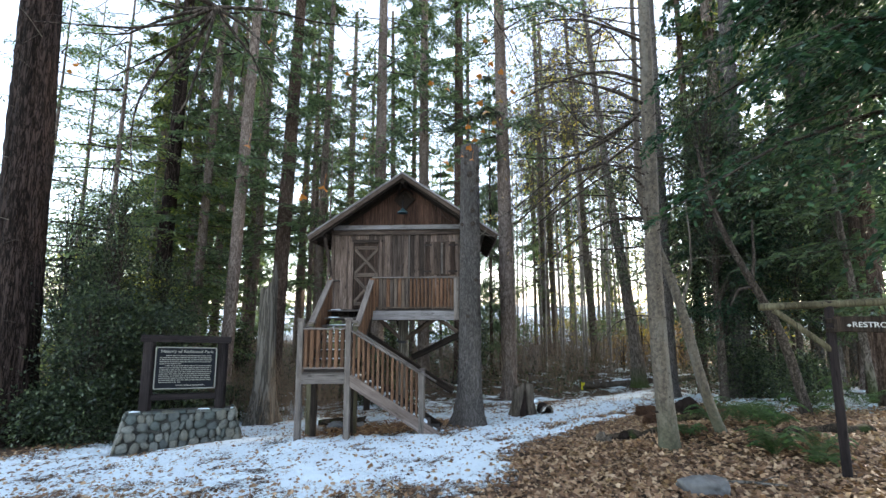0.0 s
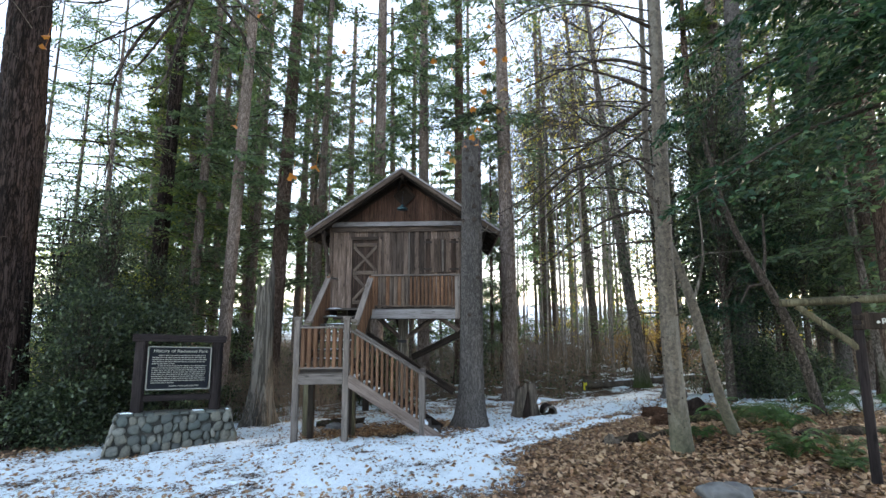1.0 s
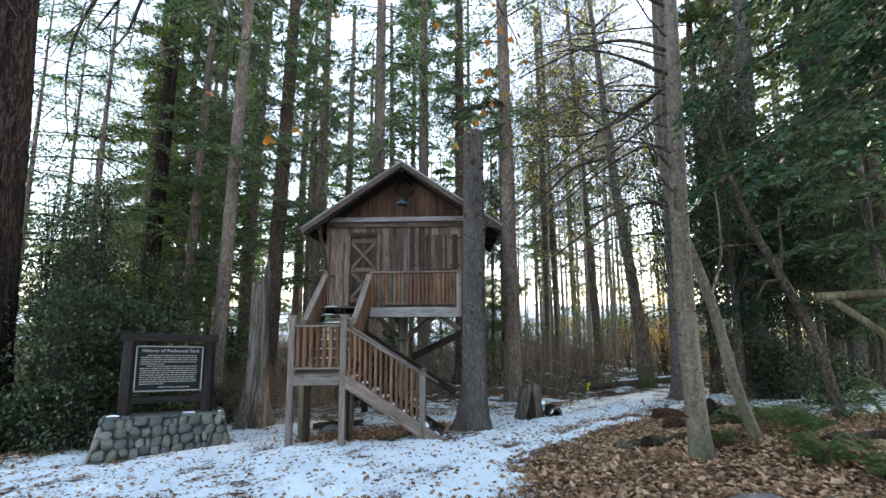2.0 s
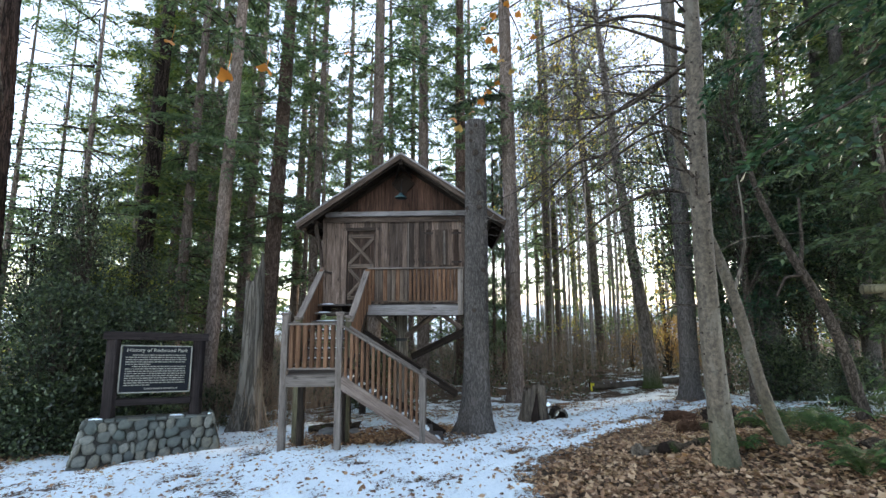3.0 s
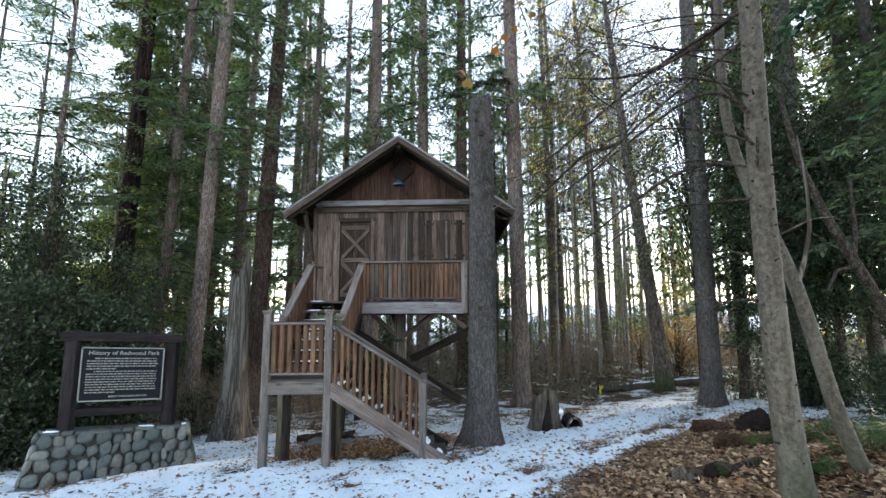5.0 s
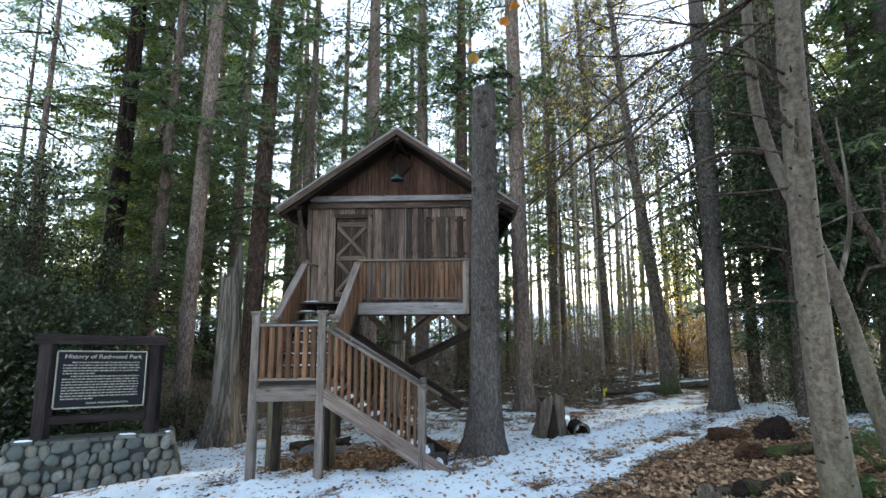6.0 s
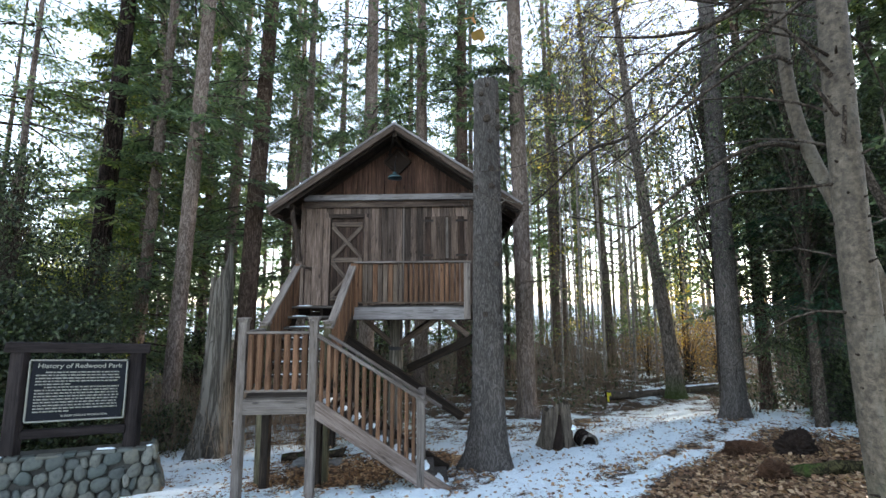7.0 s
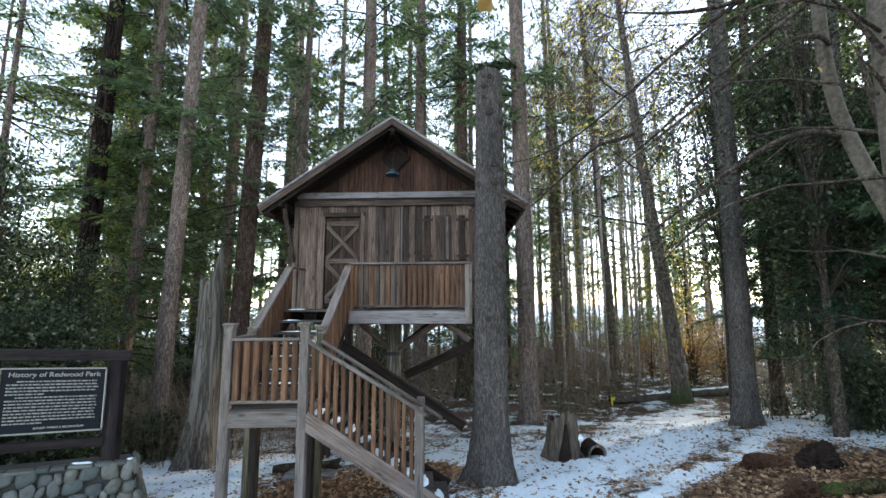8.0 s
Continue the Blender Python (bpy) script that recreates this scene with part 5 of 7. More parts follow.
V, F = tube_arrays(smooth_path([(-5.56, 13.8, z, 0.33), (-5.55, 13.8, 1.0, 0.28), (-5.55, 13.8, 3.0, 0.26), (-5.53, 13.8, 4.6, 0.24)], 0.12), seg, 0.06, 0.012, sgr)
a = np.arctan2(V[:, 1] - 13.8, V[:, 0] + 5.5)
low = np.exp(-(V[:, 2] - z) / 0.6)
k = 1 + low * (0.75 + 0.55 * np.sin(5 * a + 0.5) + 0.2 * np.sin(8 * a)) - 0.16 * np.exp(-((a + 1.35) / 0.16) ** 2) - 0.10 * np.exp(-((a + 2.1) / 0.12) ** 2)
V[:, 0], V[:, 1] = -5.5 + (V[:, 0] + 5.5) * k, 13.8 + (V[:, 1] - 13.8) * k
top = 3.35 + 0.85 * np.clip(np.cos(a + 0.5), 0, 1) ** 4 + 0.22 * np.abs(np.sin(4 * a + 1)) + 0.1 * np.sin(17 * a)
V[:, 2] = np.minimum(V[:, 2], top)
s = Soup()
s.add(V, F)
part("snag_trunk", s.mesh("snag_trunk", MAT_SNAG, True), None, snag)


def limbs(rng, soup, start, direction, length, r, depth, spread=0.6, rise_k=0.05, ends=None, droop=0.0):
    """A bare limb with side limbs, down to fine twigs."""
    n = 5 if length > 0.8 else (3 if length > 0.3 else 2)
    p, d = np.array(start, float), unit(np.array(direction, float))
    pts = [(*p, r)]
    for i in range(n):
        d = unit(d + rng.normal(0, 0.13, 3) + np.array([0, 0, rise_k - droop * i / n]))
        p = p + d * length / n
        pts.append((*p, max(r * (1 - 0.8 * (i + 1) / n), 0.0025)))
        if depth > 0 and i >= 1:
            for _ in range(rng.randint(1, 3) if depth > 1 else 1):
                sd = unit(d + unit(rng.normal(0, 1, 3)) * spread * 1.25)
                limbs(rng, soup, p, sd, length * rng.uniform(0.35, 0.62) * (1 - 0.45 * i / n), r * 0.5 * (1 - 0.6 * i / n), depth - 1, spread, rise_k, ends, droop)
    if ends is not None:
        ends.append((p, d))
    soup.tube(pts, 6 if r > 0.03 else (4 if r > 0.008 else 3))


# smooth-barked tree by the path and its bare limbs
z = floor_at(3.32, 6.65) - 0.1
maple = trunk_thing("maple", [(3.335, 6.65, z, 0.137), (3.30, 6.65, 1.2, 0.133), (3.262, 6.65, 2.0, 0.126), (3.25, 6.65, 3.1, 0.120), (3.262, 6.65, 4.1, 0.114), (3.29, 6.65, 5.0, 0.110), (3.325, 6.65, 6.0, 0.104), (3.36, 6.65, 7.2, 0.094), (3.4, 6.65, 12, 0.044)],
                    MAT_BARK_MAPLE, "slender smooth grey tree with lichen patches and bare limbs", seed=6, seg=24, step=0.15, furrow=0.012, flare=0.2)
mr = np.random.RandomState(21)
s, ends = Soup(), []
for zz, dx, dy, dz, ln in ((2.75, -0.9, 0.25, -0.15, 0.7), (3.9, -0.95, 0.3, -0.25, 1.7), (4.5, -0.9, 0.1, 0.05, 1.5), (5.0, -0.95, -0.1, -0.1, 2.6), (5.6, -0.9, 0.4, 0.1, 2.4),
                           (6.2, -1.0, 0.0, 0.1, 2.8), (6.8, -0.8, -0.5, 0.2, 2.2), (7.4, -0.9, 0.3, 0.2, 2.6), (5.3, 0.8, 0.5, 0.1, 1.6), (6.5, 0.9, -0.2, 0.2, 1.8), (3.2, -0.7, 0.5, 0.1, 0.5),
                           (4.2, -0.4, 0.9, 0.05, 1.6), (5.9, -0.5, 0.9, 0.1, 2.0), (5.4, -0.95, 0.3, 0.15, 2.9), (6.0, -0.9, 0.5, 0.1, 3.0), (6.5, -1.0, 0.2, 0.1, 3.2), (7.0, -0.9, 0.6, 0.05, 3.2),
                           (7.6, -1.0, 0.1, 0.05, 3.2), (8.2, -0.9, 0.5, 0.0, 3.0), (8.8, -1.0, 0.2, 0.0, 3.0), (7.9, -0.6, 0.8, 0.1, 2.8), (9.4, -0.9, 0.4, 0.0, 2.6)):
    limbs(mr, s, (3.28, 6.65, zz), (dx, dy, dz + 0.4), min(ln * 1.25, 2.3), 0.016, 3 if zz > 4.3 else 2, 0.55, -0.02, ends, 0.36)
for path in (((3.46, 7.33, 4.46, 0.03), (3.12, 7.1, 4.46, 0.026), (2.84, 6.95, 4.45, 0.024), (2.5, 6.9, 4.30, 0.022), (2.23, 6.9, 4.10, 0.02), (1.81, 6.9, 3.77, 0.015), (1.34, 6.9, 3.42, 0.006)),
             ((3.30, 6.7, 6.15, 0.034), (2.9, 6.85, 5.78, 0.028), (2.58, 6.9, 5.56, 0.024), (2.3, 6.9, 5.40, 0.021), (2.02, 6.9, 5.33, 0.018), (1.75, 6.9, 5.34, 0.013), (1.3, 6.95, 5.42, 0.005)),
             ((3.45, 7.3, 5.36, 0.024), (3.2, 7.0, 5.38, 0.022), (2.98, 6.9, 5.34, 0.02), (2.5, 6.9, 5.02, 0.017), (2.0, 6.95, 4.62, 0.013), (1.4, 7.0, 4.15, 0.005)),
             ((3.30, 6.67, 6.10, 0.024), (2.21, 6.95, 5.45, 0.0170), (2.05, 7.05, 5.30, 0.0150), (1.85, 7.30, 5.16, 0.0130), (1.63, 7.60, 4.98, 0.0110), (1.37, 7.90, 4.77, 0.0090), (1.06, 8.20, 4.55, 0.0070), (0.63, 8.40, 4.49, 0.0050), (0.30, 8.50, 4.57, 0.0030)),
             ((1.56, 6.90, 3.56, 0.0110), (1.48, 6.95, 3.57, 0.0090), (1.31, 7.10, 3.64, 0.0070), (1.12, 7.30, 3.73, 0.0050), (0.89, 7.50, 3.85, 0.0030)),
             ((3.30, 6.67, 5.75, 0.024), (2.35, 6.90, 5.04, 0.0170), (2.07, 6.95, 4.86, 0.0142), (1.93, 7.10, 4.63, 0.0114), (1.69, 7.30, 4.36, 0.0086), (1.41, 7.60, 4.14, 0.0058), (1.12, 7.80, 4.04, 0.0030)),
             ((3.14, 6.56, 4.80, 0.026), (2.95, 6.5, 4.95, 0.02), (2.71, 6.46, 5.17, 0.012), (2.45, 6.44, 5.22, 0.005)),
             ((3.14, 6.55, 4.45, 0.022), (3.02, 6.5, 4.54, 0.018), (2.90, 6.48, 4.69, 0.010)),
             ((3.15, 6.54, 4.20, 0.020), (3.13, 6.49, 4.30, 0.018), (3.13, 6.47, 4.50, 0.012)),
             ((3.3, 6.65, 7.3, 0.03), (2.4, 6.5, 7.65, 0.016), (1.5, 6.4, 7.55, 0.008), (0.9, 6.4, 7.1, 0.004), (0.5, 6.2, 6.6, 0.002)),
             ((3.3, 6.65, 6.2, 0.03), (2.2, 6.5, 6.6, 0.014), (1.3, 6.4, 6.45, 0.007), (0.75, 6.3, 5.95, 0.004), (0.15, 6.2, 5.35, 0.002)),
             ((3.28, 6.66, 6.6, 0.03), (2.7, 6.6, 6.9, 0.025), (1.9, 6.8, 6.7, 0.018), (1.0, 7.0, 6.3, 0.006))):
    P = smooth_path(path, 0.12)
    s.tube(P, 6)
    for q in P[3::3]:
        if q[0] < 1.9 and (q[2] > 5.2 or q[1] < 6.8):
            continue
        sd = unit(np.array([-0.75, 0.3, -0.1]) + mr.normal(0, 0.55, 3))
        limbs(mr, s, q[:3], sd, mr.uniform(0.3, 0.9), max(0.35 * q[3], 0.004), 1, 0.6, 0.02, ends)
tagged(part("branchwork", s.mesh("branchwork", MAT_TWIG, True), None, maple, "thin dark bare limbs"), kind="stuff")
s = Soup()
for k in range(60):
    e = ends[mr.randint(len(ends))][0]
    if e[0] > 3.2 or e[0] < 1.5:
        continue
    w, q = mr.uniform(0.15, 0.42), np.linspace(0, 1, 8)
    sg = -1 if mr.rand() < 0.7 else 1
    s.tube(np.c_[e[0] + sg * w * q, e[1] + 0.2 * w * np.sin(3 * q + k), e[2] - 0.42 * w * np.sin(q * 3.0) + 0.12 * w * q, 0.0052 * (1 - 0.7 * q)], 4)
tagged(part("curled_twig", s.mesh("curled_twig", MAT_SNAG, True), None, maple, "thin pale curled hanging twigs"), kind="stuff")
lf = Soup()
E = np.array([e for e, _ in ends])
E = E[mr.rand(len(E)) < 0.03]
ln = mr.uniform(0.05, 0.085, len(E))
lf.blades(E, unit(mr.normal(0, 1, E.shape) + np.array([0, 0, -1.2])), unit(mr.normal(0, 1, E.shape)), ln, ln * 0.45)
tagged(part("last_leaf", lf.mesh("last_leaf", MAT_BEECH), None, maple, "a few last yellow leaves"), kind="stuff")
z = floor_at(4.30, 7.0) - 0.1
trunk_thing("young_tree", [(4.36, 7.0, z, 0.082), (4.10, 7.0, 1.55, 0.077), (4.0, 7.0, 2.05, 0.076), (3.93, 7.0, 2.5, 0.074), (3.84, 7.02, 3.0, 0.072), (3.70, 7.1, 3.55, 0.067), (3.58, 7.25, 4.1, 0.063), (3.48, 7.33, 4.5, 0.061), (3.42, 7.34, 5.0, 0.059),
                           (3.41, 7.35, 5.5, 0.057), (3.44, 7.35, 6.0, 0.055), (3.48, 7.35, 7.0, 0.047), (3.5, 7.3, 9.5, 0.025)],
            MAT_BARK_MAPLE, "thin smooth-barked young tree bending behind its neighbour", seed=8, seg=16, step=0.15, furrow=0.01, flare=0.2)
z = floor_at(7.38, 9.05) - 0.1
# trunk and side limbs use dark twig bark in place of the shade on them
bent = trunk_thing("leaning_tree", [(7.36, 9.05, z, 0.10), (7.22, 9.04, 1.38, 0.09), (7.0, 9.02, 2.23, 0.085), (6.74, 9.0, 2.9, 0.08), (6.38, 9.0, 3.48, 0.075), (6.12, 9.0, 4.05, 0.06), (5.7, 9.0, 5.0, 0.045), (5.5, 9.0, 6.4, 0.025)],
                   MAT_TWIG, "bent leaning tree, bark darkened for the shade it stands in", seed=9, seg=18, step=0.12, furrow=0.02)
s = Soup()
s.tube(smooth_path([(6.42, 9.0, 3.42, 0.04), (6.55, 9.05, 3.9, 0.03), (6.62, 9.1, 4.8, 0.018)], 0.12), 8)
s.tube(smooth_path([(6.48, 9.0, 3.34, 0.03), (6.1, 8.95, 3.3, 0.025), (5.9, 8.95, 2.95, 0.015)], 0.12), 8)
part("side_limb", s.mesh("side_limb", MAT_TWIG, True), None, bent)
z = floor_at(10.1, 10.5) - 0.1
trunk_thing("young_tree", [(10.15, 10.5, z, 0.085), (9.95, 10.5, 3.2, 0.075), (9.8, 10.5, 4.6, 0.065), (9.7, 10.5, 8.0, 0.035)], MAT_BARK_MOSS, "thin leaning dark-barked young tree", seed=10, seg=16, step=0.2, furrow=0.01)

# cedar that hangs over the path
z = floor_at(6.0, 4.6) - 0.1
cedar = trunk_thing("cedar", [(6.0, 4.6, z, 0.2), (5.97, 4.6, 5, 0.17), (5.9, 4.6, 12, 0.08)], MAT_BARK_RED, "cedar with drooping feathery blue-green boughs", seed=12, seg=20)
ccrown, cbough = conifer_crown(33, 3.5, 9.6, 3.4, 215, 17, 16, 0.09, 0.42, 0.44, MAT_CEDAR, 1.0, fan=(2.85, 4.7), hang=0.5)
m = Matrix.Translation((5.97, 4.6, z))
tagged(part("crown", ccrown, None, cedar, "", m), kind="stuff")
tagged(part("branchwork", cbough, None, cedar, "", m), kind="stuff")


# evergreen shrubs: stems with clumps of glossy leaves
def shrub(name, x, y, height, wide, n_clump, leaves, size, mat, label, seed, category="shrub", low=0.05, group="evergreen shrubs", slim=0.5, narrow_top=0.5):
    rng = np.random.RandomState(seed)
    z = floor_at(x, y) - 0.05
    ob = thing(name, (x, y, z), label, category, group)
    st, lf = Soup(), Soup()
    t = rng.uniform(low, 1, n_clump)
    rad = wide * np.sqrt(rng.rand(n_clump)) * (1 - narrow_top * t) * rng.uniform(0.7, 1.15, n_clump)
    az = rng.uniform(0, 2 * np.pi, n_clump)
    C = np.stack([rad * np.cos(az), rad * np.sin(az), t * height], 1)
    for c in C[:: max(1, n_clump // 90)]:
        st.tube([(0.1 * c[0], 0.1 * c[1], c[2] * (0.25 if height < 5 else 0.78), 0.018), (0.45 * c[0], 0.45 * c[1], c[2] * (0.7 if height < 5 else 0.93), 0.012), (*c, 0.004)], 4)
    st.tube([(0, 0, -0.1, 0.05 + 0.008 * height), (0.05, 0.04, height * 0.5, 0.04), (0.1, 0, height * 0.95, 0.012)], 8)
    cs = 0.10 + 0.11 * wide
    P = (C[:, None] + rng.normal(0, 1, (n_clump, leaves, 3)) * cs * np.array([1.15, 1.15, 0.65])).reshape(-1, 3)
    P = P[P[:, 2] > 0.0]
    d = unit(rng.normal(0, 1, P.shape) + np.array([0, 0, -0.1]) + 0.7 * unit(P - np.array([0, 0, height * 0.4])))
    nb = unit(np.array([0, 0, 1.0]) + rng.normal(0, 0.6, P.shape))
    ln = size * rng.uniform(0.6, 1.35, len(P))
    lf.blades(P, d, nb, ln, ln * slim, 0.18)
    tagged(part("branchwork", st.mesh("branchwork", MAT_TWIG, True), None, ob, "", Matrix.Translation((x, y, z))), kind="stuff")
    tagged(part("foliage", lf.mesh("foliage", mat), None, ob, "", Matrix.Translation((x, y, z))), kind="stuff")
    return ob


L_HOLLY = "dense dark evergreen shrub with small glossy leaves"
for i, (x, y, h, w, nc) in enumerate(((-8.9, 11.2, 3.6, 1.3, 260), (-7.9, 12.2, 3.4, 1.2, 240), (-10.2, 12.9, 5.2, 1.7, 230), (-8.7, 10.9, 1.7, 0.9, 110), (-7.2, 11.8, 1.7, 0.8, 100),
                                      (-9.8, 10.9, 1.3, 0.8, 90), (-7.0, 14.6, 1.1, 0.6, 40), (-12.4, 11.9, 5.0, 1.5, 170), (-9.3, 14.4, 5.2, 1.5, 190), (-12.0, 16.0, 6.0, 1.8, 170))):
    shrub("holly_shrub", x, y, h, w, int(nc * 0.62), 66, 0.095, MAT_HOLLY, L_HOLLY, 100 + i)
shrub("holly_tree", -9.3, 12.3, 6.8, 1.3, 120, 48, 0.10, MAT_HOLLY, "tall sparse holly tree with a thin dark stem", 120, "tree", 0.3, "evergreen shrubs", 0.5, 0.7)
shrub("holly_tree", -12.0, 14.4, 7.0, 1.8, 60, 50, 0.10, MAT_HOLLY, "tall sparse holly tree with a thin dark stem", 121, "tree", 0.3, "evergreen shrubs", 0.5, 0.7)
for i, (x, y, h, w, nc) in enumerate(((8.95, 13.95, 9.5, 1.5, 300), (9.6, 12.9, 6.5, 1.3, 190), (10.2, 12.6, 7.5, 1.5, 95), (12.8, 14.6, 6.0, 1.6, 110), (9.1, 12.9, 1.4, 0.7, 60), (9.2, 11.3, 1.2, 0.8, 50), (11.2, 14.6, 8.5, 1.6, 90))):
    shrub("evergreen_shrub", x, y, h, w, nc, 80, 0.085, MAT_HOLLY, "dark evergreen understorey shrub beside the path", 140 + i, low=(0.04, 0.34, 0.5, 0.3, 0.05, 0.05, 0.3)[i], group="understorey shrubs")
for i, (x, y, h, w, nc) in enumerate(((-3.9, 18.4, 2.4, 1.1, 60), (-2.5, 17.6, 1.9, 1.0, 50), (1.5, 20.6, 3.4, 0.9, 70), (-9.0, 19.2, 3.0, 1.4, 70), (-3.2, 24.5, 3.2, 1.6, 70))):
    shrub("evergreen_shrub", x, y, h, w, nc, 45, 0.13, MAT_HOLLY, "dark evergreen thicket behind the tree house", 180 + i, group="understorey shrubs")
for i, (x, y, h, w, nc) in enumerate(((11.6, 24.0, 3.0, 1.7, 44), (13.4, 24.6, 3.0, 1.8, 32), (10.6, 26.0, 2.2, 1.4, 18))):
    shrub("beech_shrub", x, y, h, w, nc, 45, 0.11, MAT_BEECH, "young beech holding copper autumn leaves", 160 + i, group="autumn shrubs")
for i, (x, y, h, w, nc) in enumerate(((12.3, 25.5, 8.0, 2.0, 20), (10.9, 24.2, 4.5, 1.5, 8), (13.4, 17.6, 8.5, 1.9, 44), (11.6, 16.2, 5.5, 1.5, 26), (15.5, 19.5, 9.0, 2.0, 40))):
    shrub("maple_sapling", x, y, h, w, nc, 40, 0.12, MAT_YELLOW, "slender sapling with sparse yellow leaves", 170 + i, "tree", 0.35, "autumn shrubs")

# the wood behind
wr = random.Random(77)
wood_n = 0
for k in range(400):
    y = wr.uniform(24, 95)
    x = wr.uniform(-1.15, 1.05) * y
    gap = 0.14 < x / y < 0.48
    if gap and (wr.random() < 0.8 or y < 55):
        continue
    if x / y < -0.74:
        continue
    if abs(x) < 3 and y < 30:
        continue
    wood_n += 1
    if wood_n > 48:
        break
    dia = wr.uniform(0.24, 0.55)
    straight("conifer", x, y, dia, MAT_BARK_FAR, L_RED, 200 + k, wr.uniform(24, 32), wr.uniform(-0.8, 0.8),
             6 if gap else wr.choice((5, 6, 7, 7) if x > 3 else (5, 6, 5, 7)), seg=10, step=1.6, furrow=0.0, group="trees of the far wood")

# bare broadleaved trees against the bright gap
bare_rng = np.random.RandomState(55)
BARE = []
for k in range(4):
    s, ends = Soup(), []
    for j in range(13):
        zz = bare_rng.uniform(6.0, 15.0)
        az = bare_rng.uniform(0, 6.28)
        limbs(bare_rng, s, (0, 0, zz), (math.cos(az), math.sin(az), 0.35), bare_rng.uniform(1.8, 3.6) * (1.25 - zz / 20), 0.022, 2, 0.55, 0.06, ends)
    E = np.repeat(np.array([e for e, _ in ends]), 3, 0)
    E = E + bare_rng.normal(0, 0.34, E.shape)
    ln = bare_rng.uniform(0.2, 0.6, len(E))
    s.blades(E, unit(bare_rng.normal(0, 1, E.shape) * np.array([1, 1, 0.8]) + np.array([0, 0, 0.3])), unit(bare_rng.normal(0, 1, E.shape)), ln, np.full(len(E), 0.02), 0.1)
    lf = Soup()
    E = np.array([e for e, _ in ends])
    E = E[bare_rng.rand(len(E)) < 0.42]
    E = (E[:, None] + bare_rng.normal(0, 0.12, (len(E), 3, 3))).reshape(-1, 3)
    ln = bare_rng.uniform(0.07, 0.14, len(E))
    lf.blades(E, unit(bare_rng.normal(0, 1, E.shape) + np.array([0, 0, -0.5])), unit(bare_rng.normal(0, 1, E.shape)), ln, ln * 0.7)
    BARE.append((s.mesh("branchwork", MAT_TWIG_PALE, True), lf.mesh("foliage", MAT_YELLOW if k == 1 else MAT_GOLDGREEN)))
for k, (x, y, dia) in enumerate(((4.3, 26.0, 0.12), (5.6, 24.0, 0.1), (6.9, 25.5, 0.12), (8.2, 27.0, 0.12), (9.4, 24.8, 0.16), (5.2, 31.0, 0.14), (8.0, 31.0, 0.14), (10.6, 29.0, 0.2), (12.4, 31.0, 0.18), (12.9, 34.0, 0.24), (14.5, 34.0, 0.24),
                                 (13.4, 27.0, 0.18), (15.6, 29.0, 0.22), (6.6, 39.0, 0.2), (16.5, 38.0, 0.26), (12.5, 18.0, 0.14), (11.0, 17.0, 0.12))):
    t = straight("bare_tree", x, y, dia, MAT_BARK_PALE, "thin nearly bare broadleaved tree with a few yellow leaves", 500 + k, 20.0, 0.4 * math.sin(k * 2.1), None, 0.08, seg=10, step=0.8, furrow=0.0, group="bare trees")
    m = Matrix.Translation((x, y, floor_at(x, y))) @ Matrix.Rotation(k * 1.7, 4, "Z") @ Matrix.Diagonal((1.1, 1.1, 1.35, 1))
    tagged(part("branchwork", BARE[k % 4][0], None, t, "", m), kind="stuff")
    tagged(part("foliage", BARE[k % 4][1], None, t, "", m), kind="stuff")

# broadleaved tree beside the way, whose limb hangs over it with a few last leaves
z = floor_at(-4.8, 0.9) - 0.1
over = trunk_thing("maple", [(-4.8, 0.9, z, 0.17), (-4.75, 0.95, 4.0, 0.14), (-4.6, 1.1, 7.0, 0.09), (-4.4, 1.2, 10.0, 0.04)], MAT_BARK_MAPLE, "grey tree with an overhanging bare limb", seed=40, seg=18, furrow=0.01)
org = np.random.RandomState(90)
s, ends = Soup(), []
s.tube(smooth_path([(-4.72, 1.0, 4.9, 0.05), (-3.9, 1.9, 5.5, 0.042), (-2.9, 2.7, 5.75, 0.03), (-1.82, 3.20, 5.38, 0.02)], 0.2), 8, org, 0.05)
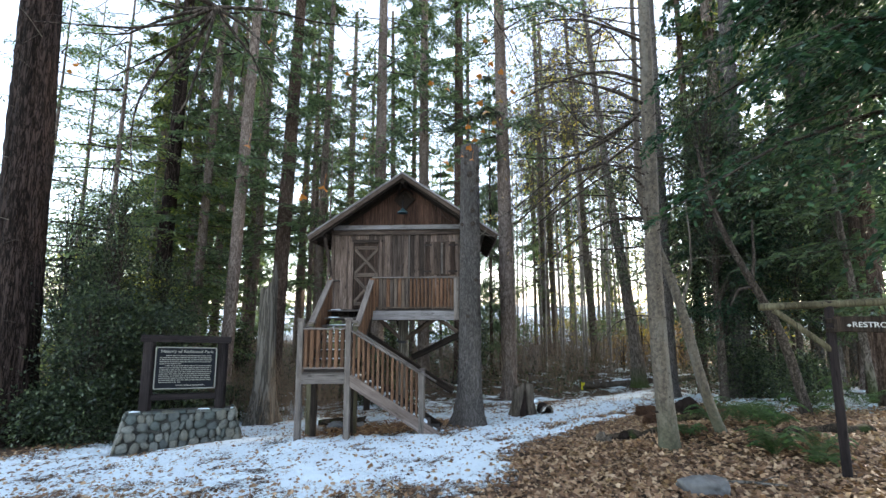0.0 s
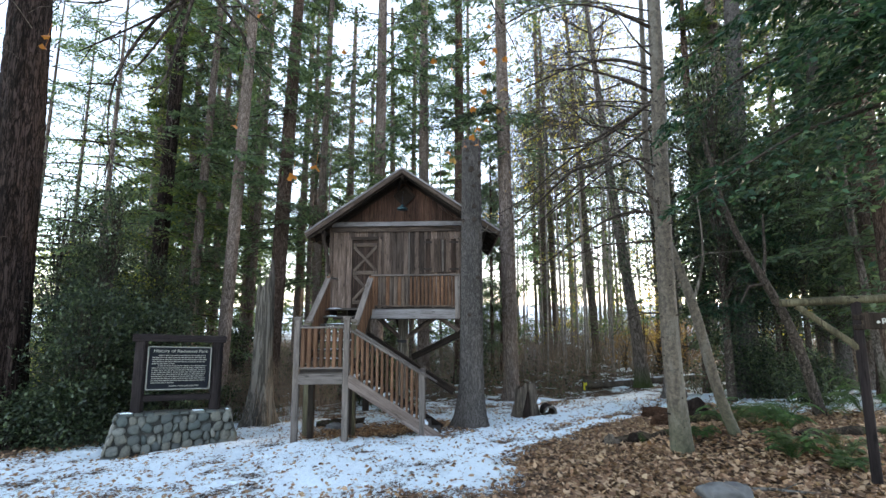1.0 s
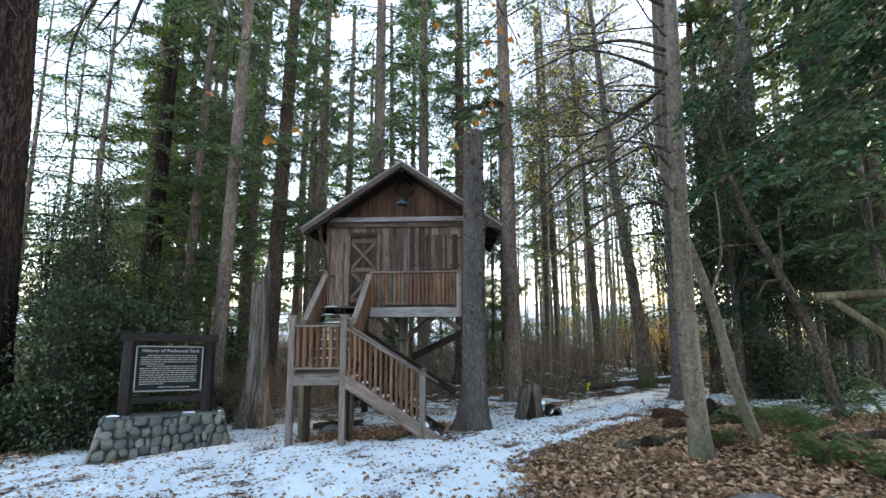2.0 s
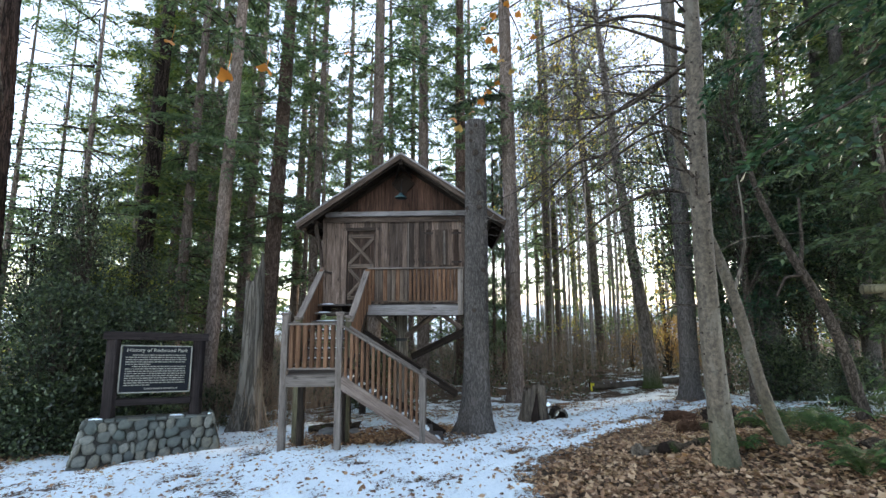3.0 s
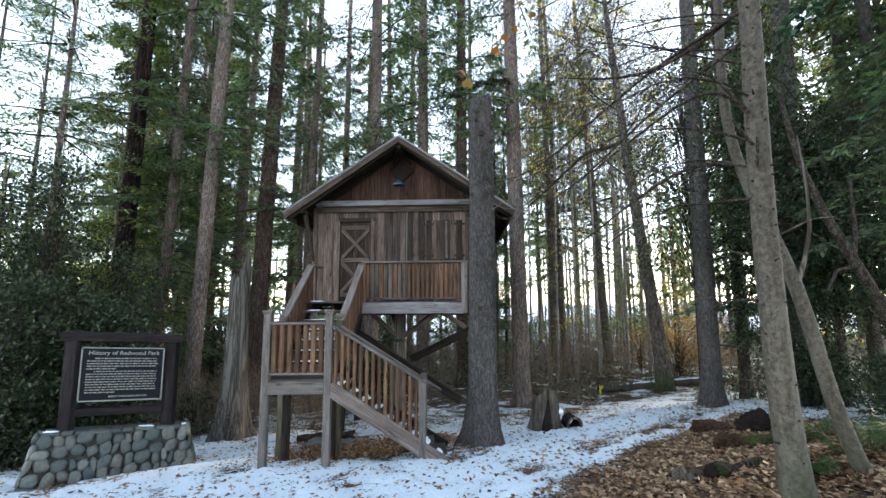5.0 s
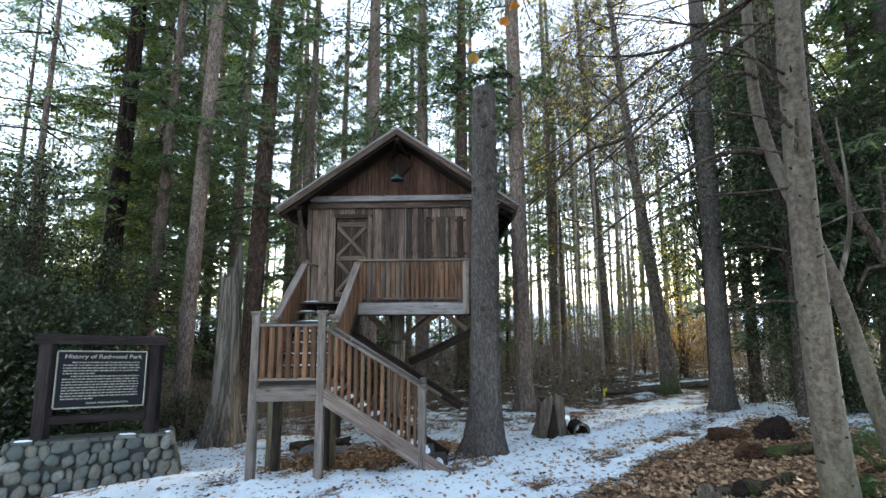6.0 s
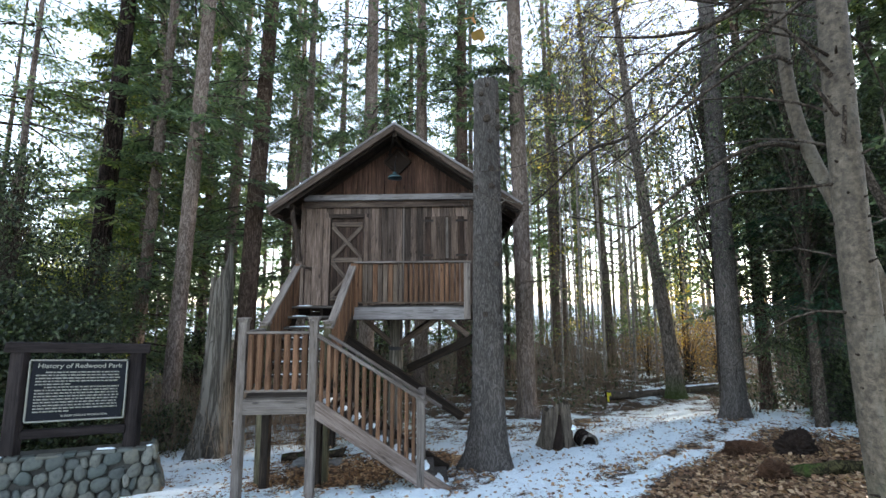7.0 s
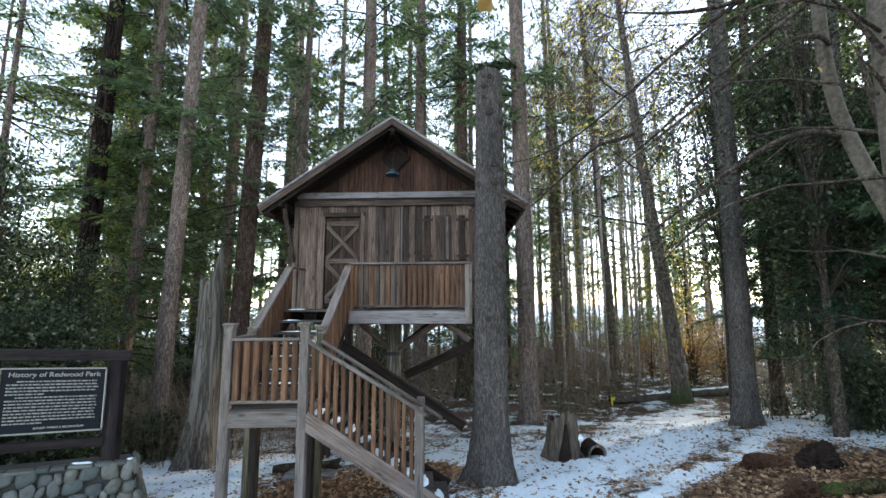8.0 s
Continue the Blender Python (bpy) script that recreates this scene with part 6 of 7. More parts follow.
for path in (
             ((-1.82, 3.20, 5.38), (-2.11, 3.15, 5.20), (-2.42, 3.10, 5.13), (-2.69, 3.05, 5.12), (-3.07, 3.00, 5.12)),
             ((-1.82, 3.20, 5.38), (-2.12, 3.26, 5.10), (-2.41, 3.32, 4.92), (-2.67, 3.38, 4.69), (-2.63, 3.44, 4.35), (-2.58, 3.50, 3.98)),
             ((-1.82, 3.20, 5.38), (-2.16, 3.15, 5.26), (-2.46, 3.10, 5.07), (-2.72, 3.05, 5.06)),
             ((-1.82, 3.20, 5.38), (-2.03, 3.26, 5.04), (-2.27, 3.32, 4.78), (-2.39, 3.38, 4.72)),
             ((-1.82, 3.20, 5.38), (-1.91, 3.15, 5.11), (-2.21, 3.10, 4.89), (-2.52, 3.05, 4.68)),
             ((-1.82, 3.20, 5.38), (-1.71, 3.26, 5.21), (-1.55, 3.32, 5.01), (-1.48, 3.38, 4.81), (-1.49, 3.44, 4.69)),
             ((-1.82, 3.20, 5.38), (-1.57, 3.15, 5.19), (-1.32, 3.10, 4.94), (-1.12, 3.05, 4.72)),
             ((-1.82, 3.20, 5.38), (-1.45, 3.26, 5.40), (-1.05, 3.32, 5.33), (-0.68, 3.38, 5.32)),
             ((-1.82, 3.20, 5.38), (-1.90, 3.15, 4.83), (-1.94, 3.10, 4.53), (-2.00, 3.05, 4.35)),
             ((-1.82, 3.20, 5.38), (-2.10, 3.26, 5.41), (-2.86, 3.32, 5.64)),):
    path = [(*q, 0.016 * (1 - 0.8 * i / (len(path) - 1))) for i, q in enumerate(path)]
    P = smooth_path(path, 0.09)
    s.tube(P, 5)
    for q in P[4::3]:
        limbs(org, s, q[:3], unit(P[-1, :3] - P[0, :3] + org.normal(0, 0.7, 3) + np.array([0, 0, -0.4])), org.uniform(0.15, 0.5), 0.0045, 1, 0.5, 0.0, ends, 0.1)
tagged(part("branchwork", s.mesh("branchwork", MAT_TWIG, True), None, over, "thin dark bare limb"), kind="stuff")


def hanging_leaf(at, r, parent, seed, mat):
    """A five-lobed leaf on its stalk."""
    rng = np.random.RandomState(seed)
    prof = np.array([1.0, 0.72, 0.92, 0.74, 0.8, 0.5, 0.8, 0.74, 0.92, 0.72]) * rng.uniform(0.8, 1.1, 10)
    a = np.linspace(0, 2 * np.pi, 10, endpoint=False) + math.pi / 2
    u = unit(np.array([rng.uniform(0.5, 1), rng.uniform(-0.4, 0.4), rng.uniform(-0.4, 0.4)]))
    v = unit(np.cross(np.cross(u, np.array([0, rng.uniform(-1, -0.3), rng.uniform(-0.6, 0.6)])), u))
    w = np.cross(u, v)
    P = np.array(at) + r * (prof * np.cos(a))[:, None] * u + r * (prof * np.sin(a))[:, None] * v + (0.55 * r * np.abs(np.cos(a)))[:, None] * w
    s = Soup()
    s.add(np.vstack([P, np.array(at)[None]]), np.stack([np.arange(10), (np.arange(10) + 1) % 10, np.full(10, 10)], 1))
    top = np.array(at) - r * 0.3 * v
    s.tube([(*top, 0.0015), (*(top + np.array([0.01, 0.01, 0.10])), 0.0015)], 3)
    return part("hanging_leaf", s.mesh("hanging_leaf", mat), None, parent, "curled orange leaf")


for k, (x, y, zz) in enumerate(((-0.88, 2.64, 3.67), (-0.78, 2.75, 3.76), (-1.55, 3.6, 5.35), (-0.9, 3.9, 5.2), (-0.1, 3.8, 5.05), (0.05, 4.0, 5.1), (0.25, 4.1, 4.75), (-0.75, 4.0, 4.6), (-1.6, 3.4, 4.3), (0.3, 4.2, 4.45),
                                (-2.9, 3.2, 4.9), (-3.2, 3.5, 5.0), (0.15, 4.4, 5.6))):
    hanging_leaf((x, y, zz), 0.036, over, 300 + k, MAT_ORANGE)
for k, (x, y, zz) in enumerate(((0.68, 6.3, 7.25), (0.5, 6.2, 6.45), (0.99, 6.4, 6.3), (0.71, 6.3, 5.75), (0.44, 6.2, 5.44), (0.1, 6.25, 5.12), (0.2, 6.15, 5.3), (0.86, 6.45, 6.8), (0.62, 6.35, 6.1))):
    for j in range(2):
        hanging_leaf((x + 0.09 * math.sin(7 * k + 3 * j), y + 0.08 * j, zz - 0.1 * j), 0.05 + 0.012 * (k % 3), maple, 330 + 2 * k + j, MAT_ORANGE if (k + j) % 3 else MAT_BEECH)

for k, (x, y, c) in enumerate(((13.5, 20.5, 3), (16.0, 24.0, 1), (18.5, 21.0, 3), (15.0, 16.5, 4), (17.5, 17.5, 5), (21.0, 26.0, 7), (19.0, 31.0, 7), (23.0, 22.0, 5), (20.0, 15.0, 5), (13.2, 13.8, 4))):
    straight("conifer", x, y, 0.24 + 0.04 * (k % 5), MAT_BARK_FAR, L_RED, 700 + k, 25 + k % 4, 0.4 * math.sin(k), c, seg=12, step=1.2, furrow=0.0, group="trees of the far wood")

lim = np.random.RandomState(97)
s, ends = Soup(), []
for k in range(16):
    zz = lim.uniform(6.0, 18.0)
    x = float(np.interp(zz, [4.9, 9.0, 13.3, 20], [8.56, 8.1, 7.75, 7.2]))
    az = lim.uniform(0, 6.28)
    limbs(lim, s, (x, 20.6, zz), (math.cos(az), 0.6 * math.sin(az), 0.55), lim.uniform(2.0, 4.2), 0.04, 3, 0.5, 0.05, ends)
low_limb = smooth_path(((7.73, 20.40, 9.81, 0.0850), (7.18, 20.30, 9.48, 0.0740), (6.32, 20.20, 9.37, 0.0630), (5.60, 20.20, 8.77, 0.0520), (4.62, 20.10, 7.80, 0.0410), (3.43, 20.00, 6.74, 0.0300)), 0.3)
s.tube(low_limb, 8)
for q in low_limb[3::3]:
    limbs(lim, s, q[:3], (-0.6, 0.2, 0.3), 1.2, 0.02, 2, 0.6, 0.0, ends)
tagged(part("branchwork", s.mesh("branchwork", MAT_TWIG, True), None, leaner, "bare spreading limbs"), kind="stuff")
lf = Soup()
E = np.array([e for e, _ in ends])
E = E[lim.rand(len(E)) < 0.3]
E = (E[:, None] + lim.normal(0, 0.1, (len(E), 2, 3))).reshape(-1, 3)
ln = lim.uniform(0.07, 0.13, len(E))
lf.blades(E, unit(lim.normal(0, 1, E.shape) + np.array([0, 0, -0.6])), unit(lim.normal(0, 1, E.shape)), ln, ln * 0.7)
tagged(part("last_leaf", lf.mesh("last_leaf", MAT_YELLOW), None, leaner, "a few last yellow leaves"), kind="stuff")

# low leafy conifers that close the wood behind the sign, and two dark ones past the cedar
for k, (x, y) in enumerate(((-17.0, 26.0), (-14.2, 27.0), (-19.8, 30.0), (-0.2, 36.0))):
    t = straight("conifer", x, y, 0.22, MAT_BARK_FAR, "slender conifer of the far wood, green to its foot", 1100 + k, 17, 0.0, None, seg=8, step=2.0, furrow=0.0, group="trees of the far wood")
    crown(t, 8, 0.8, k * 1.3)
for k, (x, y) in enumerate(((9.8, 9.8), (12.0, 12.4))):
    straight("conifer", x, y, 0.3, MAT_BARK_DARK, "dark bushy conifer past the direction sign", 1120 + k, 19, 0.0, 4, seg=12, step=0.8, furrow=0.01)

# mossy bough of the fir that hangs over the topped trunk
fir = [o for o in scene.objects if o.type == "EMPTY" and abs(o.matrix_basis.translation.x - 2.59) < 0.01][0]
bg = np.random.RandomState(44)
q = np.linspace(0, 1, 46)
P = np.stack([2.5 - 2.4 * q, 17.3 - 2.1 * q, 11.0 - 0.9 * q - 0.7 * q ** 2], 1)
s = Soup()
s.tube(np.c_[P[::5], 0.03 * (1.1 - q[::5])], 5)
part("bough_wood", s.mesh("bough_wood", MAT_TWIG, True), None, fir, "drooping dead-ended bough")
B = np.repeat(P, 14, 0) + bg.normal(0, 0.05, (46 * 14, 3))
d = unit(bg.normal(0, 1, B.shape) * np.array([1, 1, 0.35]) + np.array([-0.3, 0, -0.75]))
ln = bg.uniform(0.08, 0.3, len(B))
s = Soup()
s.blades(B, d, unit(bg.normal(0, 1, B.shape)), ln, ln * 0.3, 0.1)
tagged(part("bough_needles", s.mesh("bough_needles", MAT_HOLLY), None, fir, "hanging dark green needles"), kind="stuff")

# dead branch stubs on the nearer stems
stub_rng = np.random.RandomState(61)
for ob in [o for o in scene.objects if o.name.split(".")[0] in ("conifer", "topped_trunk") and o.type == "EMPTY"]:
    x, y, z = ob.matrix_basis.translation
    if y > 24:
        continue
    trunk = ob.children[0].data
    co = np.empty(len(trunk.vertices) * 3)
    trunk.vertices.foreach_get("co", co)
    co = co.reshape(-1, 3)
    pick = co[(co[:, 2] > 1.2) & (co[:, 2] < 16)]
    if len(pick) < 30:
        continue
    s = Soup()
    for q in pick[stub_rng.randint(0, len(pick), 46)]:
        ring = co[np.abs(co[:, 2] - q[2]) < 0.3]
        d = unit((q - ring.mean(0)) * np.array([1, 1, 0]) + np.array([0, 0, 1e-3]))
        ln = stub_rng.uniform(0.05, 0.22) * (2.0 if stub_rng.rand() < 0.15 else 1)
        s.tube([(*(q - d * 0.03), 0.022), (*(q + d * ln * 0.5 + np.array([0, 0, -0.02])), 0.014), (*(q + d * ln + np.array([0, 0, -0.04])), 0.006)], 5)
    tagged(part("branch_stub", s.mesh("branch_stub", MAT_TWIG, True), None, ob, "short dead branch stubs", Matrix.Translation((x, y, z))), kind="stuff")

for k, (x, y, c) in enumerate(((-13.6, 20.0, 3), (-15.2, 23.5, 4), (-12.9, 24.5, 3), (-17.5, 27.0, 1), (-13.6, 27.5, 0), (-17.0, 31.0, 5), (-21.0, 33.0, 5), (-15.0, 34.0, 5))):
    straight("conifer", x, y, 0.42, MAT_BARK_FAR, L_RED, 760 + k, 24 + k, 0.3, c, seg=14, step=1.0, furrow=0.0)
shrub("holly_tree", -11.6, 13.2, 7.5, 1.4, 50, 50, 0.10, MAT_HOLLY, "tall sparse holly tree with a thin dark stem", 123, "tree", 0.25, "evergreen shrubs", 0.5, 0.6)

for k in range(16):
    x, y = -10.5, 10.8
    az = -0.9 + 1.5 * math.sin(k * 2.4)
    zz = 2.6 + 0.55 * k + 0.3 * math.sin(k)
    s = Soup()
    r = 0.47
    tw = np.random.RandomState(800 + k)
    limbs(tw, s, (x + r * math.cos(az), y + r * math.sin(az), zz), (math.cos(az), math.sin(az), 0.25), tw.uniform(0.5, 1.3), 0.012, 1, 0.6, -0.05, None, 0.35)
    part("dead_twig", s.mesh("dead_twig", MAT_SNAG if k % 2 else MAT_TWIG, True), None, old_redwood, "thin drooping dead twig")

# the wood closes towards the horizon
fr = random.Random(5)
for k in range(50):
    y = fr.uniform(46, 92)
    b = -1.1 + 2.2 * (k + fr.random()) / 50
    if 0.12 < b < 0.48 or (b > 0.48 and k % 2) or -0.98 < b < -0.84:
        continue
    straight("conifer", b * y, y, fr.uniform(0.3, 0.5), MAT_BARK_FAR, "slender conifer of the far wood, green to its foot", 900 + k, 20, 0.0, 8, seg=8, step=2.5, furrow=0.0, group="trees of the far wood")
for ob, n, z0, z1, sd in ((snag, 6, 1.2, 3.2, 1), (leaner, 9, 4.0, 15.0, 2), ([o for o in scene.objects if o.name == "leaning_tree.001"][0], 7, 2.0, 5.0, 3)):
    tw = np.random.RandomState(940 + sd)
    co = np.empty(len(ob.children[0].data.vertices) * 3)
    ob.children[0].data.vertices.foreach_get("co", co)
    co = co.reshape(-1, 3) + (np.array(ob.matrix_basis.translation) if sd > 1 else 0)
    for k in range(n):
        zz = z0 + (z1 - z0) * (k + tw.rand()) / n
        ring = co[np.abs(co[:, 2] - zz) < 0.2]
        if len(ring) == 0:
            continue
        q = ring[tw.randint(len(ring))]
        d = unit((q - ring.mean(0)) * np.array([1, 1, 0]))
        s = Soup()
        limbs(tw, s, q - 0.03 * d, (d[0], d[1], 0.2), tw.uniform(0.15, 0.35) if sd == 1 else tw.uniform(0.5, 1.6), 0.02, 0 if sd == 1 else 1, 0.5, 0.0)
        part("dead_branch", s.mesh("dead_branch", MAT_SNAG if sd == 1 else MAT_TWIG, True), None, ob, "short broken dead branch")

for k, (x, y, dia) in enumerate(((-8.3, 17.0, 0.13), (-5.0, 18.5, 0.12))):
    t = straight("bare_tree", x, y, dia, MAT_BARK_FAR, "thin bare twiggy broadleaved tree among the evergreens", 560 + k, 13.5, 0.15 * math.sin(k * 2.1), None, 0.08, seg=10, step=0.8, furrow=0.0, group="bare trees")
    m = Matrix.Translation((x, y, floor_at(x, y))) @ Matrix.Rotation(k * 2.3, 4, "Z")
    tagged(part("branchwork", BARE[k % 4][0], None, t, "", m), kind="stuff")
for k, (x, y, c) in enumerate(((-9.0, 29.0, 2), (-2.2, 30.0, 2), (1.6, 28.0, 2), (-13.0, 29.0, 2))):
    straight("conifer", x, y, 0.34, MAT_BARK_FAR, L_RED, 980 + k, 29, 0.2, c, seg=12, step=1.2, furrow=0.0, group="trees of the far wood")
for k, (x, y, c) in enumerate(((14.5, 15.5, 4), (16.0, 14.0, 1), (12.6, 14.2, 1), (13.9, 16.4, 1))):
    straight("conifer", x, y, 0.4, MAT_BARK_GREY, L_GREY, 1000 + k, 26, 0.2, c, seg=16, step=0.6, furrow=0.02)
for k, (x, y) in enumerate(((12.2, 34.0), (11.5, 27.5), (14.0, 31.0), (12.2, 41.0), (5.1, 28.0), (9.0, 27.5), (10.0, 33.0), (11.0, 31.0), (4.5, 33.0), (13.6, 36.0), (6.7, 24.5), (9.8, 26.0), (8.0, 25.0), (10.6, 25.0), (12.0, 29.5), (7.2, 32.0))):
    t = straight("bare_tree", x, y, 0.13, MAT_BARK_PALE, "tall thin broadleaved tree, nearly bare", 580 + k, 22.0, 0.3 * math.sin(k * 2.1), None, 0.1, seg=10, step=0.8, furrow=0.0, group="bare trees")
    m = Matrix.Translation((x, y, floor_at(x, y))) @ Matrix.Rotation(k * 2.3, 4, "Z") @ Matrix.Diagonal((1.3, 1.3, 1.65, 1))
    tagged(part("branchwork", BARE[k % 4][0], None, t, "", m), kind="stuff")
    tagged(part("foliage", BARE[k % 4][1], None, t, "", m), kind="stuff")

# leafy sprays, gold and green, that veil the light behind the path
veil_rng = np.random.RandomState(77)
VEIL = []
for mat, n, size in ((MAT_GOLDGREEN, 62, 0.10), (MAT_FIR_FAR, 80, 0.12), (MAT_YELLOW, 34, 0.10)):
    st, lf = Soup(), Soup()
    for k in range(n):
        az, zz, ln = veil_rng.uniform(0, 6.28), 1.5 + 13 * veil_rng.rand() ** 1.4, veil_rng.uniform(1.2, 3.0)
        q = np.linspace(0, 1, 7)
        P = np.stack([ln * q * math.cos(az), ln * q * math.sin(az), zz + 0.3 * ln * np.sin(2.2 * q) - 0.35 * ln * q ** 2], 1)
        st.tube(np.c_[P, 0.014 * (1.1 - q)], 3)
        B = P[1 + veil_rng.randint(0, 6, 44)] + veil_rng.normal(0, 1, (44, 3)) * np.array([0.24, 0.24, 0.1])
        d = unit(veil_rng.normal(0, 1, B.shape) + np.array([0, 0, -0.3]))
        sz = size * veil_rng.uniform(0.6, 1.5, 44)
        lf.blades(B, d, unit(np.array([0, 0, 1.0]) + veil_rng.normal(0, 0.7, B.shape)), sz, sz * 0.6)
    VEIL.append((st.mesh("branchwork", MAT_TWIG_PALE, True), lf.mesh("foliage", mat)))
for k, (x, y, c) in enumerate(((8.9, 30.5, 2), (10.6, 27.0, 1), (12.0, 31.0, 0), (4.4, 27.5, 1), (9.6, 36.0, 1), (11.8, 37.5, 1), (14.2, 33.5, 1), (13.2, 28.0, 0), (3.6, 31.0, 1),
                                (-4.4, 24.6, 1), (-12.6, 18.6, 0), (-14.8, 21.0, 0), (-16.4, 20.0, 1), (-18.6, 24.0, 0), (-11.4, 20.6, 1), (-20.5, 27.0, 1))):
    t = straight("sapling", x, y, 0.1, MAT_BARK_PALE, "thin understorey tree with sparse gold-green leaves", 1200 + k, 17.5, 0.25 * math.sin(k * 1.7), None, 0.15, seg=8, step=1.2, furrow=0.0, group="leafy saplings")
    m = Matrix.Translation((x, y, floor_at(x, y))) @ Matrix.Rotation(k * 2.1, 4, "Z")
    tagged(part("branchwork", VEIL[c][0], None, t, "", m), kind="stuff")
    tagged(part("foliage", VEIL[c][1], None, t, "", m), kind="stuff")
shrub("holly_tree", 8.0, 12.7, 10.5, 1.3, 120, 50, 0.10, MAT_HOLLY, "tall dark holly crowding a grey fir stem", 126, "tree", 0.34, "understorey shrubs", 0.5, 0.3)
for k, (x, y) in enumerate(((-16.5, 36.0), (-10.4, 37.5), (-6.2, 36.0), (-2.6, 37.0), (-20.0, 40.0), (1.2, 38.0), (9.3, 44.0))):
    straight("conifer", x, y, 0.34, MAT_BARK_FAR, "tall conifer of the far wood with a high light crown", 1160 + k, 27, 0.2, 6, seg=10, step=1.5, furrow=0.0, group="trees of the far wood")
bushy = straight("conifer", -12.4, 20.8, 0.4, MAT_BARK_FAR, "bushy conifer behind the sign, foliage coloured as if sunlit", 1140, 24, 0.2, 3, seg=12, step=1.0, furrow=0.0)
crown(bushy, 1, 1.0, 2.0)
for k, (x, y) in enumerate(((9.6, 16.4), (12.4, 18.6))):
    straight("conifer", x, y, 0.34, MAT_BARK_DARK, "dark bushy conifer past the direction sign", 1130 + k, 21, 0.1, 4, seg=12, step=0.8, furrow=0.01)
for k, (x, y, h, w) in enumerate(((-10.6, 15.2, 5.0, 1.5), (-13.6, 16.2, 6.0, 1.7), (-15.6, 18.4, 6.5, 1.8))):
    shrub("hazel_shrub", x, y, h, w, 80, 46, 0.10, MAT_GOLDGREEN, "tall open shrub with gold-green autumn leaves", 210 + k, "shrub", 0.12, "autumn shrubs", 0.55, 0.3)

# feathery young conifer boughs round the dark stem beside the path
dark_stem = [o for o in scene.objects if o.type == "EMPTY" and abs(o.matrix_basis.translation.x - 9.0) < 0.01 and abs(o.matrix_basis.translation.y - 13.4) < 0.01][0]
fc, fb = conifer_crown(41, 2.6, 8.5, 2.0, 110, 12, 7, 0.15, 0.35, 0.24, MAT_CEDAR, 1.0)
tagged(part("crown", fc, None, dark_stem, "", Matrix.Translation(dark_stem.matrix_basis.translation)), kind="stuff")
tagged(part("branchwork", fb, None, dark_stem, "", Matrix.Translation(dark_stem.matrix_basis.translation)), kind="stuff")

# knots and stubs up the smooth stem by the path
kr = np.random.RandomState(66)
s = Soup()
mp = np.array([(3.33, 6.65, 0.7), (3.30, 6.65, 1.2), (3.262, 6.65, 2.0), (3.25, 6.65, 3.1), (3.262, 6.65, 4.1), (3.29, 6.65, 5.0), (3.325, 6.65, 6.0), (3.36, 6.65, 7.2)])
for k in range(62):
    zz = 1.0 + 6.2 * k / 62 + kr.uniform(-0.05, 0.05)
    c = np.array([np.interp(zz, mp[:, 2], mp[:, 0]), np.interp(zz, mp[:, 2], mp[:, 1]), zz])
    az = kr.uniform(0, 2 * math.pi) if k % 2 else kr.uniform(3.3, 5.8)
    d = np.array([math.cos(az), math.sin(az), 0.25])
    r = np.interp(zz, [1.2, 3.1, 7.2], [0.133, 0.12, 0.094])
    ln = kr.uniform(0.008, 0.03) * (4 if k % 9 == 4 else 1)
    s.tube([(*(c + d * (r - 0.02)), 0.013), (*(c + d * (r + ln * 0.5)), 0.010), (*(c + d * (r + ln)), 0.005), (*(c + d * (r + ln + 0.004)), 0.0008)], 6)
tagged(part("branch_stub", s.mesh("branch_stub", MAT_TWIG, True), None, maple, "dark knots and snapped twig stubs"), kind="stuff")

shrub("holly_tree", 7.6, 15.3, 11.0, 2.1, 250, 50, 0.10, MAT_HOLLY, "tall dark holly crowding a grey fir stem", 125, "tree", 0.36, "understorey shrubs", 0.5, 0.3)

# slender lacy conifers at the wood's open edge
lace, lace_wood = conifer_crown(51, 3.0, 16, 2.7, 60, 10, 5, 0.15, 0.2, 0.3, MAT_FIR_FAR, 0.9)
for k, (x, y, top) in enumerate(((-10.7, 13.6, 17), (-13.8, 14.6, 16), (-14.6, 17.0, 18))):
    t = straight("conifer", x, y, 0.2, MAT_BARK_FAR, "slender young conifer with sparse lacy boughs", 1020 + k, top, 0.2, None, 0.1, seg=12, step=0.6, furrow=0.01)
    m = Matrix.Translation((x, y, floor_at(x, y))) @ Matrix.Rotation(k * 1.9, 4, "Z")
    tagged(part("crown", lace, None, t, "", m), kind="stuff")
    tagged(part("branchwork", lace_wood, None, t, "", m), kind="stuff")
for k, (x, y) in enumerate(((9.6, 43.0), (11.2, 38.0), (13.6, 41.0), (14.8, 38.0), (5.3, 37.0), (9.9, 36.5), (11.6, 33.5), (8.4, 44.0))):
    t = straight("conifer", x, y, 0.15, MAT_BARK_PALE, "tall slender conifer with thin airy boughs", 1040 + k, 27, 0.3 * math.sin(k), None, 0.1, seg=12, step=1.0, furrow=0.0, group="trees of the far wood")
    m = Matrix.Translation((x, y, floor_at(x, y) + 1.0)) @ Matrix.Rotation(k * 1.9, 4, "Z") @ Matrix.Diagonal((1.15, 1.15, 1.65, 1))
    tagged(part("crown", lace, None, t, "", m), kind="stuff")
    tagged(part("branchwork", lace_wood, None, t, "", m), kind="stuff")

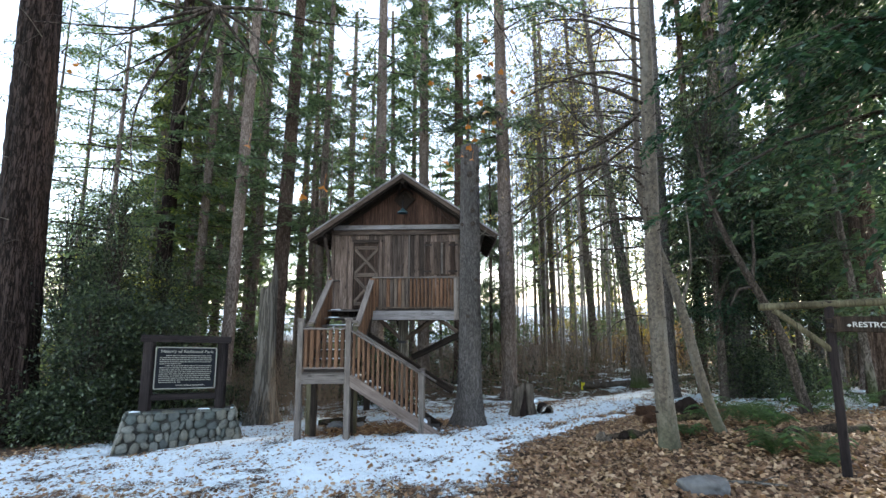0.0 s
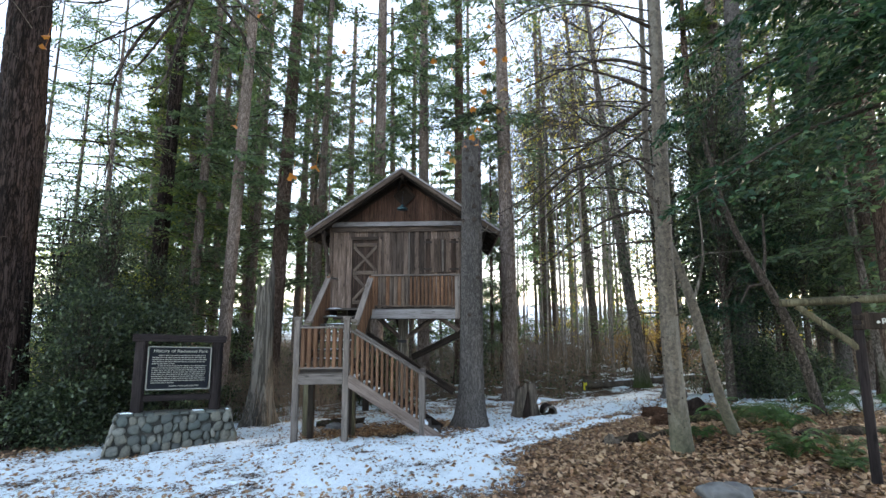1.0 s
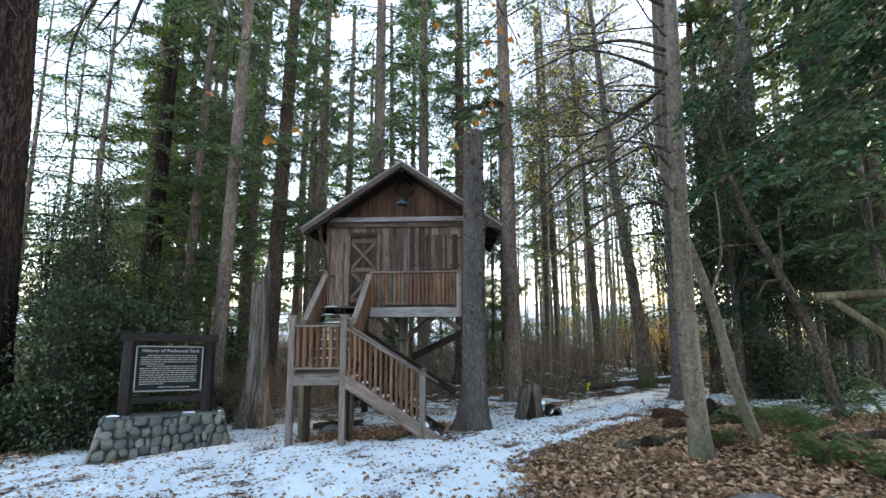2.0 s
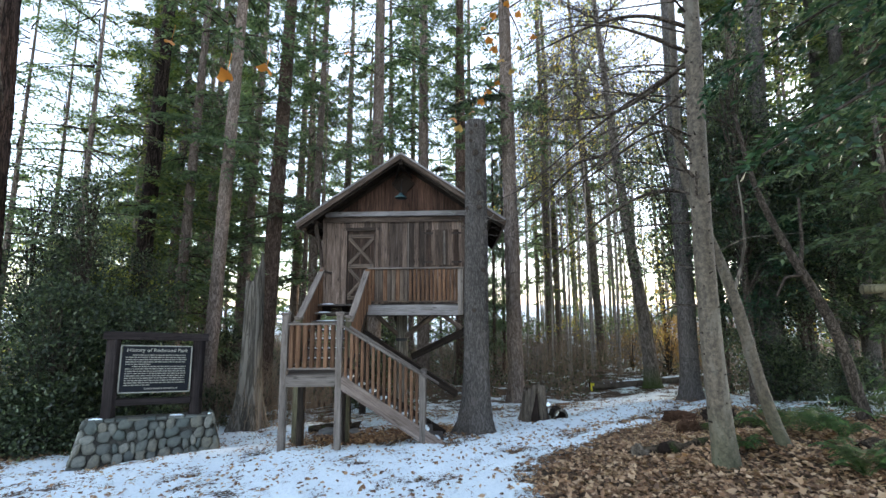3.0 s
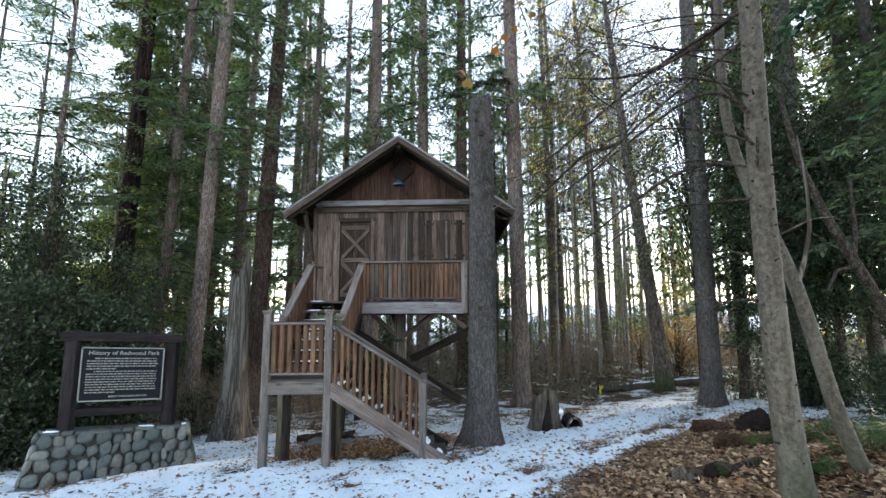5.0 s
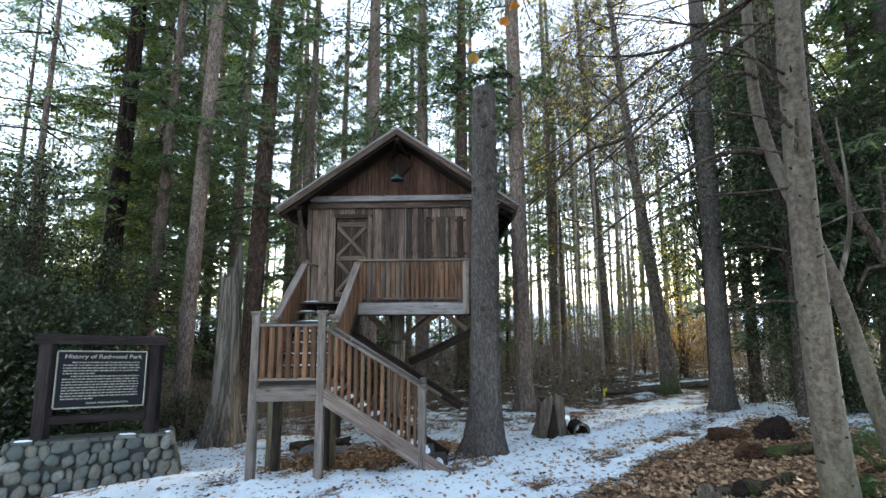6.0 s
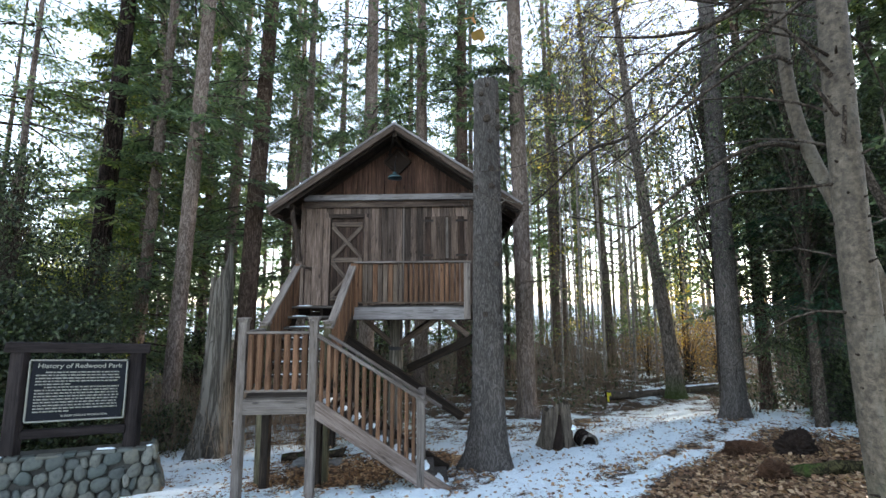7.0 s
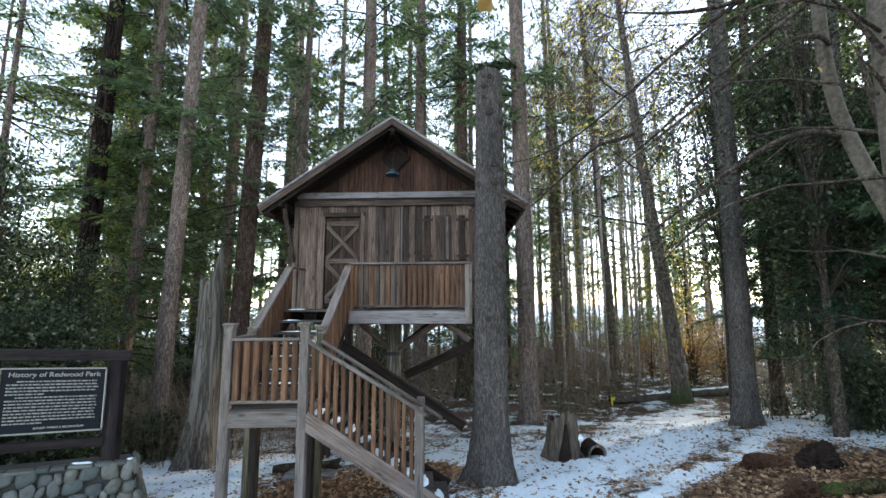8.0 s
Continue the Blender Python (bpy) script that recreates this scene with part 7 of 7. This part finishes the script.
for k, o in enumerate([o for o in scene.objects if o.type == "EMPTY" and (round(o.matrix_basis.translation.x, 2), round(o.matrix_basis.translation.y, 1)) in ((7.9, 33.2), (12.8, 43.0), (10.3, 29.8))]):
    m = Matrix.Translation(o.matrix_basis.translation) @ Matrix.Rotation(k * 2.3 + 1, 4, "Z") @ Matrix.Diagonal((1.0, 1.0, 1.7, 1))
    tagged(part("crown", lace, None, o, "", m), kind="stuff")
    tagged(part("branchwork", lace_wood, None, o, "", m), kind="stuff")

# side limbs of the two young trees
yr = np.random.RandomState(88)
for ob, paths in (("young_tree", (((3.84, 7.0, 3.02, 0.03), (3.95, 7.0, 3.3, 0.024), (4.04, 7.0, 3.65, 0.02), (4.05, 7.0, 4.13, 0.015), (4.01, 7.0, 4.73, 0.008)), ((3.7, 7.05, 3.55, 0.012), (4.0, 6.9, 3.72, 0.009), (4.7, 6.8, 3.76, 0.004)))),
                  ("young_tree.001", (((9.88, 10.5, 4.0, 0.025), (9.6, 10.4, 4.7, 0.018), (9.4, 10.4, 5.6, 0.008)), ((9.8, 10.5, 5.0, 0.02), (10.1, 10.4, 5.8, 0.014), (10.2, 10.4, 6.6, 0.006))))):
    for path in paths:
        s = Soup()
        P = smooth_path(path, 0.1)
        s.tube(P, 6)
        for q in P[2::3]:
            limbs(yr, s, q[:3], yr.normal(0, 1, 3) + np.array([0, 0, 0.3]), yr.uniform(0.2, 0.5), 0.004, 0, 0.5, 0.0)
        part("side_limb", s.mesh("side_limb", MAT_SNAG, True), None, bpy.data.objects[ob], "thin pale side limb")


# ---- stump, logs, rocks, ferns ----
z = floor_at(2.3, 12.5) - 0.1
stump = thing("stump", (2.3, 12.5, z), "grey split hollow stump beside the path", "stump")
seg = 64
V, F = tube_arrays(smooth_path([(2.22, 12.5, z, 0.40), (2.23, 12.5, z + 0.4, 0.32), (2.23, 12.5, z + 1.15, 0.26)], 0.05), seg, 0.05, 0.006, np.random.RandomState(31))
a = np.arctan2(V[:, 1] - 12.5, V[:, 0] - 2.23)
h = (V[:, 2] - z) / 0.9
split = np.exp(-((a + 1.62 - 0.12 * h) / (0.07 + 0.36 * np.clip(1 - h, 0, 1))) ** 2)
V[:, :2] = np.array([2.23, 12.5]) + (V[:, :2] - np.array([2.23, 12.5])) * ((1 + np.exp(-(V[:, 2] - z) / 0.18) * 0.30 * np.sin(3 * a + 0.6)) * (1 - 0.75 * split))[:, None]
V[:, 2] = np.minimum(V[:, 2], z + 0.94 + 0.09 * np.sin(a + 2.2) + 0.05 * np.sin(3 * a) + 0.025 * np.sin(13 * a) - 0.12 * split)
s = Soup()
s.add(V, F)
part("stump_shell", s.mesh("stump_shell", MAT_STUMP, True), None, stump)
bm = bmesh.new()
bmesh.ops.create_icosphere(bm, subdivisions=3, radius=1, matrix=Matrix.Translation((2.52, 12.42, z + 0.52)) @ Matrix.Diagonal((0.10, 0.12, 0.06, 1)))
part("snow_cap", bm, MAT_SNOW, stump, "small cap of snow", smooth=True)
s = Soup()
s.tube([(2.23, 12.5, z, 0.14), (2.23, 12.5, z + 0.5, 0.11), (2.23, 12.5, z + 0.7, 0.04)], 14)
# added wedge: paints the black shade of the split in front of the core
s.tube([(2.17, 12.20, z - 0.02, 0.15), (2.19, 12.24, z + 0.3, 0.10), (2.23, 12.27, z + 0.6, 0.05), (2.25, 12.30, z + 0.8, 0.02)], 10)
part("rotten_core", s.mesh("rotten_core", MAT_ROT_AND_SHADE, True), None, stump, "rotten heart, with a dark wedge for the shaded split")


def log(name, p, q, r0, r1, mat, label, seed, seg=16):
    p, q = Vector(p), Vector(q)
    ob = thing(name, (p + q) / 2, label, "log", "fallen logs")
    s = Soup()
    rng = np.random.RandomState(seed)
    pts = [(*p.lerp(q, t), r0 + (r1 - r0) * t) for t in np.linspace(0, 1, max(4, int((q - p).length / 0.15)))]
    V, F = tube_arrays(pts, seg, 0.16, 0.05, rng)
    mid_line = np.repeat(np.array([q[:3] for q in pts]), seg, 0)
    lump = np.array([noise.noise(Vector(q) * 4.5 + Vector((seed, 0, 0))) for q in V])
    V = mid_line + (V - mid_line) * (1 + 0.75 * lump)[:, None]
    V[:seg] += np.array(p - q)[None] / (q - p).length * rng.uniform(0, 0.12, seg)[:, None]
    s.add(V, F)
    part("log_body", s.mesh("log_body", mat, True), None, ob)
    d = (q - p).normalized()
    for at, sg, rr in ((p, -1, r0), (q, 1, r1)):
        e = Soup()
        ring = V[:seg] if sg < 0 else V[-seg:]
        e.add(np.vstack([ring, np.array(at + d * sg * 0.01)[None]]), np.stack([np.arange(seg), (np.arange(seg) + 1) % seg, np.full(seg, seg)], 1))
        part("cut_end", e.mesh("cut_end", MAT_ROT_AND_SHADE), None, ob, "dark end grain")
    return ob


def on(x, y, up=0.0):
    return (x, y, floor_at(x, y) + up)


log("fallen_log", on(2.66, 7.58, 0.05), on(3.75, 7.75, 0.0), 0.085, 0.085, MAT_MOSSLOG, "mossy rotting log half sunk in leaves", 2)
log("fallen_log", on(5.1, 6.75, 0.03), on(6.6, 7.0, 0.05), 0.075, 0.09, MAT_MOSSLOG, "mossy rotting log half sunk in leaves", 3)
log("fallen_log", on(6.55, 21.0, 0.15), on(12.8, 21.8, 0.1), 0.17, 0.14, MAT_STUMP, "long fallen log dusted with snow", 4)
far_log = [o for o in scene.objects if o.get("label") == "long fallen log dusted with snow"][0]
for k in range(12):
    x = 7.0 + 0.47 * k
    snow_patch(far_log, pose(x, 21.05 + 0.135 * (x - 6.9), floor_at(x, 21.2) + 0.265, 0, 0, 8), 0.36, 0.11, 0.045, k + 40, "thin ridge of snow")
log("rotten_log", on(-2.3, 12.9, 0.1), on(-3.5, 12.6, 0.1), 0.1, 0.09, MAT_MOSSLOG, "dark log on the ground under the house", 7)


def rock(x, y, sx, sy, sz, seed, label):
    bm = bmesh.new()
    bmesh.ops.create_icosphere(bm, subdivisions=4, radius=1)
    for v in bm.verts:
        p = v.co.copy()
        k = 0.9 + 0.34 * noise.noise(p * 1.3 + Vector((seed, 0, 0))) + 0.13 * noise.noise(p * 4 + Vector((seed, 3, 0))) + 0.04 * noise.noise(p * 11)
        p = Vector([math.copysign(min(abs(w), 0.74) / 0.74, w) for w in p])
        v.co = Vector((p.x * sx, p.y * sy, max(p.z, -0.4) * sz)) * k
    return tagged(part("rock", bm, MAT_ROCK, None, label, Matrix.Translation(on(x, y, sz * 0.2)), True), label, "rock", "rocks")


def rotten_chunk(x, y, sx, sy, sz, seed, label, mat, splinters=9):
    """A crumbling lump of rotten wood: ragged fibres on a pitted body, loose splinters about it."""
    ob = thing("root_lump", on(x, y), label, "rotten wood", "rotten stumps")
    rng = np.random.RandomState(seed)
    off = Vector((seed * 3.7, 0, 0))
    bm = bmesh.new()
    bmesh.ops.create_icosphere(bm, subdivisions=5, radius=1)
    for v in bm.verts:
        p = v.co.copy()
        f = Vector((p.x * 2.0, p.y * 7, p.z * 7))
        k = 0.78 + 0.35 * noise.noise(p * 1.6 + off) + 0.22 * (1 - 2 * abs(noise.noise(f + off))) + 0.16 * noise.noise(p * 9 + off)
        v.co = Vector((p.x * sx, p.y * sy, max(p.z, -0.25) * sz)) * max(k, 0.35)
    part("rotten_body", bm, mat, ob, "", on_matrix(x, y, sz * 0.12))
    for k in range(splinters):
        a, r = rng.uniform(0, 6.28), rng.uniform(0.5, 1.25)
        p = np.array(on(x + sx * r * math.cos(a), y + sy * r * math.sin(a), rng.uniform(0.0, 0.7) * sz * max(0, 1.2 - r)))
        d = unit(rng.normal(0, 1, 3) * np.array([1.2, 1, 0.5])) * rng.uniform(0.06, 0.16)
        s = Soup()
        s.tube([(*(p - d), 0.006), (*p, 0.02), (*(p + d), 0.004)], 5)
        part("splinter", s.mesh("splinter", MAT_RUST if rng.rand() < 0.6 else MAT_ROT_AND_SHADE), None, ob)
    return ob


def on_matrix(x, y, up):
    return Matrix.Translation(on(x, y, up))


rock(2.66, 4.68, 0.24, 0.15, 0.15, 1, "blocky dark grey rock among fallen leaves")
rotten_chunk(2.66, 7.5, 0.13, 0.10, 0.16, 13, "broken rotten end of a mossy log", MAT_STUMP, 6)
rotten_chunk(3.02, 7.55, 0.10, 0.08, 0.14, 17, "splintered rotten wood on the log", MAT_ROT_AND_SHADE, 6)
rotten_chunk(5.72, 10.6, 0.34, 0.24, 0.32, 9, "black rotten root mass at the edge of the path", MAT_ROT_AND_SHADE)
rotten_chunk(4.95, 10.7, 0.40, 0.22, 0.24, 11, "rust-brown rotten log crumbling into the leaves", MAT_RUST, 14)
rotten_chunk(4.26, 9.15, 0.22, 0.18, 0.24, 19, "small orange-brown rotten stump", MAT_RUST, 10)
log("fallen_log", on(4.5, 9.2, 0.06), on(5.5, 9.12, 0.09), 0.10, 0.09, MAT_MOSSY, "green mossy log sunk in the leaf bank", 12)

stick = thing("fallen_branch", on(3.2, 4.8), "thin pale fallen branch lying on the leaves", "branch", "fallen logs")
s = Soup()
s.tube([(*on(2.92, 4.95, 0.05), 0.016), (*on(3.2, 4.85, 0.055), 0.018), (*on(3.45, 4.68, 0.05), 0.014), (*on(3.7, 4.6, 0.04), 0.006)], 7, np.random.RandomState(2), 0.1, 0.03)
s.tube([(*on(3.3, 4.8, 0.055), 0.009), (*on(3.5, 4.86, 0.08), 0.006), (*on(3.62, 4.92, 0.06), 0.003)], 5)
part("stick_wood", s.mesh("stick_wood", MAT_SNAG, True), None, stick)

# hollow butt beside the stump
hollow = thing("hollow_log", on(2.78, 12.45, 0.14), "short dark hollow log leaning on the stump", "log", "fallen logs")
ax = unit(np.array([0.12, -0.98, -0.06]))
c0 = np.array(on(2.80, 12.45, 0.13))
for nm, r0, r1, mt, lb in (("bark_shell", 0.19, 0.16, MAT_BARK_RED, ""), ("dark_hollow", 0.145, 0.12, MAT_ROT_AND_SHADE, "near-black inside")):
    s = Soup()
    q = np.linspace(-0.2, 0.2, 6)
    s.tube(np.c_[c0 + q[:, None] * ax, np.linspace(r1, r0, 6)], 20, np.random.RandomState(4), 0.08, 0.02)
    part(nm, s.mesh(nm, mt, True), None, hollow, lb)
u, w = unit(np.cross(ax, np.array([0, 0, 1.0]))), None
w = np.cross(u, ax)
an = np.linspace(0, 2 * np.pi, 24, endpoint=False)
s = Soup()
V = np.concatenate([c0 + 0.2 * ax + (k * (np.cos(an)[:, None] * u + np.sin(an)[:, None] * w)) for k in (0.185, 0.135)] + [c0 + 0.0 * ax + 0.12 * (np.cos(an)[:, None] * u + np.sin(an)[:, None] * w)])
i = np.arange(24)
j = (i + 1) % 24
s.add(V[:48], np.stack([i, j, j + 24, i + 24], 1))
part("rim", s.mesh("rim", MAT_SNAG), None, hollow)

# yellow ribbon at the far log
rb = thing("marker_ribbon", on(6.5, 20.7), "bright yellow marker ribbon tied round a stub", "ribbon")
s = Soup()
s.tube([(6.5, 20.75, floor_at(6.5, 20.7) - 0.05, 0.06), (6.5, 20.75, floor_at(6.5, 20.7) + 0.35, 0.05)], 8)
part("stub", s.mesh("stub", MAT_SNAG, True), None, rb, "short grey wooden stub")
s = Soup()
z = floor_at(6.5, 20.7)
s.tube([(6.5, 20.75, z + 0.22, 0.085), (6.5, 20.74, z + 0.34, 0.08)], 12)
s.tube([(6.43, 20.66, z + 0.26, 0.03), (6.41, 20.62, z + 0.10, 0.045), (6.45, 20.62, z - 0.02, 0.03)], 4)
part("ribbon", s.mesh("ribbon", MAT_TAPE), None, rb)
rock(-2.9, 12.2, 0.28, 0.2, 0.12, 2, "grey rock under the house")
rock(-2.3, 12.1, 0.2, 0.16, 0.1, 3, "grey rock under the house")


def fern(x, y, size, seed):
    rng = np.random.RandomState(seed)
    s = Soup()
    for k in range(11):
        az = rng.uniform(0, 6.28)
        L = size * rng.uniform(0.7, 1.1)
        q = np.linspace(0.08, 1, 24)
        h = 0.75 * L * np.sin(q * 2.3) * rng.uniform(0.6, 1.15)
        P = np.stack([np.cos(az) * L * q, np.sin(az) * L * q, h], 1)
        s.tube(np.c_[P[::4], np.full(len(P[::4]), 0.003)], 3)
        for sg in (-1, 1):
            sd = np.array([-np.sin(az) * sg, np.cos(az) * sg, -0.15])
            d = unit(sd[None] + 0.35 * unit(np.gradient(P, axis=0)) + rng.normal(0, 0.06, P.shape))
            ln = 0.25 * L * np.sin(np.pi * (0.12 + 0.86 * (1 - q))) + 0.01
            s.blades(P, d, np.tile(np.array([[0, 0, 1.0]]), (len(P), 1)), ln, np.full(len(P), 0.028), 0.1)
    me = s.mesh("fern", MAT_FERN)
    return tagged(part("fern", me, None, None, "", Matrix.Translation(on(x, y, 0.0))), "green sword fern with arching fronds on the leaf bank", "fern", "ferns")


for i, (x, y, z) in enumerate(((4.95, 7.55, 0.55), (5.5, 7.9, 0.5), (4.3, 5.9, 0.34), (4.5, 5.4, 0.32), (9.1, 9.7, 0.7), (8.4, 9.3, 0.6), (5.3, 7.25, 0.4), (6.3, 8.6, 0.5), (3.85, 7.15, 0.3), (7.4, 9.0, 0.6), (4.5, 7.4, 0.5), (4.45, 6.15, 0.4), (4.75, 5.75, 0.38))):
    fern(x, y, z, 60 + i)

# fallen leaves, lying loose on the ground
lr = np.random.RandomState(15)
n = 18500
X = lr.uniform(-8.5, 8.5, n)
Y = np.where(lr.rand(n) < 0.14, lr.uniform(-4, 4, n), 3.9 + 11 * lr.rand(n) ** 1.35)
Y = np.where(lr.rand(n) < 0.14, 3.95 - 4.5 * lr.rand(n) ** 1.5, Y)
p = np.clip(1.1 - 1.45 * snow_share(X, Y), 0.06, 1)
keep = lr.rand(n) < p
X, Y = X[keep], Y[keep]
Z = rise(X, Y) + 0.035 * ripple(X, Y) + 0.02 + 0.02 * lr.rand(len(X))
n = len(X)
az = lr.uniform(0, 6.28, n)
tilt = lr.normal(0, 0.28, (n, 2))
R = lr.uniform(0.03, 0.07, n) * np.clip(1.15 - 0.75 * snow_share(X, Y), 0.45, 1)
prof = np.array([1.0, 0.62, 0.95, 0.55, 0.8, 0.35, 0.8, 0.55, 0.95, 0.62])
ang = np.linspace(0, 2 * np.pi, 10, endpoint=False)
lx, ly = prof * np.cos(ang), prof * np.sin(ang)
curl = lr.uniform(0.0, 0.5, n)
px = R[:, None] * (lx * np.cos(az)[:, None] - ly * np.sin(az)[:, None])
py = R[:, None] * (lx * np.sin(az)[:, None] + ly * np.cos(az)[:, None])
pz = tilt[:, :1] * px + tilt[:, 1:] * py + (curl * R)[:, None] * (ly ** 2) * 0.9
V = np.stack([X[:, None] + px, Y[:, None] + py, Z[:, None] + pz], -1)
Vc = np.stack([X, Y, Z], -1)[:, None]
V = np.concatenate([V, Vc], 1).reshape(-1, 3)
T = np.stack([np.arange(10), (np.arange(10) + 1) % 10, np.full(10, 10)], 1)
F = (np.arange(n)[:, None, None] * 11 + T[None]).reshape(-1, 3)
s = Soup()
s.add(V, F)
tagged(new("fallen_leaves", s.mesh("fallen_leaves", MAT_LITTER)), "loose brown and tan fallen maple leaves on the ground", "leaves", kind="stuff")

# small leaves and leaf scraps between them
n = 142000
X = lr.uniform(-9, 9.3, n)
Y = np.where(lr.rand(n) < 0.09, lr.uniform(-4, 4, n), 3.9 + 12 * lr.rand(n) ** 1.3)
Y = np.where(lr.rand(n) < 0.15, 3.95 - 4.5 * lr.rand(n) ** 1.5, Y)
keep = lr.rand(n) < np.clip(1.1 - 1.5 * snow_share(X, Y), 0.075, 1)
X, Y = X[keep], Y[keep]
n = len(X)
P = np.stack([X, Y, rise(X, Y) + 0.035 * ripple(X, Y) + 0.022 + 0.028 * lr.rand(n)], 1)
d = lr.normal(0, 1, (n, 3)) * np.array([1, 1, 0.22])
ln = lr.uniform(0.035, 0.10, n)
s = Soup()
s.blades(P, unit(d), unit(np.array([0, 0, 1.0]) + lr.normal(0, 0.35, (n, 3))), ln, ln * lr.uniform(0.4, 0.8, n), 0.2)
tagged(new("leaf_litter", s.mesh("leaf_litter", MAT_LITTER)), "dense tan leaf litter and scraps over soil and snow", "leaves", kind="stuff")

# bare and evergreen undergrowth of the wood, too thick to count
s, lf = Soup(), Soup()
br = np.random.RandomState(18)
N = 2800
y = 14.5 + 34 * br.rand(N) ** 1.5
x = br.uniform(-1.05, 1.1, N) * y
edge = np.interp(y, [12, 14.5, 20, 30, 60], [5.4, 7.6, 10.5, 15, 30])
open_way = (x > edge - 4.6) & (x < edge) & (y < 21)
keep = ~open_way & ~((y < 16.5) & (np.abs(x + 1) < 4)) & ~((y < 24) & (np.abs(x + 1) < 5) & (br.rand(N) < 0.72))
x, y = x[keep], y[keep]
for a, b in zip(x, y):
    h = br.uniform(0.4, 1.5) * (0.7 + b / 34)
    z = floor_at(a, b)
    d = br.normal(0, 0.28, 2) * h
    s.tube([(a, b, z - 0.05, 0.004 + 0.0003 * b), (a + d[0], b + d[1], z + h, 0.003)], 3)
    for j in range(5):
        t = br.uniform(0.25, 0.95)
        e = br.normal(0, 0.28, 3) * h * 0.6
        b0 = np.array([a + d[0] * t, b + d[1] * t, z + h * t])
        s.tube([(*b0, 0.002 + 0.0002 * b), (*(b0 + e + np.array([0, 0, 0.18 * h])), 0.002)], 3)
for j in range(900):
    b = 22 + 22 * br.rand()
    a = br.uniform(0.10, 0.62) * b
    z = floor_at(a, b)
    h = br.uniform(0.8, 2.3)
    d = br.normal(0, 0.16, 2) * h
    s.tube([(a, b, z - 0.05, 0.012), (a + d[0], b + d[1], z + h, 0.005)], 3)
    for i in range(4):
        t = br.uniform(0.3, 0.9)
        e = br.normal(0, 0.2, 3) * h * 0.6
        b0 = np.array([a + d[0] * t, b + d[1] * t, z + h * t])
        s.tube([(*b0, 0.007), (*(b0 + e + np.array([0, 0, 0.22 * h])), 0.004)], 3)
for j in range(1300):
    b = 40 + 34 * br.rand()
    a = br.uniform(0.08, 0.66) * b
    z = floor_at(a, b)
    h = 0.8 + br.exponential(1.1)
    d = br.normal(0, 0.2, 2) * h
    s.tube([(a, b, z - 0.05, 0.024), (a + d[0], b + d[1], z + h, 0.012)], 3)
    for i in range(3):
        t = br.uniform(0.3, 0.9)
        e = br.normal(0, 0.26, 3) * h * 0.6
        b0 = np.array([a + d[0] * t, b + d[1] * t, z + h * t])
        s.tube([(*b0, 0.018), (*(b0 + e + np.array([0, 0, 0.2 * h])), 0.012)], 3)
for j in range(520):
    a, b = br.uniform(-8.2, -3.4), br.uniform(13.4, 19.5)
    z = floor_at(a, b)
    h = br.uniform(0.5, 1.7)
    d = br.normal(0, 0.25, 2) * h
    s.tube([(a, b, z - 0.05, 0.006), (a + d[0], b + d[1], z + h, 0.003)], 3)
    for i in range(5):
        t = br.uniform(0.25, 0.95)
        e = br.normal(0, 0.25, 3) * h * 0.6
        b0 = np.array([a + d[0] * t, b + d[1] * t, z + h * t])
        s.tube([(*b0, 0.004), (*(b0 + e + np.array([0, 0, 0.18 * h])), 0.002)], 3)
tagged(new("undergrowth", s.mesh("undergrowth", MAT_BRUSH)), "bare brown twiggy undergrowth below the trees", "undergrowth", kind="stuff")
M = 34000
k = br.randint(0, len(x), M)
P = np.stack([x[k] + br.normal(0, 0.45, M), y[k] + br.normal(0, 0.45, M), np.zeros(M)], 1)
P[:, 2] = rise(P[:, 0], P[:, 1]) + np.abs(br.normal(0, 0.45, M)) * (0.6 + y[k] / 40)
ln = br.uniform(0.06, 0.13, M) * (0.6 + y[k] / 30)
lf.blades(P, unit(br.normal(0, 1, P.shape)), unit(np.array([0, 0, 1.0]) + br.normal(0, 0.6, P.shape)), ln, ln * 0.5)
tagged(new("low_greenery", lf.mesh("low_greenery", MAT_HOLLY)), "low dark evergreen leaves and bramble on the forest floor", "undergrowth", kind="stuff")
